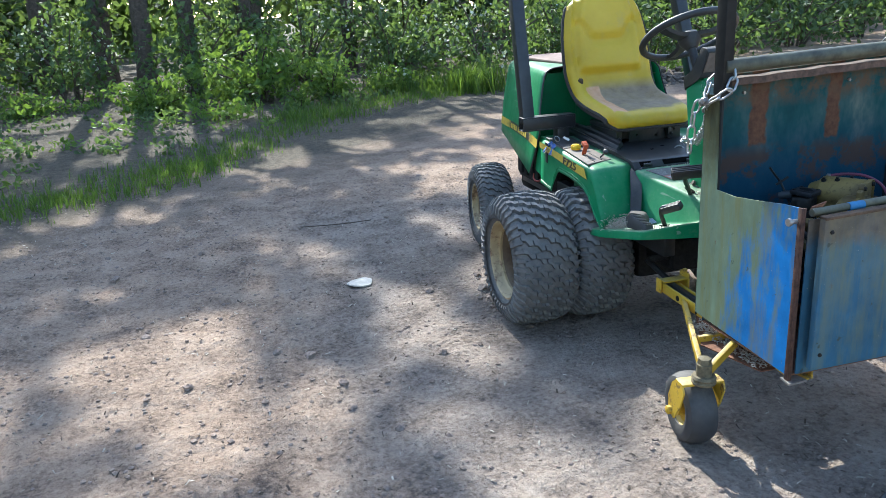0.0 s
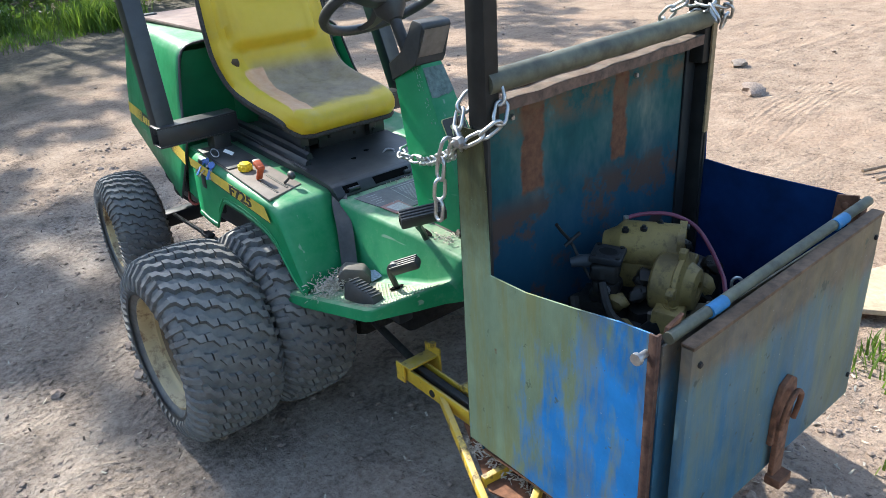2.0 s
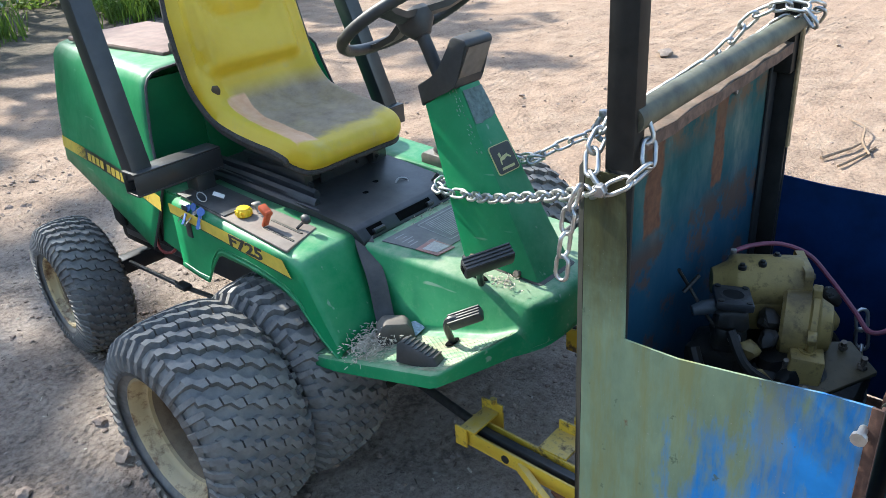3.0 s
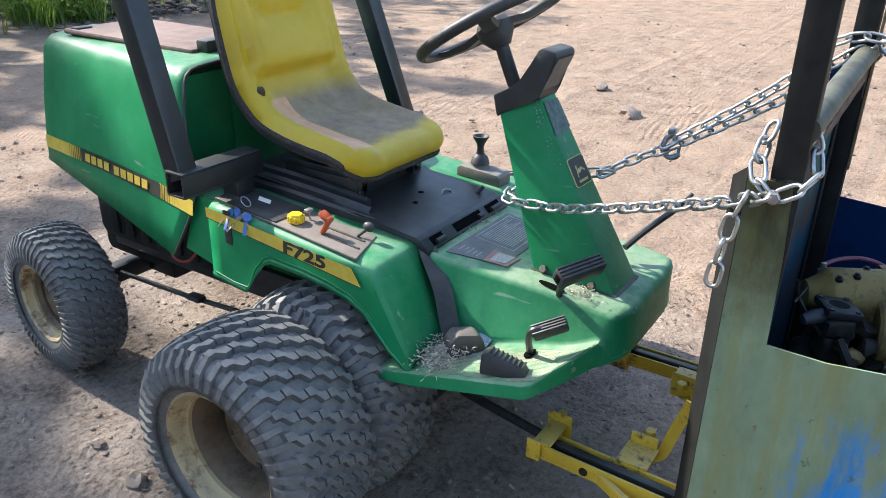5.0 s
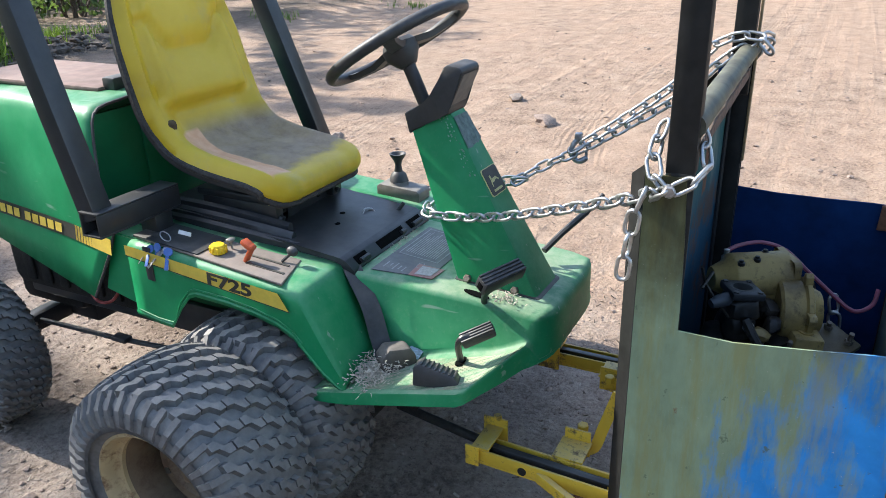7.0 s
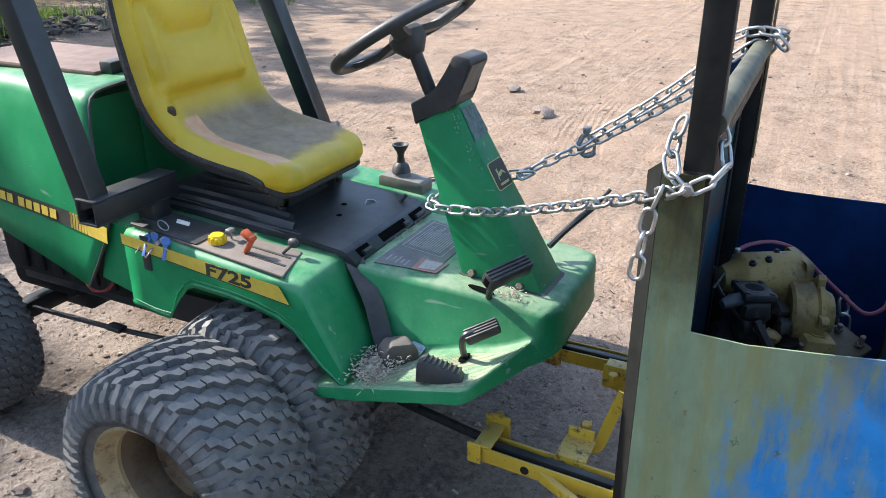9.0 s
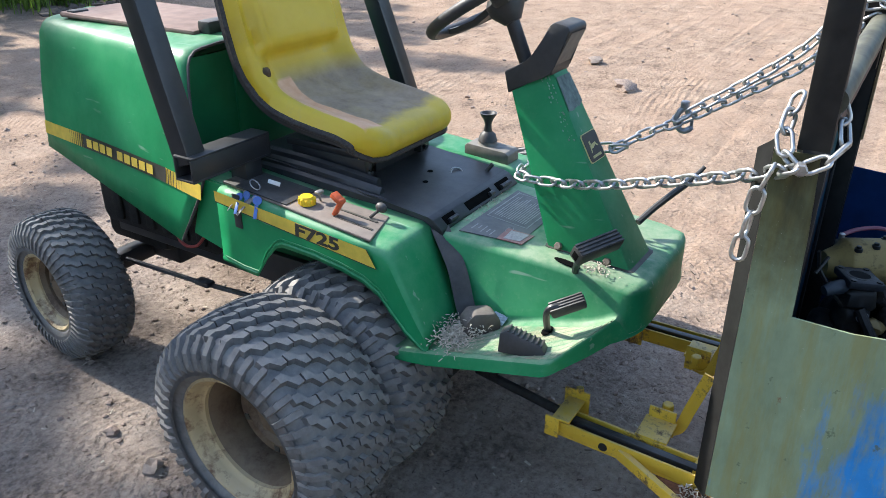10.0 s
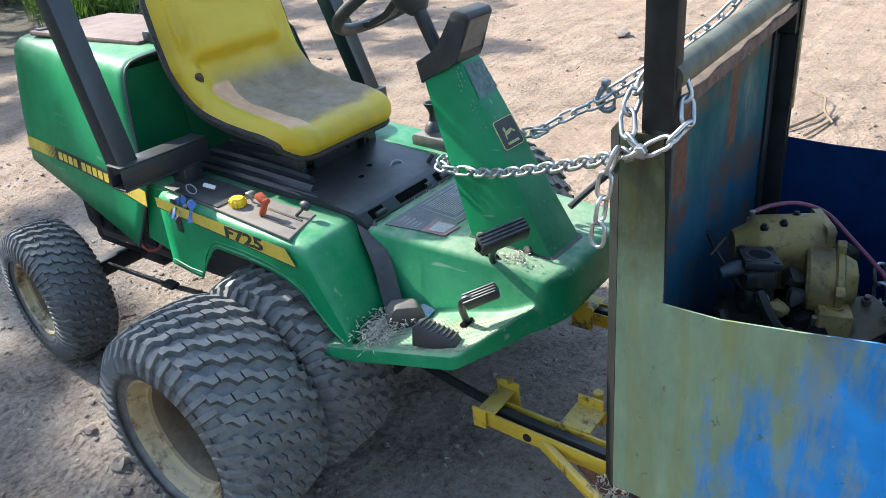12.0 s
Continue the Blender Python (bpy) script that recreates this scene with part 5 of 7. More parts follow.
block(bm, (1.64, 3.12, 0.828), (1.93, 3.38, 0.850), 0.006)
for x in (1.640, 1.905):
    block(bm, (x, 3.10, 0.775), (x + 0.03, 3.36, 0.830), 0.004)
    tube(bm, [(x + 0.015, 3.09, 0.79), (x + 0.015, 3.30, 0.835)], 0.008, 8)
sus = part("seat_suspension", bm, BLACK_STEEL, tractor, "black steel seat suspension")
bm = B()
block(bm, (1.72, 3.125, 0.765), (1.985, 3.133, 0.842), 0.002)
block(bm, (1.975, 3.13, 0.765), (1.985, 3.40, 0.850), 0.002)
block(bm, (1.72, 3.10, 0.752), (2.00, 3.135, 0.762), 0.002)
part("slide_plate", bm, LID_BLACK, sus, "black perforated seat slide plate")
for x, z in ((1.76, 0.80), (1.86, 0.79), (1.95, 0.81)):
    bm = B()
    bolt(bm, (x, 3.125, z), (0, -1, 0), 0.006, 0.004)
    part("slide_bolt", bm, GREASE, sus)
bm = B()
for i in range(5):
    block(bm, (1.67, 3.13 + 0.045 * i, 0.782), (1.905, 3.155 + 0.045 * i, 0.829), 0.006)
part("bellows", bm, GREASE, tractor)

# roll bar
for lf in (False, True):
    fx = mirror if lf else (lambda v: v)
    drop = 0.060 if lf else 0.0
    bm = B()
    square_tube(bm, (fx(1.327), 3.405 - drop * 0.35, 0.858 - drop), (fx(1.385), 3.775, 1.92), 0.060, 0.006, (1, 0, 0))
    part("roll_bar_leg", bm, BLACK_STEEL, tractor, "black square-tube roll bar leg")
    bm = B()
    w, t = 0.066, 0.006
    for lo, hi in (((-w / 2, -w / 2), (w / 2, -w / 2 + t)), ((-w / 2, w / 2 - t), (w / 2, w / 2)), ((-w / 2, -w / 2 + t), (-w / 2 + t, w / 2 - t)), ((w / 2 - t, -w / 2 + t), (w / 2, w / 2 - t))):
        xs = sorted((fx(1.29), fx(1.56)))
        block(bm, (xs[0], 3.395 - drop * 0.35 + lo[0], 0.855 - drop + lo[1]), (xs[1], 3.395 - drop * 0.35 + hi[0], 0.855 - drop + hi[1]), 0.0015)
    part("roll_bar_foot", bm, BLACK_STEEL, tractor, "black open-ended square tube")
    bm = B()
    xs = sorted((fx(1.47), fx(1.53)))
    block(bm, (xs[0], 3.37, 0.745), (xs[1], 3.43, 0.826), 0.004)
    bolt(bm, (fx(1.45), 3.44, 0.752), (0, 0, 1), 0.012, 0.010)
    part("roll_bar_mount", bm, BLACK_STEEL, tractor)
bm = B()
square_tube(bm, (1.385, 3.775, 1.92), (mirror(1.385), 3.775, 1.92), 0.062, 0.006)
part("roll_bar_top", bm, BLACK_STEEL, tractor)

# keys hanging from the ignition
keys = thing("key_bunch", (1.44, 3.31, 0.765), "bunch of keys with blue plastic heads hanging from the ignition", "keys")
bm = B()
tube(bm, [Vector((1.440 + 0.012 * math.cos(a), 3.31 + 0.012 * math.sin(a), 0.778 + 0.010 * math.sin(a))) for a in [2 * math.pi * k / 20 for k in range(20)]], 0.0016, 6, True)
part("key_ring", bm, CHROME, keys, "steel split ring")
random.seed(5)
for i in range(8):
    bm = B()
    m = pose(1.405 + 0.006 * (i % 3), 3.27 + 0.011 * i, 0.757 - 0.004 * (i % 4), random.uniform(-30, 30), -62 + random.uniform(-18, 22), random.uniform(-40, 40))
    lathe(bm, [(0.0001, -0.0015), (0.011, -0.0015), (0.012, 0.0), (0.011, 0.0015), (0.0001, 0.0015)], m @ Matrix.Rotation(math.pi / 2, 4, "Y"), 12, False)
    block(bm, (-0.048, -0.0045, -0.001), (-0.012, 0.0045, 0.001), 0.0004, m)
    part("key", bm, BLUE_TAG if i % 2 == 0 else STEEL, keys)
bm = B()
m = pose(1.470, 3.27, 0.785, 20, -20, 30)
block(bm, (-0.007, -0.016, -0.001), (0.007, 0.016, 0.001), 0.0006, m)
part("key_tag", bm, WHITE_TAG, keys, "white paper tag")
bm = B()
block(bm, (1.396, 3.33, 0.66), (1.402, 3.355, 0.755), 0.002, None)
part("strap", bm, BLACK, keys, "black strap")
tilt(keys)

# ---- the box carried in front ----
FX = mirror
X0, X1, YF, YB, ZB = 1.416, 2.170, 1.612, 2.040, 0.352
box = thing("steel_box", (CX, 1.83, 0.35), "worn blue open-topped steel box chained in front of the tractor", "steel box")


def side_panel(x, left):
    bm = B()
    t = 0.004
    top = [(2.078, 1.112), (2.008, 1.112), (2.000, 0.98), (1.996, 0.820), (1.90, 0.818), (1.78, 0.832), (1.68, 0.846), (1.615, 0.850)]
    if left:
        top = [(2.078, 1.18), (2.02, 1.18), (2.005, 1.0), (1.997, 0.868), (1.90, 0.862), (1.78, 0.862), (1.68, 0.864), (1.615, 0.860)]
    prism(bm, [(1.615, ZB)] + [(2.078, ZB + 0.02)] + top, "x", x, x + t)
    return bm


sp = part("side_panel", side_panel(X0, False), BOX_SIDE, box, "blue sheet worn to olive in vertical runs")
part("side_panel", side_panel(X1 - 0.004, True), BOX_INSIDE, box, "blue far side sheet, its colour darkened for the box's shade")
bm = B()
prism(bm, [(X0 + 0.006, ZB), (X1 - 0.006, ZB), (X1 - 0.006, 1.190), (X0 + 0.006, 1.168)], "y", YB, YB + 0.005)
back_panel = part("back_panel", bm, BOX_BACK, box, "teal back sheet with brown rust runs")
bm = B()
xa, xb = X0 + 0.034, X1 - 0.03
loft(bm, [[(x, YB - 0.001, z + 0.162), (x, YB - 0.042, z + 0.160), (x, YB - 0.042, z + 0.138), (x, YB - 0.039, z + 0.138), (x, YB - 0.038, z + 0.156), (x, YB - 0.001, z + 0.158)] for x, z in
          [(xa + (xb - xa) * i / 12, 1.0 + 0.022 * i / 12 + 0.0015 * math.sin(i * 2.3)) for i in range(13)]])
part("back_flange", bm, plain("dusty_rust", (0.105, 0.060, 0.040), 0.9, grain=40, vary=0.6, bump=0.4, dust=0.35), box, "rusty folded top flange, dusty on top")
# one black piece for the post's side and the dark corner gap
bm = B()
block(bm, (2.104, YB - 0.007, ZB), (2.158, YB - 0.001, 1.20), 0.001)
block(bm, (2.150, 1.994, ZB), (2.157, YB - 0.007, 1.20), 0.001)
part("inner_angle", bm, plain("corner_black_steel", (0.010, 0.012, 0.014), 0.7, grain=20, vary=0.5, bump=0.2), box, "black angle in the far corner")
for x in (1.526, 1.917):
    bm = B()
    bolt(bm, (x, YB - 0.001, 1.110 + (x - 1.526) * 0.025), (0, -1, 0), 0.006, 0.004)
    part("panel_bolt", bm, STEEL, back_panel)
bm = B()
block(bm, (X0 + 0.006, YF, ZB - 0.004), (X1 - 0.006, YB + 0.004, ZB + 0.002), 0.001)
part("floor_sheet", bm, RUST, box, "rusty floor sheet")
bm = B()
block(bm, (X0 + 0.028, YF - 0.002, ZB), (X1 - 0.028, YF + 0.003, 0.815), 0.001)
part("front_panel", bm, BOX_DOOR, box, "grey-blue front sheet")
for x, w, top in ((X0, 0.009, 0.852), (X1, -0.030, 0.858)):
    bm = B()
    xs = sorted((x, x + w))
    block(bm, (xs[0], YF - 0.010, 0.338), (xs[1], YF - 0.005, top), 0.001)
    xs = sorted((x - math.copysign(0.004, w), x + math.copysign(0.001, w)))
    block(bm, (xs[0], YF - 0.010, 0.338), (xs[1], YF + 0.006, top), 0.001)
    part("corner_angle", bm, plain("dark_rust", (0.075, 0.036, 0.024), 0.85, grain=50, vary=0.5, bump=0.4), box, "rusty corner angle iron")
POST_BLACK = plain("weathered_black_post", (0.014, 0.014, 0.013), 0.6, grain=24, vary=0.5, bump=0.2, dust=0.04, spec=0.3)
for x, top in ((X0, 1.130), (X1, 1.16)):
    bm = B()
    k_ = 1 if x < CX else -1
    plan = [(x, 2.079), (x + k_ * 0.034, 2.109), (x + k_ * 0.037, 2.106), (x + k_ * 0.006, 2.079)]
    loft(bm, [[(a, b, z - (0.030 if (i in (1, 2) and z > 1) else 0.0)) for i, (a, b) in enumerate(plan)] for z in (0.36, top)])
    part("rear_angle", bm, POST_BLACK, box, "black weathered angle iron")
# tall posts and pipe
for x, s in ((1.4205, 1), (2.148, -1)):
    bm = B()
    xs = sorted((x, x + s * 0.008))
    block(bm, (xs[0], 1.996, 0.36), (xs[1], 2.036, 1.12), 0.0015)
    xs = sorted((x, x + s * 0.034))
    block(bm, (xs[0], 1.997, 1.115), (xs[1], 2.046, 1.95), 0.003)
    part("post", bm, POST_BLACK, box, "tall black steel post")
bm = B()
tube(bm, [(1.430, 2.010, 1.197), (2.165, 2.010, 1.216)], 0.0225, 18)
part("pipe", bm, PIPE_GREEN, box, "worn dark green pipe across the posts")
bm = B()
block(bm, (2.136, 1.989, 0.945), (2.152, 1.995, 1.95), 0.001)
part("edge_strip", bm, plain("tan_rusty_edge", (0.27, 0.20, 0.11), 0.85, grain=40, vary=0.45, bump=0.3), box, "tan rusty strip along the far post")
bm = B()
prism(bm, [(1.612, 0.80), (1.665, 0.80), (1.662, 0.862), (1.618, 0.870)], "x", 2.156, 2.163)
bolt(bm, (2.156, 1.640, 0.842), (-1, 0, 0), 0.010, 0.003)
part("corner_tab", bm, RUST, box, "rusty bolted tab at the far corner")
# drop-down door and its hinge rod
bm = B()
prism(bm, [(1.452, 0.385), (2.150, 0.388), (2.150, 0.852), (1.452, 0.830)], "y", 1.560, 1.582, 0.002)
door = part("door", bm, BOX_DOOR, box, "grey-blue drop door with rusty top edge")
bm = B()
prism(bm, [(1.452, 0.824), (2.150, 0.846), (2.150, 0.8545), (1.452, 0.8325)], "y", 1.558, 1.584, 0.002)
part("door_edge", bm, plain("brown_rust", (0.12, 0.075, 0.045), 0.85, grain=45, vary=0.5, bump=0.4), door, "rusty door edge")
for x, z in ((1.475, 0.79), (1.475, 0.43), (2.130, 0.80), (2.130, 0.45)):
    bm = B()
    bolt(bm, (x, 1.560, z), (0, -1, 0), 0.006, 0.003)
    part("door_bolt", bm, GREASE, door)
bm = B()
tube(bm, [(1.44, 1.600, 0.838), (2.165, 1.600, 0.862)], 0.011, 12)
part("hinge_rod", bm, PIPE_GREEN, box, "green hinge rod")
for x in (1.577, 2.03):
    bm = B()
    tube(bm, [(x - 0.024, 1.598, 0.842 + (x - 1.601) * 0.033), (x + 0.024, 1.598, 0.842 + (x - 1.553) * 0.033)], 0.0125, 14)
    part("hinge_sleeve", bm, BOX_BLUE, box, "bright blue hinge sleeve")
bm = B()
prism(bm, [(1.440, 0.832), (1.475, 0.845), (1.490, 0.862), (1.448, 0.852)], "y", 1.605, 1.612)
part("corner_tab", bm, RUST, box)
# hasp on the door
bm = B()
ring = [(1.765, 0.455), (1.832, 0.470), (1.845, 0.545), (1.838, 0.590), (1.812, 0.608), (1.782, 0.595), (1.768, 0.545)]
prism(bm, ring, "y", 1.548, 1.560, 0.003)
tube(bm, spline([(1.778, 1.541, 0.50), (1.775, 1.532, 0.56), (1.80, 1.530, 0.585), (1.828, 1.532, 0.56), (1.830, 1.541, 0.50)], 6), 0.006, 8)
block(bm, (1.775, 1.540, 0.36), (1.815, 1.553, 0.50), 0.004)
block(bm, (1.770, 1.520, 0.355), (1.82, 1.555, 0.378), 0.004)
part("hasp", bm, RUST, door, "heavy rusty hasp")
bm = B()
lathe(bm, [(0.011, 0), (0.011, 0.008), (0.0065, 0.009), (0.0065, 0.04), (0.0001, 0.041)], Matrix.Translation((1.385, 1.622, 0.812)) @ pose(0, 0, 0, 0, 0, 0), 10, False)
part("bright_bolt", bm, CHROME, box, "shiny bolt through the corner")
bm = B()
prism(bm, [(1.405, 1.585), (1.47, 1.590), (1.46, 1.635), (1.41, 1.63)], "z", 0.333, 0.339)
part("corner_foot", bm, STEEL, box)

# engine lying in the box
engine = thing("old_engine", (1.80, 1.86, ZB), "greasy mustard-yellow small engine lying in the steel box", "engine")


def grimy(name, base, grime, amount):
    """Paint under thick uneven oil and dirt."""
    k = Mat(name, 0.5, spec=0.25)
    c = k.ramp(k.noise(18, 5), (0.3, tuple(v * 0.7 for v in base)), (0.7, tuple(v * 1.15 for v in base)))
    c = k.mix(k.ramp(k.noise(9, 7, 0.65), (0.55 - amount, 0.0), (0.78 - amount, 0.85)), c, grime)
    c = k.mix(k.ramp(k.noise(55, 5, 0.7), (0.54, 0.0), (0.68, 0.6)), c, tuple(v * 0.5 for v in grime))
    k.color(c)
    k.rough(k.math("ADD", k.math("MULTIPLY", k.noise(30, 4), 0.4), 0.25, True))
    k.bump(k.noise(40, 5), 0.3, 0.004)
    return k.m


ENG_Y = grimy("greasy_mustard_paint", (0.36, 0.25, 0.085), (0.075, 0.052, 0.028), 0.13)
ENG_D = grimy("oily_black_metal", (0.014, 0.014, 0.014), (0.040, 0.030, 0.020), 0.1)


def lumpy(bm, amount, scale=30.0, cuts=3):
    """Cast and caked unevenness."""
    bmesh.ops.subdivide_edges(bm, edges=[e for e in bm.edges if e.calc_length() > 0.03], cuts=cuts, use_grid_fill=True)
    for v in bm.verts:
        v.co += Vector((noise.noise(v.co * scale), noise.noise(v.co * scale + Vector((5, 1, 2))), noise.noise(v.co * scale + Vector((9, 4, 7))))) * amount
    return bm



m = pose(1.812, 1.902, 0.778, 0, 0, -60)
bm = B()
lathe(bm, [(0.026, -0.100), (0.030, -0.092), (0.040, -0.072), (0.052, -0.062), (0.055, -0.056), (0.055, 0.064)], m, 32, False)
block(bm, (-0.058, -0.050, -0.085), (0.064, 0.050, 0.0), 0.010, m)
casing = part("starter_casing", bm, ENG_Y, engine, "greasy yellow round casing")
bm = B()
block(bm, (0.064, -0.052, -0.07), (0.072, 0.052, 0.050), 0.012, m, 3)
plate = part("end_plate", bm, ENG_Y, casing, "yellow end plate with bolts")
for a, b in ((-0.040, 0.036), (0.040, 0.036), (-0.040, -0.05), (0.040, -0.05)):
    bm = B()
    bolt(bm, m @ Vector((0.072, a, b)), m.to_3x3() @ Vector((1, 0, 0)), 0.007, 0.007)
    part("plate_bolt", bm, ENG_D, plate)
for a, b, h_ in ((-0.012, -0.022, 0.053), (-0.050, -0.030, 0.049), (0.02, 0.01, 0.054)):
    bm = B()
    lathe(bm, [(0.008, h_ - 0.006), (0.008, h_ + 0.001), (0.005, h_ + 0.002), (0.005, h_ + 0.006), (0.0001, h_ + 0.007)], m @ Matrix.Translation((a, b, 0)) @ Matrix.Rotation(-math.pi / 2, 4, "Y"), 12, False)
    part("case_bolt", bm, ENG_D, casing)
bm = B()
m2 = m @ Matrix.Translation((0.050, -0.066, -0.052)) @ Matrix.Rotation(radians(-14), 4, "Z")
lathe(bm, [(0.060, -0.026), (0.066, -0.020), (0.066, 0.022), (0.074, 0.026), (0.074, 0.036), (0.055, 0.042), (0.044, 0.062), (0.030, 0.066), (0.018, 0.066), (0.016, 0.040), (0.0001, 0.040)], m2, 36, False)
bell_h = part("bell_housing", bm, ENG_Y, engine, "yellow bell housing with bolt lugs")
for k in range(5):
    bm = B()
    q = m2 @ Matrix.Rotation(2 * math.pi * k / 5 + 0.1, 4, "X")
    prism(bm, [(-0.014, 0.060), (0.014, 0.060), (0.010, 0.088), (0.0, 0.094), (-0.010, 0.088)], "x", 0.022, 0.038, 0.002)
    bmesh.ops.transform(bm, matrix=q, verts=bm.verts)
    part("lug", bm, ENG_Y, bell_h)
# foot of the housing with a bolt hole in its top
bm = B()
mf = pose(1.725, 1.785, 0.668, 0, 4, -70)
block(bm, (-0.030, -0.034, -0.10), (0.030, 0.034, 0.040), 0.006, mf)
lathe(bm, [(0.016, 0.036), (0.016, 0.043), (0.009, 0.043), (0.009, 0.036)], mf @ Matrix.Rotation(-math.pi / 2, 4, "Y"), 16)
part("housing_foot", bm, ENG_Y, engine, "yellow foot block with a bolt hole")
bm = B()
block(bm, (-0.04, 0.036, -0.10), (0.036, 0.048, 0.034), 0.004, mf)
part("foot_flange", bm, ENG_D, engine)
# black carburettor: square flange with an open port on a lumpy body
mc = pose(1.684, 1.915, 0.802, 4, 3, 28)
bm = B()
prism(bm, [(-0.040, -0.034), (0.040, -0.034), (0.040, 0.034), (-0.040, 0.034)], "z", -0.012, 0.004, 0.004)
lathe(bm, [(0.026, -0.012), (0.026, 0.0045), (0.020, 0.0045), (0.019, -0.03), (0.026, -0.03)], Matrix.Rotation(-math.pi / 2, 4, "Y"), 24)
bmesh.ops.transform(bm, matrix=mc, verts=bm.verts)
flange = part("intake_flange", bm, plain("black_casting", (0.018, 0.018, 0.02), 0.5, grain=50, vary=0.4, bump=0.3, spec=0.3), engine, "black intake flange with an open port")
bm = B()
lathe(bm, [(0.0001, 0.0047), (0.0195, 0.0047)], mc @ Matrix.Rotation(-math.pi / 2, 4, "Y"), 20, False)
part("port", bm, plain("port_black", (0.004, 0.004, 0.004), 0.9), flange)
for a, b in ((-0.031, -0.025), (0.031, -0.025), (0.031, 0.025), (-0.031, 0.025)):
    bm = B()
    lathe(bm, [(0.006, 0.003), (0.006, 0.006), (0.0001, 0.006)], mc @ Matrix.Translation((a, b, 0)) @ Matrix.Rotation(-math.pi / 2, 4, "Y"), 10, False)
    part("flange_bolt", bm, ENG_D, flange)
bm = B()
block(bm, (-0.036, -0.030, -0.060), (0.036, 0.030, -0.012), 0.012, mc, 3)
block(bm, (-0.030, -0.034, -0.115), (0.034, 0.026, -0.055), 0.014, mc, 3)
lumpy(bm, 0.006, 50)
carb = part("carburettor", bm, ENG_D, engine, "oily black carburettor body")
bm = B()
tube(bm, [mc @ Vector(v) for v in ((-0.012, 0.030, -0.018), (-0.020, 0.052, -0.020), (-0.026, 0.072, -0.026))], [0.015, 0.014, 0.010], 12)
part("inlet_stub", bm, plain("dull_grey_stub", (0.03, 0.036, 0.042), 0.55), carb)
bm = B()
lathe(bm, [(0.011, 0.0), (0.012, 0.005), (0.008, 0.006), (0.007, 0.003), (0.004, 0.004), (0.004, 0.008), (0.0001, 0.008)], Matrix.Translation((1.652, 1.893, 0.735)) @ Matrix.Rotation(radians(200), 4, "Z"), 18, False)
part("plug_cap", bm, STEEL, carb, "round steel plug")
# cylinder block and gear case below
bm = B()
block(bm, (1.655, 1.80, 0.47), (1.90, 1.98, 0.665), 0.03, None, 3)
block(bm, (1.635, 1.865, 0.50), (1.73, 1.985, 0.70), 0.02)
lumpy(bm, 0.012)
cyl = part("cylinder_block", bm, ENG_D, engine, "oily black cylinder block")
for i in range(6):
    bm = B()
    block(bm, (1.638, 1.735, 0.49 + 0.026 * i), (1.70, 1.865, 0.499 + 0.026 * i), 0.003)
    part("cooling_fin", bm, ENG_D, cyl)
bm = B()
block(bm, (1.67, 1.70, 0.44), (1.93, 1.80, 0.60), 0.02)
tube(bm, [(1.71, 1.84, 0.66), (1.71, 1.84, 0.69)], 0.028, 16)
lumpy(bm, 0.010)
case = part("gear_case", bm, ENG_D, engine, "oil-blackened gear case")
bm = B()
block(bm, (1.87, 1.80, 0.58), (1.97, 1.93, 0.72), 0.016)
lumpy(bm, 0.008)
part("oil_filter_boss", bm, ENG_D, engine)
# tilted mounting plate with a round hole, and oily hoses round it
mp = pose(1.745, 1.755, 0.668, 14, -10, -32)
bm = B()
prism(bm, [(-0.085, -0.045), (0.080, -0.050), (0.090, 0.030), (0.045, 0.052), (-0.080, 0.040)], "z", -0.014, 0.0, 0.004)
bmesh.ops.transform(bm, matrix=mp, verts=bm.verts)
mount = part("mount_plate", bm, grimy("oily_brown_casting", (0.13, 0.10, 0.055), (0.03, 0.024, 0.016), 0.1), engine, "oily tilted mounting plate")
bm = B()
lathe(bm, [(0.0001, 0.0012), (0.024, 0.0012)], mp @ Matrix.Translation((-0.022, 0.0, 0)) @ Matrix.Rotation(-math.pi / 2, 4, "Y"), 20, False)
part("plate_hole", bm, DECAL_DARK, mount)
for u, v, h_ in ((0.060, -0.030, 0.03), (0.062, 0.022, 0.02), (-0.066, 0.026, 0.035), (-0.068, -0.030, 0.018)):
    bm = B()
    tube(bm, [mp @ Vector((u, v, -0.004)), mp @ Vector((u, v, h_))], 0.0055, 8)
    bolt(bm, mp @ Vector((u, v, 0.002)), mp.to_3x3() @ Vector((0, 0, 1)), 0.009, 0.007)
    part("plate_stud", bm, RUST_STEEL, mount)
for pts, r in (([(1.648, 1.90, 0.75), (1.628, 1.86, 0.70), (1.645, 1.81, 0.66), (1.66, 1.78, 0.60)], 0.010), ([(1.72, 1.87, 0.745), (1.742, 1.845, 0.715), (1.775, 1.84, 0.70), (1.80, 1.86, 0.66)], 0.008),
               ([(1.63, 1.96, 0.70), (1.612, 1.93, 0.66), (1.63, 1.88, 0.61), (1.66, 1.84, 0.58)], 0.012), ([(1.83, 1.80, 0.70), (1.86, 1.775, 0.67), (1.885, 1.765, 0.62), (1.88, 1.76, 0.55)], 0.011)):
    bm = B()
    tube(bm, spline(pts, 6), r, 8)
    part("oily_hose", bm, ENG_D, engine, "oily black hose")
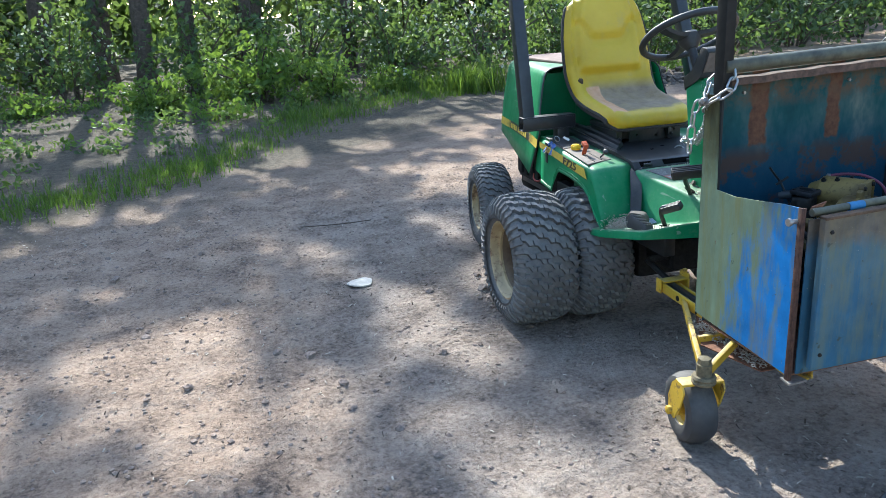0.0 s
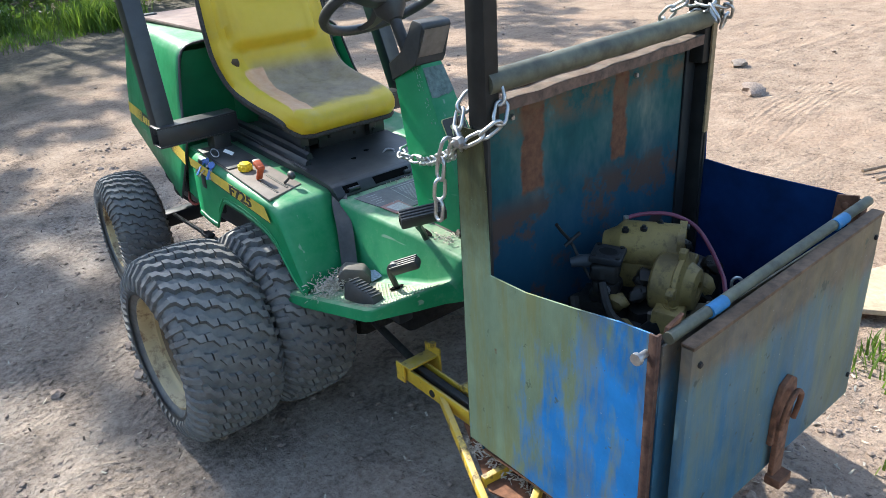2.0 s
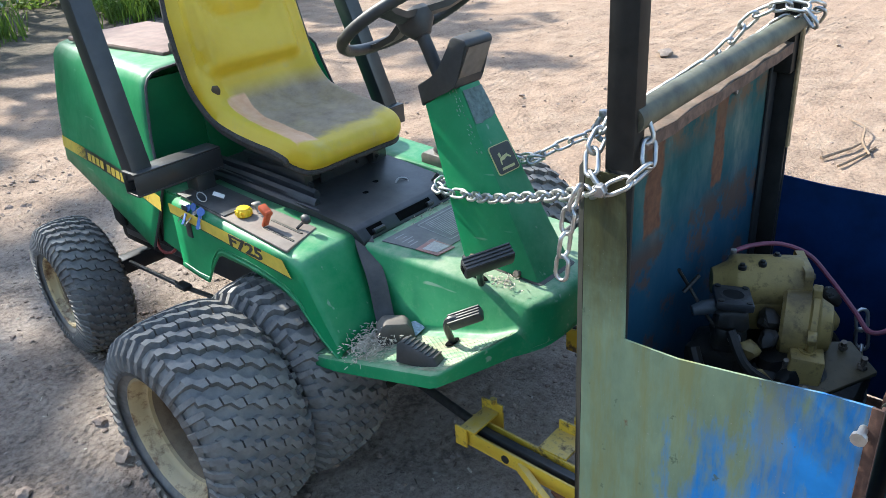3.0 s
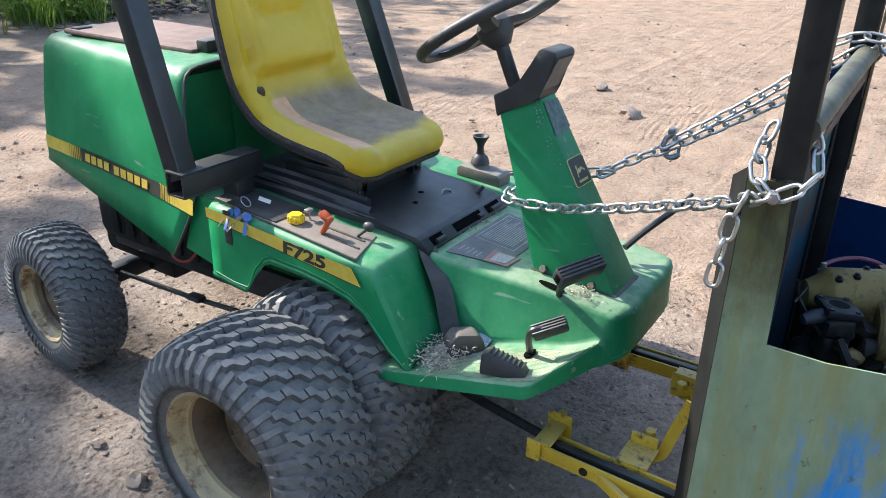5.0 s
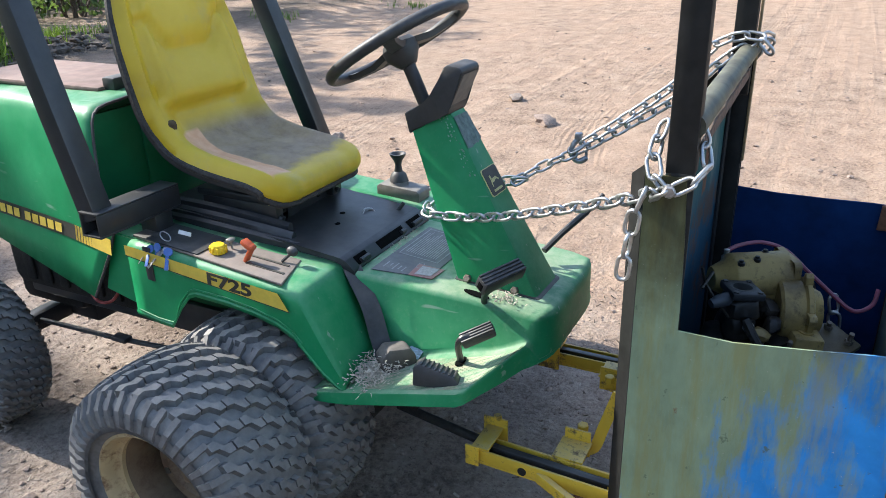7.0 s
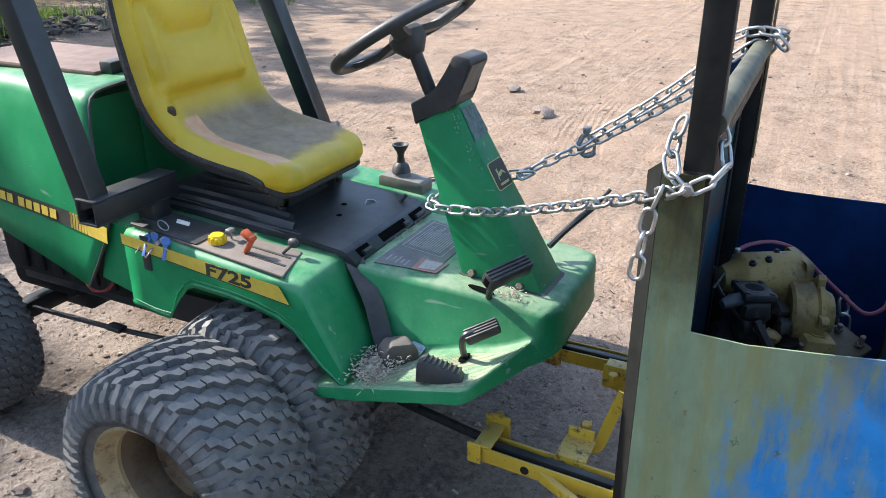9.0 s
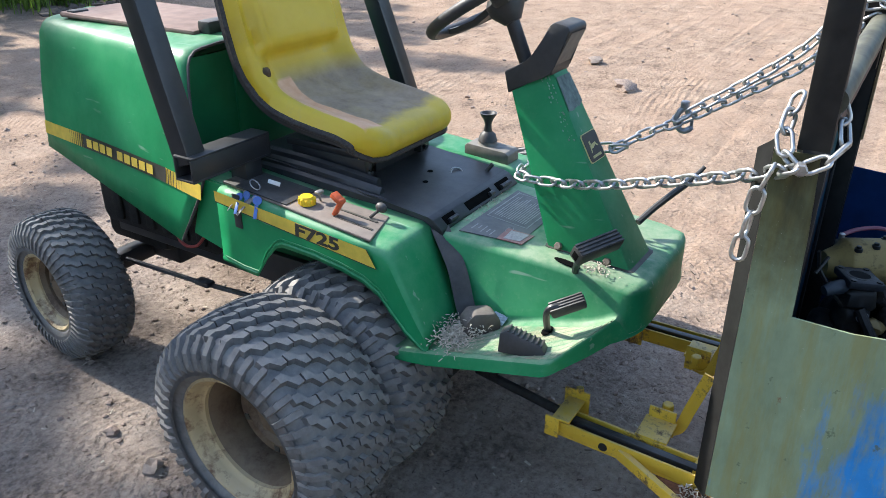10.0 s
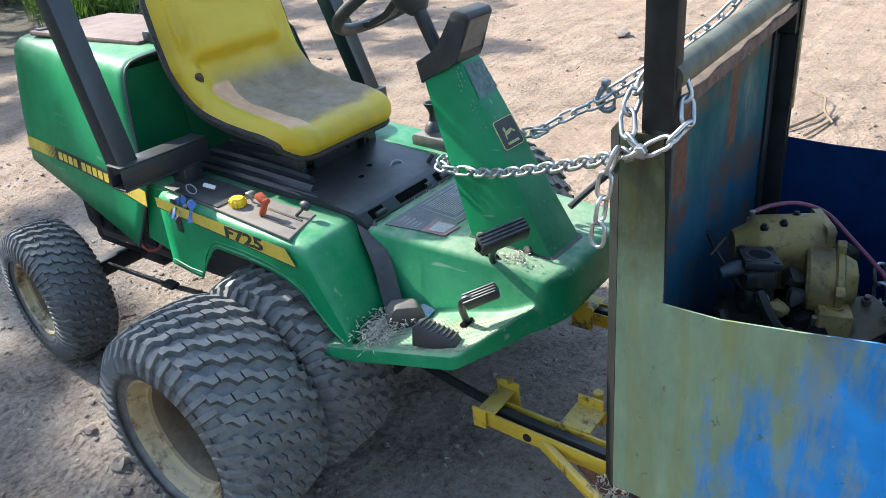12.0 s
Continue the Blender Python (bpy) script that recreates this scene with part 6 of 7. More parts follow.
for i, (x, y, z, r) in enumerate(((1.668, 1.872, 0.705, 0.022), (1.705, 1.85, 0.72, 0.020), (1.745, 1.86, 0.735, 0.024), (1.648, 1.84, 0.655, 0.026), (1.69, 1.80, 0.66, 0.022), (1.90, 1.80, 0.735, 0.020), (1.86, 1.79, 0.70, 0.024))):
    bm = B()
    bmesh.ops.create_icosphere(bm, subdivisions=2, radius=r, matrix=Matrix.Translation((x, y, z)))
    lumpy(bm, r * 0.5, 45, 1)
    part("caked_casting", bm, ENG_D if i % 3 else ENG_Y, engine)
for p, h_ in (((1.905, 1.865, 0.71), 0.06), ((1.735, 1.83, 0.66), 0.055), ((1.66, 1.80, 0.62), 0.03), ((1.89, 1.80, 0.70), 0.05)):
    bm = B()
    tube(bm, [p, (p[0], p[1], p[2] + h_)], 0.0065, 8)
    bolt(bm, (p[0], p[1], p[2] + h_ - 0.012), (0, 0, 1), 0.010, 0.008)
    part("stud", bm, GREASE, engine)
bm = B()
tube(bm, spline([(1.815, 1.972, 0.824), (1.85, 1.945, 0.832), (1.885, 1.90, 0.832), (1.905, 1.85, 0.812), (1.895, 1.80, 0.775), (1.85, 1.74, 0.745), (1.80, 1.70, 0.74), (1.81, 1.668, 0.755), (1.835, 1.66, 0.782)], 8), 0.0048, 8)
part("wire", bm, WIRE, engine, "maroon wire over the engine")
bm = B()
tube(bm, spline([(1.604, 1.99, 0.872), (1.622, 1.988, 0.848), (1.646, 1.985, 0.818), (1.650, 1.96, 0.78), (1.648, 1.93, 0.748)], 6), 0.0035, 6)
tube(bm, [(1.632, 1.990, 0.812), (1.664, 1.975, 0.838)], 0.004, 6)
part("cable", bm, ENG_D, engine, "black bent cable")
bm = B()
lathe(bm, [(0.010, 0), (0.010, 0.018), (0.006, 0.020), (0.006, 0.034), (0.0001, 0.035)], Matrix.Translation((1.812, 1.968, 0.798)) @ Matrix.Rotation(-math.pi / 2, 4, "Y"), 10, False)
part("terminal", bm, STEEL, engine)

# ---- yellow carrier frame with casters ----
carrier = thing("carrier_frame", (CX, 2.0, 0), "yellow steel carrier frame on caster wheels, bolted to the tractor", "carrier frame")


def channel(bm, a, b, w, h, t=0.006):
    """A channel open to the top from a to b."""
    a, b = Vector(a), Vector(b)
    d = (b - a).normalized()
    s = d.cross(Vector((0, 0, 1))).normalized()
    u = s.cross(d)
    m = Matrix((s, d, u)).transposed().to_4x4()
    m.translation = (a + b) / 2
    L = (b - a).length / 2
    block(bm, (-w / 2, -L, -h / 2), (w / 2, L, -h / 2 + t), 0.001, m)
    block(bm, (-w / 2, -L, -h / 2 + t), (-w / 2 + t, L, h / 2), 0.001, m)
    block(bm, (w / 2 - t, -L, -h / 2 + t), (w / 2, L, h / 2), 0.001, m)
    return bm


for lf in (False, True):
    fx = FX if lf else (lambda v: v)
    lbl = "yellow channel with flaking paint"
    bm = B()
    channel(bm, (fx(1.540), 2.475, 0.318), (fx(1.520), 1.66, 0.312), 0.062, 0.040)
    arm = part("channel", bm, FRAME_YELLOW, carrier, lbl)
    bm = B()
    square_tube(bm, (fx(1.541), 2.46, 0.330), (fx(1.525), 1.95, 0.325), 0.020, 0.002)
    part("slide_bar", bm, BLACK_STEEL, arm, "black slide bar in the channel")
    for y in (2.33, 2.05):
        bm = B()
        m_ = Matrix.Translation((fx(1.507 if y > 2.2 else 1.50), y, 0.314)) @ (Matrix.Rotation(math.pi, 4, "Z") if not lf else Matrix())
        lathe(bm, [(0.011, 0), (0.011, 0.0035), (0.0001, 0.0035)], m_, 12, False)
        part("bolt_hole", bm, GREASE, arm)
    bm = B()
    xs = sorted((fx(1.60), fx(1.50)))
    block(bm, (xs[0], 2.415, 0.345), (xs[1], 2.460, 0.352), 0.002)
    xs = sorted((fx(1.597), fx(1.603)))
    block(bm, (xs[0], 2.405, 0.300), (xs[1], 2.470, 0.375), 0.002)
    xs = sorted((fx(1.498), fx(1.504)))
    block(bm, (xs[0], 2.440, 0.295), (xs[1], 2.476, 0.352), 0.002)
    bolt(bm, (fx(1.595), 2.43, 0.375), (0, 0, 1), 0.010, 0.012)
    part("clamp", bm, FRAME_YELLOW, carrier, "yellow clamp plate")
    bm = B()
    xs = sorted((fx(1.560), fx(1.645)))
    block(bm, (xs[0], 2.20, 0.336), (xs[1], 2.275, 0.343), 0.002)
    xs = sorted((fx(1.64), fx(1.646)))
    block(bm, (xs[0], 2.205, 0.30), (xs[1], 2.270, 0.372), 0.002)
    bolt(bm, (fx(1.675), 2.235, 0.35), (0, 0, 1), 0.014, 0.016)
    part("latch_plate", bm, FRAME_YELLOW, carrier)
    bm = B()
    bar = spline([(fx(1.645), 2.235, 0.300), (fx(1.660), 2.200, 0.318), (fx(1.662), 2.180, 0.385), (fx(1.660), 2.150, 0.490)], 6)
    loft(bm, [[p + Vector((-0.003, -0.013, -0.004)), p + Vector((0.003, -0.013, -0.004)), p + Vector((0.003, 0.013, 0.004)), p + Vector((-0.003, 0.013, 0.004))] for p in bar])
    part("bent_bar", bm, FRAME_YELLOW, carrier, "bent flat yellow bar")
    # braces out to the caster
    for a, b in (((1.508, 2.29, 0.312), (1.292, 1.845, 0.292)), ((1.440, 1.882, 0.338), (1.300, 1.820, 0.288)), ((1.500, 1.992, 0.305), (1.385, 2.006, 0.302))):
        bm = B()
        a, b = Vector((fx(a[0]), *a[1:])), Vector((fx(b[0]), *b[1:]))
        d = (b - a).normalized()
        s_ = d.cross(Vector((0, 0, 1))).normalized()
        m_ = Matrix((s_, d, s_.cross(d))).transposed().to_4x4()
        m_.translation = (a + b) / 2
        L = (b - a).length / 2
        block(bm, (-0.008, -L, -0.014), (0.008, L, 0.014), 0.002, m_)
        part("brace", bm, FRAME_YELLOW, carrier, "flat yellow brace")
    # caster
    cx, cy = fx(1.290), 1.825
    bm = B()
    lathe(bm, [(0.024, 0.246), (0.024, 0.315), (0.0001, 0.315)], Matrix.Translation((cx, cy, 0)) @ Matrix.Rotation(-math.pi / 2, 4, "Y"), 18, False)
    lathe(bm, [(0.036, 0.248), (0.039, 0.256), (0.035, 0.262), (0.039, 0.268), (0.034, 0.276)], Matrix.Translation((cx, cy, 0)) @ Matrix.Rotation(-math.pi / 2, 4, "Y"), 18, False)
    bolt(bm, (cx, cy, 0.313), (0, 0, 1), 0.021, 0.020)
    sock = part("caster_stem", bm, plain("muddy_steel", (0.16, 0.13, 0.075), 0.8, grain=60, vary=0.5, bump=0.4), carrier, "muddy steel caster stem with collar")
    ang = -8 if not lf else -30
    cm = Matrix.Translation((cx, cy, 0)) @ Matrix.Rotation(radians(ang), 4, "Z")
    bm = B()
    w = 0.064
    arch = [(0.062, 0.112), (0.066, 0.165), (0.040, 0.222), (0.012, 0.246), (-0.032, 0.246), (-0.046, 0.222), (-0.024, 0.165), (0.022, 0.098)]
    for sgn in (-1, 1):
        loft(bm, [[cm @ Vector((sgn * w, yy + 0.035, zz)) for yy, zz in arch], [cm @ Vector((sgn * (w + 0.006), yy + 0.035, zz)) for yy, zz in arch]])
    block(bm, (-w - 0.006, -0.002, 0.238), (w + 0.006, 0.052, 0.248), 0.004, cm)
    for sgn in (-1, 1):
        bolt(bm, cm @ Vector((sgn * (w + 0.004), 0.080, 0.118)), cm.to_3x3() @ Vector((sgn, 0, 0)), 0.015, 0.014)
    part("caster_fork", bm, FRAME_YELLOW, carrier, "yellow caster fork")
    bm = B()
    wm = cm @ Matrix.Translation((0, 0.080, 0.119))
    lathe(bm, [(0.056, -0.044), (0.085, -0.052), (0.106, -0.044), (0.117, -0.022), (0.119, 0.0), (0.117, 0.022), (0.106, 0.044), (0.085, 0.052), (0.056, 0.044)], wm, 44)
    cw = part("caster_wheel", bm, CASTER_RUBBER, carrier, "smooth black rubber caster tyre")
    bm = B()
    lathe(bm, [(0.0001, -0.050), (0.022, -0.050), (0.024, -0.030), (0.048, -0.026), (0.059, -0.042), (0.059, 0.042), (0.048, 0.026), (0.024, 0.030), (0.022, 0.050), (0.0001, 0.050)], wm, 30, False)
    part("caster_rim", bm, FRAME_YELLOW, cw, "yellow caster rim")
for y0, y1 in ((2.08, 2.13), (1.82, 1.86)):
    bm = B()
    block(bm, (1.52, y0, 0.296), (FX(1.52), y1, 0.334), 0.004)
    part("cross_member", bm, FRAME_YELLOW, carrier)
# tray of rusty sheet with litter on it
bm = B()
prism(bm, [(1.44, 1.75), (1.53, 1.75), (1.53, 2.20), (1.50, 2.20), (1.38, 1.98)], "z", 0.292, 0.296)
part("tray", bm, RUST, carrier, "rusty sheet covered with dry litter")


# ---- chains ----
def link_mesh(length, width, r):
    bm = B()
    pts = []
    for k in range(7):
        a = -math.pi / 2 + math.pi * k / 6
        pts.append((length / 2 - width / 2 + width / 2 * math.cos(a), width / 2 * math.sin(a), 0))
    for k in range(7):
        a = math.pi / 2 + math.pi * k / 6
        pts.append((-length / 2 + width / 2 + width / 2 * math.cos(a), width / 2 * math.sin(a), 0))
    tube(bm, pts, r, 7, True)
    return mesh_of("link", bm, CHROME, 60)


LINK = link_mesh(0.046, 0.0235, 0.0038)

def chain(name, pts, link, pitch, label, roll=35, sub=8):
    pts = spline(pts, sub)
    ob = thing(name, tuple(pts[0]), label, "chain", "chains between box and tractor")
    seg = [(b - a).length for a, b in zip(pts, pts[1:])]
    total = sum(seg)
    n = max(2, int(total / pitch))
    for i in range(n + 1):
        d = total * i / n
        k = 0
        while k < len(seg) - 1 and d > seg[k]:
            d -= seg[k]
            k += 1
        a, b = pts[k], pts[k + 1]
        p = a + (b - a) * min(1.0, d / max(seg[k], 1e-9))
        m = (b - a).to_track_quat("X", "Z").to_matrix().to_4x4()
        m = Matrix.Translation(p) @ m @ Matrix.Rotation(radians(roll + 90 * (i % 2)), 4, "X")
        lk = new("link", link)
        lk.parent = ob
        lk.matrix_parent_inverse = Matrix.Translation(ob.location).inverted()
        lk.matrix_basis = m
    return ob


chain("chain", [(1.893, 2.50, 0.905), (1.898, 2.650, 0.866), (1.81, 2.695, 0.852), (1.724, 2.680, 0.846), (1.714, 2.58, 0.852), (1.648, 2.46, 0.893), (1.565, 2.30, 0.960), (1.482, 2.16, 1.025), (1.425, 2.085, 1.066), (1.388, 2.045, 1.092)],
      LINK, 0.0352, "galvanised chain looped round the steering column")
chain("chain", [(1.893, 2.50, 0.905), (1.94, 2.45, 0.935), (2.0, 2.385, 0.962), (2.04, 2.27, 1.03), (2.085, 2.14, 1.115), (2.11, 2.07, 1.19), (2.12, 1.985, 1.250), (2.15, 1.968, 1.240), (2.178, 1.99, 1.205)],
      LINK, 0.0352, "galvanised chain to the far post")
chain("chain", [(2.0, 2.385, 0.975), (2.045, 2.27, 1.055), (2.09, 2.15, 1.15), (2.105, 2.08, 1.235), (2.10, 2.0, 1.258), (2.095, 1.968, 1.235)], LINK, 0.0352, "second strand of galvanised chain to the far post")
chain("chain_wrap", [(1.466, 2.066, 1.178), (1.424, 2.068, 1.142), (1.404, 2.056, 1.112), (1.396, 2.034, 1.094), (1.404, 2.004, 1.106), (1.426, 1.982, 1.124), (1.446, 1.985, 1.150), (1.450, 1.998, 1.180)],
      LINK, 0.0345, "galvanised chain wrapped round the box post")
chain("chain_tail", [(1.384, 2.075, 1.075), (1.380, 2.085, 1.04), (1.379, 2.092, 0.985), (1.378, 2.096, 0.945)], LINK, 0.036, "loose hanging end of galvanised chain", 20)
chain("chain_tail", [(1.905, 1.735, 0.700), (1.902, 1.728, 0.66), (1.905, 1.722, 0.60), (1.89, 1.712, 0.54)], LINK, 0.036, "short length of galvanised chain hanging beside the engine", 20)
bm = B()
bolt(bm, (1.384, 2.030, 1.098), (-1, -0.2, 0), 0.011, 0.012)
solo("chain_bolt", bm, STEEL, "hexagon bolt joining the chain on the post", "bolt")
bm = B()
tube(bm, spline([(2.010, 2.378, 1.000), (2.004, 2.392, 0.985), (2.000, 2.398, 0.958), (2.002, 2.382, 0.938), (2.006, 2.362, 0.945), (2.008, 2.360, 0.965)], 6), [0.007] * 20 + [0.008] * 6 + [0.004] * 5, 10)
block(bm, (2.000, 2.372, 0.992), (2.018, 2.392, 1.012), 0.004)
solo("chain_hook", bm, plain("grey_hook_steel", (0.28, 0.30, 0.33), 0.4, 0.8), "grey steel grab hook in the chain", "hook")

# ---- loose things on the ground ----
def lump_mesh(name, r, seed, material, flat=0.65, sub=2):
    bm = B()
    bmesh.ops.create_icosphere(bm, subdivisions=sub, radius=r)
    for v in bm.verts:
        v.co *= 1 + 0.55 * noise.noise(v.co / r * 1.1 + Vector((seed * 7.3, seed, 0))) + 0.35 * noise.noise(v.co / r * 2.6 + Vector((seed, 3, 1)))
        v.co.z *= flat
    return mesh_of(name, bm, material, 30)


bm = B()
ring = []
for k in range(36):
    a = 2 * math.pi * k / 36
    ring.append((a, 1 + 0.05 * math.sin(3 * a + 1) + 0.03 * math.sin(7 * a)))
loft(bm, [[(0.500 + 0.068 * s * q * math.cos(a), 3.83 + 0.060 * s * q * math.sin(a), z + 0.006 * math.sin(a * 2)) for a, q in ring] for s, z in ((1, 0.012), (1.0, 0.020), (0.8, 0.018), (0.3, 0.019))])
solo("flat_plate", bm, PAPER, "dirty white round flat plate lying on dirt", "plate")
for i, (x, y, r, mt, what) in enumerate(((5.86, 3.84, 0.090, CLOD, "grey-brown rough stone"), (1.09, 3.47, 0.030, STONE, "small round grey stone"), (0.83, 3.58, 0.022, CLOD, "brown dirt clod"), (1.135, 3.715, 0.022, CLOD, "brown dirt clod"),
                                        (0.80, 4.54, 0.019, CLOD, "brown dirt clod"), (0.254, 2.70, 0.019, CLOD, "brown dirt clod"), (0.26, 2.52, 0.019, CLOD, "brown dirt clod"), (0.70, 2.84, 0.019, CLOD, "brown dirt clod"),
                                        (6.6, 4.4, 0.07, STONE, "pale rough stone"), (4.9, 5.2, 0.05, STONE, "pale rough stone"), (0.02, 3.1, 0.019, CLOD, "brown dirt clod"), (-0.35, 2.9, 0.019, CLOD, "brown dirt clod"))):
    ob = tagged(new("stone" if mt is STONE or r > 0.05 else "dirt_clod", lump_mesh("stone", r, i + 1, mt)), what + " lying on dirt", "stone" if mt is STONE or r > 0.05 else "clod")
    ob.location = (x, y, ground_height(x, y) + r * 0.3)
    ob.rotation_euler = (0, 0, i * 1.3)


def scatter(name, n, area, r0, r1, material, label, category, seed, keep=None, flat=0.6):
    """Many small lumps on the ground in one mesh."""
    rng = random.Random(seed)
    base = [lump_mesh("lump", 1.0, s + 20 + seed, material, flat, 1) for s in range(4)]
    data = []
    for b in base:
        data.append((np.array([v.co[:] for v in b.vertices]), [tuple(p.vertices) for p in b.polygons]))
    verts, faces, count = [], [], 0
    for _ in range(n):
        x, y = rng.uniform(area[0], area[1]), rng.uniform(area[2], area[3])
        if keep and not keep(x, y, rng):
            continue
        r = r0 + (r1 - r0) * rng.random() ** 4
        v, f = data[rng.randrange(4)]
        a = rng.uniform(0, 6.283)
        c, s = math.cos(a), math.sin(a)
        q = v * r
        w = np.stack((q[:, 0] * c - q[:, 1] * s + x, q[:, 0] * s + q[:, 1] * c + y, q[:, 2] + ground_height(x, y) + r * 0.15), 1)
        verts.append(w)
        faces += [tuple(k + count for k in t) for t in f]
        count += len(v)
    for b in base:
        bpy.data.meshes.remove(b)
    me_ = bpy.data.meshes.new(name)
    me_.from_pydata(np.concatenate(verts).tolist(), [], faces)
    me_.materials.append(material)
    return tagged(new(name, me_), label, category, kind="stuff")


scatter("pebbles", 1800, (-1.8, 3.2, 0.5, 5.5), 0.003, 0.011, STONE, "small pale pebbles strewn on dirt", "pebbles", 1)
scatter("dirt_crumbs", 15000, (-2.2, 3.0, 0.3, 6.8), 0.002, 0.013, CLOD, "dark crumbs of dirt strewn on the ground", "dirt crumbs", 2)
scatter("gravel", 700, (1.5, 3.0, 0.8, 1.75), 0.003, 0.010, CLOD, "grey gravel in front of the box", "gravel", 6)
scatter("dirt_clods", 420, (-2.2, 3.2, 0.5, 7.0), 0.007, 0.030, CLOD, "brown clods of dirt strewn on the ground", "clods", 9)
scatter("soil_heap", 420, (5.5, 8.3, 10.75, 11.7), 0.02, 0.11, plain("dark_soil", (0.10, 0.078, 0.062), 0.95, grain=40, vary=0.4, bump=0.6), "heap of dark thrown-up clods along the bank", "soil heap", 10)
scatter("far_pebbles", 1100, (2.5, 12, 0.5, 9), 0.005, 0.024, CLOD, "scattered dirt crumbs on the sandy clearing", "dirt crumbs", 3)

# chips and litter lying on tractor and carrier
def litter(name, n, place, size, label, seed, material=CHIPS):
    rng = random.Random(seed)
    bm = B()
    for _ in range(n):
        p = Vector(place(rng))
        m = Matrix.Translation(p) @ Euler((rng.uniform(-0.7, 0.7), rng.uniform(-0.7, 0.7), rng.uniform(0, 6.3))).to_matrix().to_4x4()
        a, b = size * rng.uniform(0.5, 1.3), size * rng.uniform(0.12, 0.35)
        vs = [bm.verts.new(m @ Vector(q)) for q in ((-a, -b, 0), (a, -b * 0.5, 0.001), (a * 0.8, b, 0), (-a * 0.7, b, 0.0012), (0, 0, 0.0025))]
        for i in range(4):
            bm.faces.new((vs[i], vs[(i + 1) % 4], vs[4]))
    return solo(name, bm, material, label, "litter", kind="stuff")


litter("dry_litter", 1100, lambda r: (1.475 + r.gauss(0, 0.034), 2.70 + r.gauss(0, 0.030), 0.503 + abs(r.gauss(0, 0.018))), 0.006, "pale dry wood chips heaped in the footwell corner", 4)
litter("dry_litter", 60, lambda r: (1.683 + r.gauss(0, 0.013), 2.45 + r.gauss(0, 0.020), 0.670 + abs(r.gauss(0, 0.003))), 0.006, "dry chips beside the steering column", 5)
litter("dry_litter", 60, lambda r: (1.82 + r.gauss(0, 0.06), 2.815 + r.gauss(0, 0.008), 0.709 + abs(r.gauss(0, 0.002))), 0.005, "dry chips along the floor lid", 6)
litter("dry_litter", 700, lambda r: (r.uniform(1.43, 1.53), r.uniform(1.76, 2.14), 0.298 + abs(r.gauss(0, 0.008))), 0.008, "grey chips and litter on the carrier tray", 7)

def on_dirt(x0, x1, y0, y1):
    def f(r):
        x, y = r.uniform(x0, x1), r.uniform(y0, y1)
        return x, y, ground_height(x, y) + 0.004
    return f


litter("ground_litter", 900, on_dirt(-1.6, 3.2, 0.8, 6.0), 0.011, "pale dry bits of wood and straw on the dirt", 12)
litter("ground_litter", 1100, on_dirt(-1.6, 3.2, 0.8, 6.0), 0.012, "dark bits of bark on the dirt", 13, BARK)
litter("ground_litter", 300, on_dirt(3.2, 9.0, 1.0, 8.5), 0.016, "dry bits of bark on the clearing", 14, BARK)
litter("ground_litter", 170, on_dirt(1.4, 3.0, 0.9, 1.8), 0.011, "pale straw and chips in front of the box", 15)

# twig
TWIG = plain("dry_tan_twig", (0.24, 0.165, 0.105), 0.85, grain=60, vary=0.4, bump=0.3)
bm = B()
tube(bm, [(4.70, 2.56, 0.015), (4.92, 2.47, 0.02), (5.06, 2.44, 0.02)], [0.010, 0.008, 0.005], 6)
tube(bm, [(4.62, 2.45, 0.014), (4.86, 2.39, 0.016), (5.02, 2.37, 0.014)], [0.008, 0.008, 0.005], 6)
tube(bm, spline([(4.86, 2.36, 0.02), (5.03, 2.44, 0.03), (5.24, 2.49, 0.05), (5.42, 2.62, 0.03)], 6), [0.007] * 12 + [0.004] * 7, 6)
solo("twig", bm, TWIG, "dry forked twig lying on sand", "twig")
bm = B()
tube(bm, spline([(0.30, 5.1, 0.02), (0.55, 5.02, 0.03), (0.78, 5.06, 0.02)], 6), 0.004, 6)
solo("twig", bm, BARK, "thin dry twig lying on dirt", "twig")
# board
bm = B()
prism(bm, [(3.12, 1.99), (3.28, 2.10), (3.98, 1.86), (3.90, 1.42), (3.42, 1.52)], "z", 0.030, 0.052, 0.004)
block(bm, (3.30, 1.60, 0.0), (3.80, 1.80, 0.031), 0.003)
solo("board", bm, BOARD, "weathered pale board lying on dirt", "board")
# black bin
bm = B()
m = pose(1.647, 1.146, 0.0, 0, 0, 23.6)
for s0, s1, z0, z1 in ((0.22, 0.25, 0.0, 0.145),):
    outer = [[m @ Vector((a * s, b * s * 0.75, z)) for a, b in ((-1, -1), (1, -1), (1, 1), (-1, 1))] for s, z in ((s0, z0), (s1, z1), (s1 + 0.016, z1), (s1 + 0.016, z1 + 0.012), (s1 - 0.006, z1 + 0.012), (s0 - 0.006, z0 + 0.01))]
    loft(bm, outer)
pb = thing("plastic_bin", (1.647, 1.146, 0), "empty black plastic bin standing on dirt", "bin")
part("tub", bm, BIN, pb)
bm = B()
tube(bm, [m @ Vector((a * 0.262, b * 0.197, 0.151)) for a, b in ((-1, -1), (1, -1), (1, 1), (-1, 1))], 0.008, 8, True)
part("rolled_rim", bm, BIN, pb)

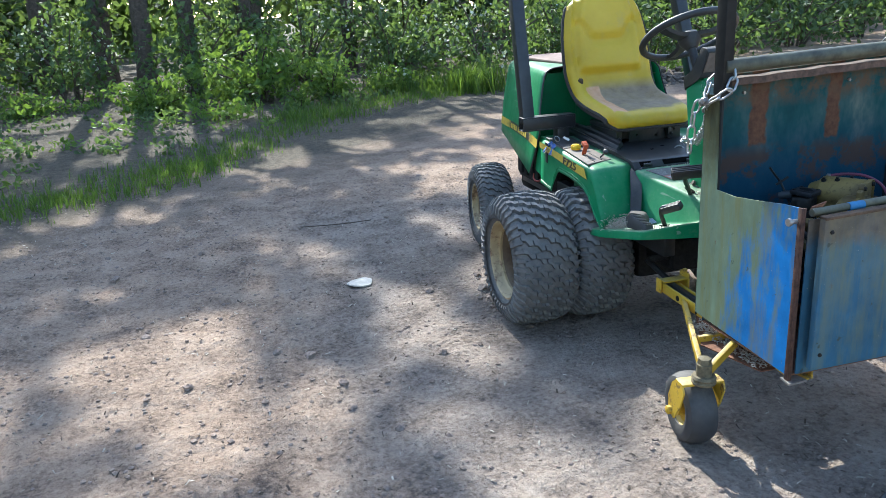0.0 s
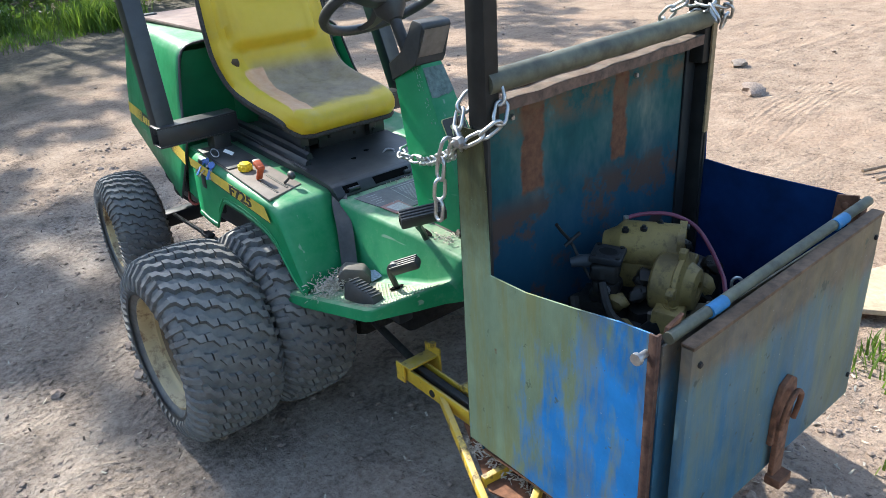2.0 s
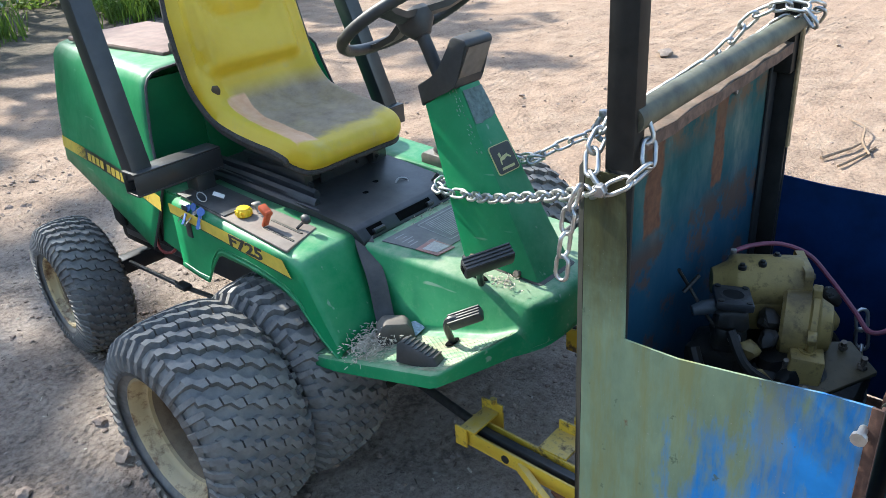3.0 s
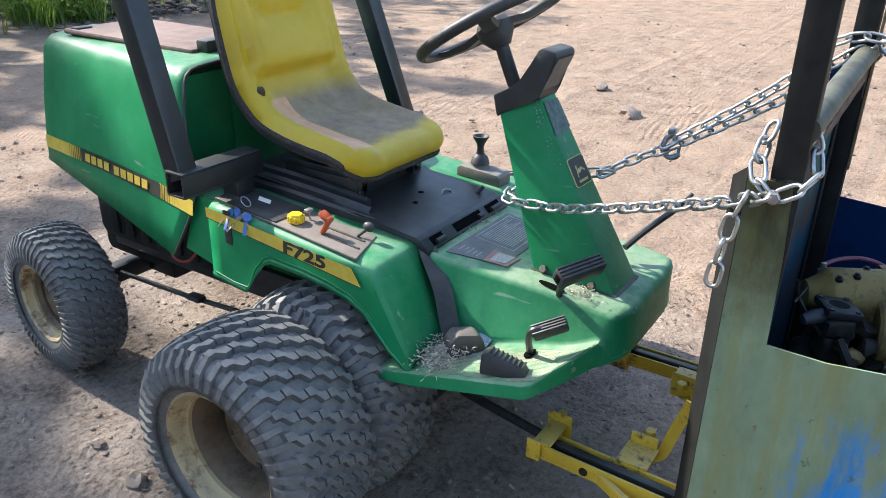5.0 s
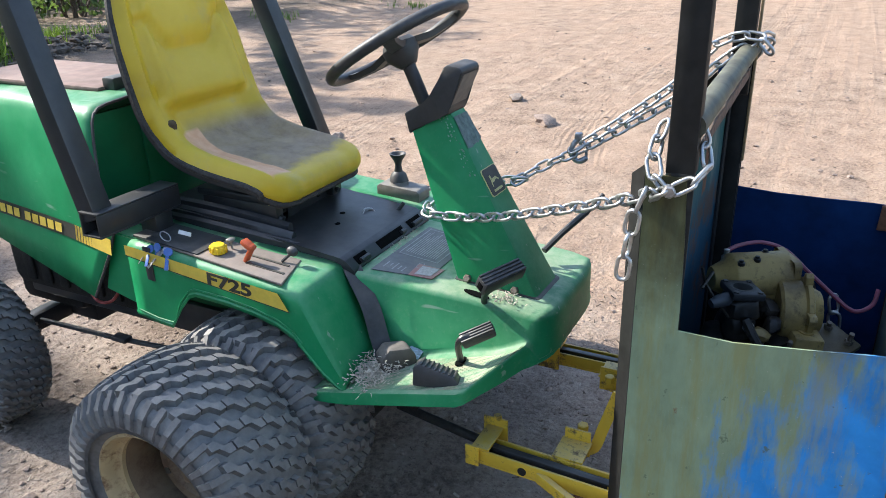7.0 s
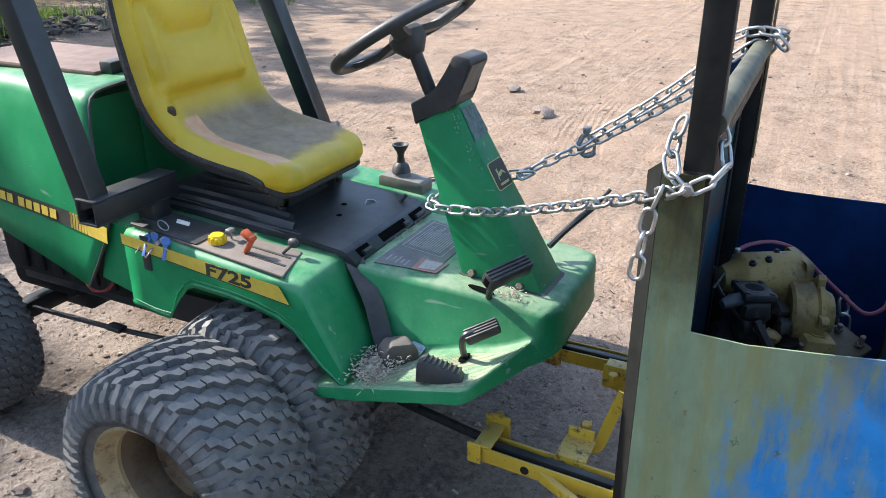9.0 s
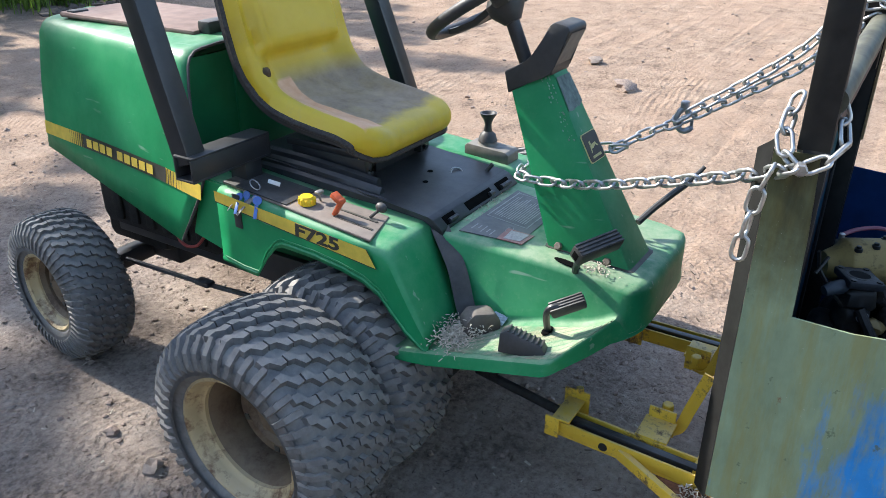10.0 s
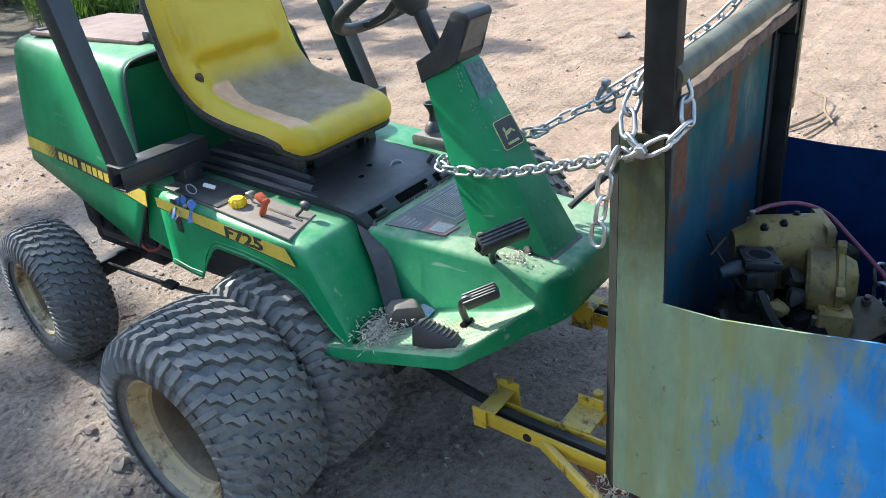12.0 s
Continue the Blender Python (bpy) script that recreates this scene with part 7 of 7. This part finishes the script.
# ---- plants ----
def leaves(name, centres, n, size, material, seed, aspect=0.55, droop=0.4):
    """Folded leaf blades scattered in soft ellipsoids (centre, radii), one mesh."""
    rng = np.random.default_rng(seed)
    cs = np.array([c for c, _ in centres], float)
    rs = np.array([r for _, r in centres], float)
    wgt = rs.prod(1) ** 0.7
    idx = rng.choice(len(cs), n, p=wgt / wgt.sum())
    d = rng.normal(size=(n, 3))
    d /= np.linalg.norm(d, axis=1)[:, None]
    rad = rng.random(n) ** 0.45
    c = cs[idx] + d * rs[idx] * rad[:, None]
    a = rng.normal(size=(n, 3)) + d * 0.6
    a[:, 2] -= droop
    a /= np.linalg.norm(a, axis=1)[:, None]
    b = np.cross(a, rng.normal(size=(n, 3)))
    b /= np.linalg.norm(b, axis=1)[:, None]
    up = np.cross(a, b)
    s = (size * rng.uniform(0.55, 1.35, n))[:, None]
    v = np.stack((c - a * s, c + b * s * aspect + up * s * 0.18, c + a * s, c - b * s * aspect + up * s * 0.18), 1).reshape(-1, 3)
    f = np.arange(n * 4).reshape(n, 4)
    f = np.concatenate((f[:, [0, 1, 2]], f[:, [0, 2, 3]]), 0)
    me_ = bpy.data.meshes.new(name)
    me_.from_pydata(v.tolist(), [], f.tolist())
    me_.materials.append(material)
    return new(name, me_)


def bush(at, r, h, n, size, material, seed, label, blossom=0):
    rng = random.Random(seed)
    x, y = at
    z = ground_height(x, y)
    t = thing("bush", (x, y, z), label, "bush", "bushes along the wood's edge")
    bm = B()
    cs = []
    for i in range(9):
        a, q = rng.uniform(0, 6.28), rng.uniform(0.15, 0.95)
        top = Vector((x + r * q * math.cos(a), y + r * q * math.sin(a), z + h * rng.uniform(0.45, 1.0) * (1.1 - 0.5 * q)))
        tube(bm, spline([(x + 0.1 * r * math.cos(a), y + 0.1 * r * math.sin(a), z - 0.03), (x + r * q * 0.35 * math.cos(a), y + r * q * 0.35 * math.sin(a), z + (top.z - z) * 0.55), top], 4),
             [0.016 * max(0.4, r)] * 4 + [0.010 * max(0.4, r)] * 4 + [0.004], 5)
        k = rng.uniform(0.28, 0.5)
        cs.append((top, (r * k, r * k, h * k * 0.55)))
        cs.append(((top.x * 0.5 + x * 0.5, top.y * 0.5 + y * 0.5, z + (top.z - z) * 0.45), (r * k * 1.2, r * k * 1.2, h * k * 0.6)))
    part("branching", bm, BARK, t)
    join_to(tagged(leaves("foliage", cs, n, size, material, seed), kind="stuff"), t)
    if blossom:
        join_to(tagged(leaves("blossom", [(c, tuple(v * 1.05 for v in q)) for c, q in cs[::2]], blossom, size * 0.5, BLOSSOM, seed + 1, 0.9), kind="stuff"), t)
    return t


def tree(at, height, crown, n, seed, lean=0.0, base=0.45):
    rng = random.Random(seed)
    x, y = at
    z = ground_height(x, y)
    t = thing("tree", (x, y, z), "tall dark-barked tree at the edge of the clearing", "tree", "trees round the clearing")
    bm = B()
    r0 = 0.011 * height + 0.06
    top = Vector((x + lean, y + rng.uniform(-0.5, 0.5), z + height))
    trunk = spline([(x, y, z - 0.1), (x + lean * 0.3 + rng.uniform(-0.15, 0.15), y, z + height * 0.35), (x + lean * 0.7, y, z + height * 0.7), top], 5)
    tube(bm, trunk, [r0 * (1.25 if i == 0 else 1) * (1 - 0.9 * i / (len(trunk) - 1)) for i in range(len(trunk))], 9)
    cs = []
    for i in range(16):
        f = base + (0.97 - base) * i / 15
        p = trunk[min(len(trunk) - 1, int(f * (len(trunk) - 1)))]
        a = rng.uniform(0, 6.28)
        L = crown * (1.15 - 0.7 * (f - base) / (1 - base)) * rng.uniform(0.6, 1.1)
        q = Vector((p.x + L * math.cos(a), p.y + L * math.sin(a), z + height * f + L * rng.uniform(0.1, 0.5)))
        tube(bm, spline([p, (p + q) / 2 + Vector((0, 0, 0.12 * L)), q], 4), [r0 * 0.32 * (1 - f * 0.4)] * 4 + [r0 * 0.18] * 4 + [0.01], 5)
        for s in (0.62, 1.0):
            c = p + (q - p) * s + Vector((rng.uniform(-0.3, 0.3), rng.uniform(-0.3, 0.3), rng.uniform(-0.1, 0.4)))
            k = crown * rng.uniform(0.13, 0.26)
            cs.append((c, (k, k, k * 0.55)))
    part("trunk", bm, BARK, t)
    join_to(tagged(leaves("crown", cs, n, 0.11, LEAF_DARK, seed + 7), kind="stuff"), t)
    return t


# trees along the far edge, whose crowns dapple the ground, then an unseen added ring
rng = random.Random(11)
for i, (x, y, hgt, cr) in enumerate(((-5.8, 16.2, 13.6, 2.4), (-3.5, 17.0, 13.8, 2.0), (-2.4, 16.4, 12.9, 1.6), (-7.8, 15.8, 13.4, 2.4), (-1.6, 15.6, 12.0, 1.5), (-0.8, 16.8, 12.2, 1.5), (0.5, 17.2, 10.8, 1.7), (0.30, 16.2, 11.2, 0.78), (2.5, 17.4, 10.2, 1.6), (4.6, 17.6, 9.2, 1.8), (6.4, 18.0, 8.5, 2.4), (9.4, 18.5, 8.5, 2.6),
                                     (12.5, 19.5, 9, 2.8), (15.5, 21.5, 10, 3.2), (19.5, 22.0, 10, 3.2), (-10.5, 14.0, 11, 3.0), (-11.5, 9.5, 11, 3.0), (-7.5, 18.5, 13, 3.0), (-4.0, 20.5, 12, 3.0), (0.5, 21.5, 10, 3.0),
                                     # trees beyond view, added to close the horizon for reflections
                                     (24.5, 17.0, 12, 3.4), (27.5, 9.5, 12, 3.4), (28.0, 1.5, 12, 3.4), (26.0, -6.5, 12, 3.4), (-12.5, 3.0, 11, 3.2), (-12.0, -5.0, 11, 3.2), (-5.0, -12.0, 11, 3.2), (4.0, -14.0, 11, 3.2), (14.0, -12.5, 12, 3.4))):
    tree((x, y), hgt, cr, (1500 if i < 6 else 2200) if i < 11 else 1500, 100 + i, rng.uniform(-0.2, 0.2), 0.44 if i < 11 else 0.48)

# the deep wood behind, a dense mass of foliage
wood = random.Random(77)
far = []
for k in range(300):
    a = radians(wood.uniform(-60, 240))
    d = wood.uniform(25, 33)
    far.append(((4 + d * math.cos(a) * 1.1, 1 + d * math.sin(a), wood.uniform(0.3, 7.5)), (2.4, 2.4, 1.6)))
tagged(leaves("far_woods", far, 44000, 0.42, LEAF_DARK, 55, 0.7), "dark green mass of the deep wood", "woods", kind="stuff")

# underwood behind the verge
BUSHES = [(-6.2, 12.4, 0.9, 0.6, 900, 0.05, LEAF_PALE, 240), (-0.2, 11.2, 0.45, 0.35, 420, 0.045, LEAF_PALE, 0), (2.4, 13.1, 0.6, 0.5, 600, 0.045, LEAF_PALE, 60), (-3.0, 12.9, 0.7, 0.4, 600, 0.045, LEAF_PALE, 0), (0.9, 12.0, 0.4, 0.3, 350, 0.04, LEAF_PALE, 0),
          (-1.25, 11.9, 0.62, 0.62, 900, 0.055, LEAF_PALE, 0), (0.35, 13.0, 1.3, 1.0, 1700, 0.06, LEAF_PALE, 0), (1.5, 12.7, 0.9, 0.7, 900, 0.05, LEAF_PALE, 0),
          (-4.2, 13.2, 1.0, 0.8, 1100, 0.05, LEAF_PALE, 260), (-2.7, 14.3, 1.2, 1.3, 1500, 0.06, LEAF, 160), (-0.6, 14.6, 1.3, 1.6, 1800, 0.07, LEAF, 0), (1.3, 14.8, 1.5, 1.9, 2000, 0.07, LEAF, 60),
          (3.0, 14.6, 1.4, 1.8, 2000, 0.07, LEAF, 120), (4.7, 14.5, 1.4, 1.6, 1800, 0.07, LEAF, 160), (6.4, 14.8, 1.5, 1.8, 1900, 0.07, LEAF, 90), (8.4, 14.6, 1.5, 1.6, 1700, 0.07, LEAF, 0), (10.6, 15.2, 1.7, 1.9, 1700, 0.08, LEAF, 0),
          (13.0, 16.0, 1.8, 2.0, 1700, 0.08, LEAF, 0), (15.8, 17.0, 1.9, 2.1, 1700, 0.08, LEAF, 0), (18.8, 17.5, 2.0, 2.2, 1700, 0.09, LEAF, 0), (-5.6, 15.2, 1.6, 1.8, 1800, 0.07, LEAF, 0), (-8.0, 14.6, 1.8, 2.0, 1800, 0.08, LEAF, 0),
          (-3.6, 17.0, 2.0, 2.6, 1900, 0.09, LEAF_DARK, 0), (0.2, 17.2, 2.0, 2.8, 1900, 0.09, LEAF_DARK, 0), (3.8, 17.4, 2.0, 2.8, 1900, 0.09, LEAF_DARK, 0), (7.6, 17.2, 2.0, 2.8, 1900, 0.09, LEAF_DARK, 0), (-7.4, 17.0, 2.0, 2.8, 1900, 0.09, LEAF_DARK, 0),
          (11.6, 18.4, 2.2, 2.8, 1900, 0.10, LEAF_DARK, 0), (16.0, 19.6, 2.2, 3.0, 1900, 0.10, LEAF_DARK, 0), (-10.5, 12.0, 1.9, 2.2, 1800, 0.08, LEAF, 0)]
for i, (x, y, r, h, n, s, mt, bl) in enumerate(BUSHES):
    bush((x, y), r, h, int(n * (0.55 if mt is LEAF else 1)), s, mt, 300 + i, "leafy green bush with white blossom at the wood's edge" if bl else ("low pale-green sunlit bush on the verge" if mt is LEAF_PALE else "dense green bush at the wood's edge"), bl)


def cover_spots(n, seed):
    r = random.Random(seed)
    out = []
    while len(out) < n:
        x, y = r.uniform(-10, 14), r.uniform(7, 15.5)
        if -0.62 * x + 0.78 * y > 7.4 + r.uniform(-0.3, 1.0) and (x < 2.5 or y > 12.4):
            s = r.uniform(0.12, 0.4)
            out.append(((x, y, ground_height(x, y) + s * 0.22), (s, s, s * 0.45)))
    return out


tagged(leaves("ground_cover", cover_spots(230, 9), 9000, 0.038, LEAF, 91, 0.6, 0.1), "low leafy weeds over the shaded soil", "weeds", kind="stuff")
weeds = random.Random(31)
tagged(leaves("weed_clump", [((6.1 + weeds.gauss(0, 0.32), 11.9 + weeds.gauss(0, 0.35), weeds.uniform(0.08, 0.34)), (0.16, 0.16, 0.10)) for _ in range(34)], 2600, 0.040, LEAF_PALE, 93, 0.5, 0.0), "lush pale-green weeds on the soil bank", "weeds", kind="stuff")
tagged(leaves("ground_cover", cover_spots(50, 10), 2200, 0.042, LEAF_PALE, 92, 0.6, 0.1), "pale low weeds in the sun", "weeds", kind="stuff")


def grass(name, n, place, h0, h1, label, seed, material=None):
    rng = random.Random(seed)
    verts, faces = [], []
    for _ in range(n):
        x, y = place(rng)
        z = ground_height(x, y) - 0.005
        for _ in range(3):
            a, h = rng.uniform(0, 6.28), rng.uniform(h0, h1)
            w = 0.0035 + 0.012 * h
            bx, by = x + rng.gauss(0, 0.02), y + rng.gauss(0, 0.02)
            dx, dy = math.cos(a), math.sin(a)
            l = h * rng.uniform(0.2, 0.7)
            k = len(verts)
            verts += [(bx - dy * w, by + dx * w, z), (bx + dy * w, by - dx * w, z), (bx + dx * l * 0.35 + dy * w * 0.7, by + dy * l * 0.35 - dx * w * 0.7, z + h * 0.6),
                      (bx + dx * l * 0.35 - dy * w * 0.7, by + dy * l * 0.35 + dx * w * 0.7, z + h * 0.6), (bx + dx * l, by + dy * l, z + h * 0.95)]
            faces += [(k, k + 1, k + 2, k + 3), (k + 3, k + 2, k + 4)]
    me_ = bpy.data.meshes.new(name)
    me_.from_pydata(verts, [], faces)
    me_.materials.append(material or GRASS)
    return tagged(new(name, me_), label, "grass", kind="stuff")


VERGE = [(-4.0, 5.6), (-1.9, 6.4), (-0.7, 7.2), (0.09, 8.6), (1.28, 10.5), (2.3, 11.7), (3.4, 12.1), (4.2, 12.5)]


def verge_spot(spread, off):
    def f(r):
        k = r.randrange(len(VERGE) - 1)
        t = r.random()
        (a, b), (c, d) = VERGE[k], VERGE[k + 1]
        q = abs(r.gauss(0, spread)) + off
        return a + (c - a) * t - q * 0.45 + r.gauss(0, 0.2), b + (d - b) * t + q * 0.8 + r.gauss(0, 0.2)
    return f


grass("verge_grass", 2600, verge_spot(0.55, -0.1), 0.03, 0.13, "short green grass along the verge", 21)
grass("tall_grass", 300, lambda r: (r.uniform(2.2, 4.3), 12.6 + abs(r.gauss(0, 0.7))), 0.12, 0.35, "tall grass before the bushes", 22)
for i, (x, y, s, n, h) in enumerate(((-0.65, 7.7, 0.22, 120, 0.14), (0.9, 10.9, 0.35, 180, 0.2), (-1.6, 6.9, 0.25, 90, 0.12), (3.9, 12.35, 0.25, 200, 0.55), (5.95, 11.65, 0.28, 420, 0.42), (6.3, 12.3, 0.32, 380, 0.55), (8.8, 11.5, 0.5, 120, 0.18), (10.9, 10.6, 0.2, 50, 0.2), (13.8, 9.4, 0.25, 40, 0.15), (7.6, 11.9, 0.3, 90, 0.25), (2.9, 1.55, 0.10, 40, 0.09),
                                    (2.45, 1.35, 0.10, 25, 0.07), (1.86, 1.28, 0.06, 22, 0.10), (3.0, 1.75, 0.08, 25, 0.1))):
    grass("grass_tuft", n, lambda r: (x + r.gauss(0, s), y + r.gauss(0, s)), h * 0.5, h, "tuft of green grass on the dirt", 40 + i)
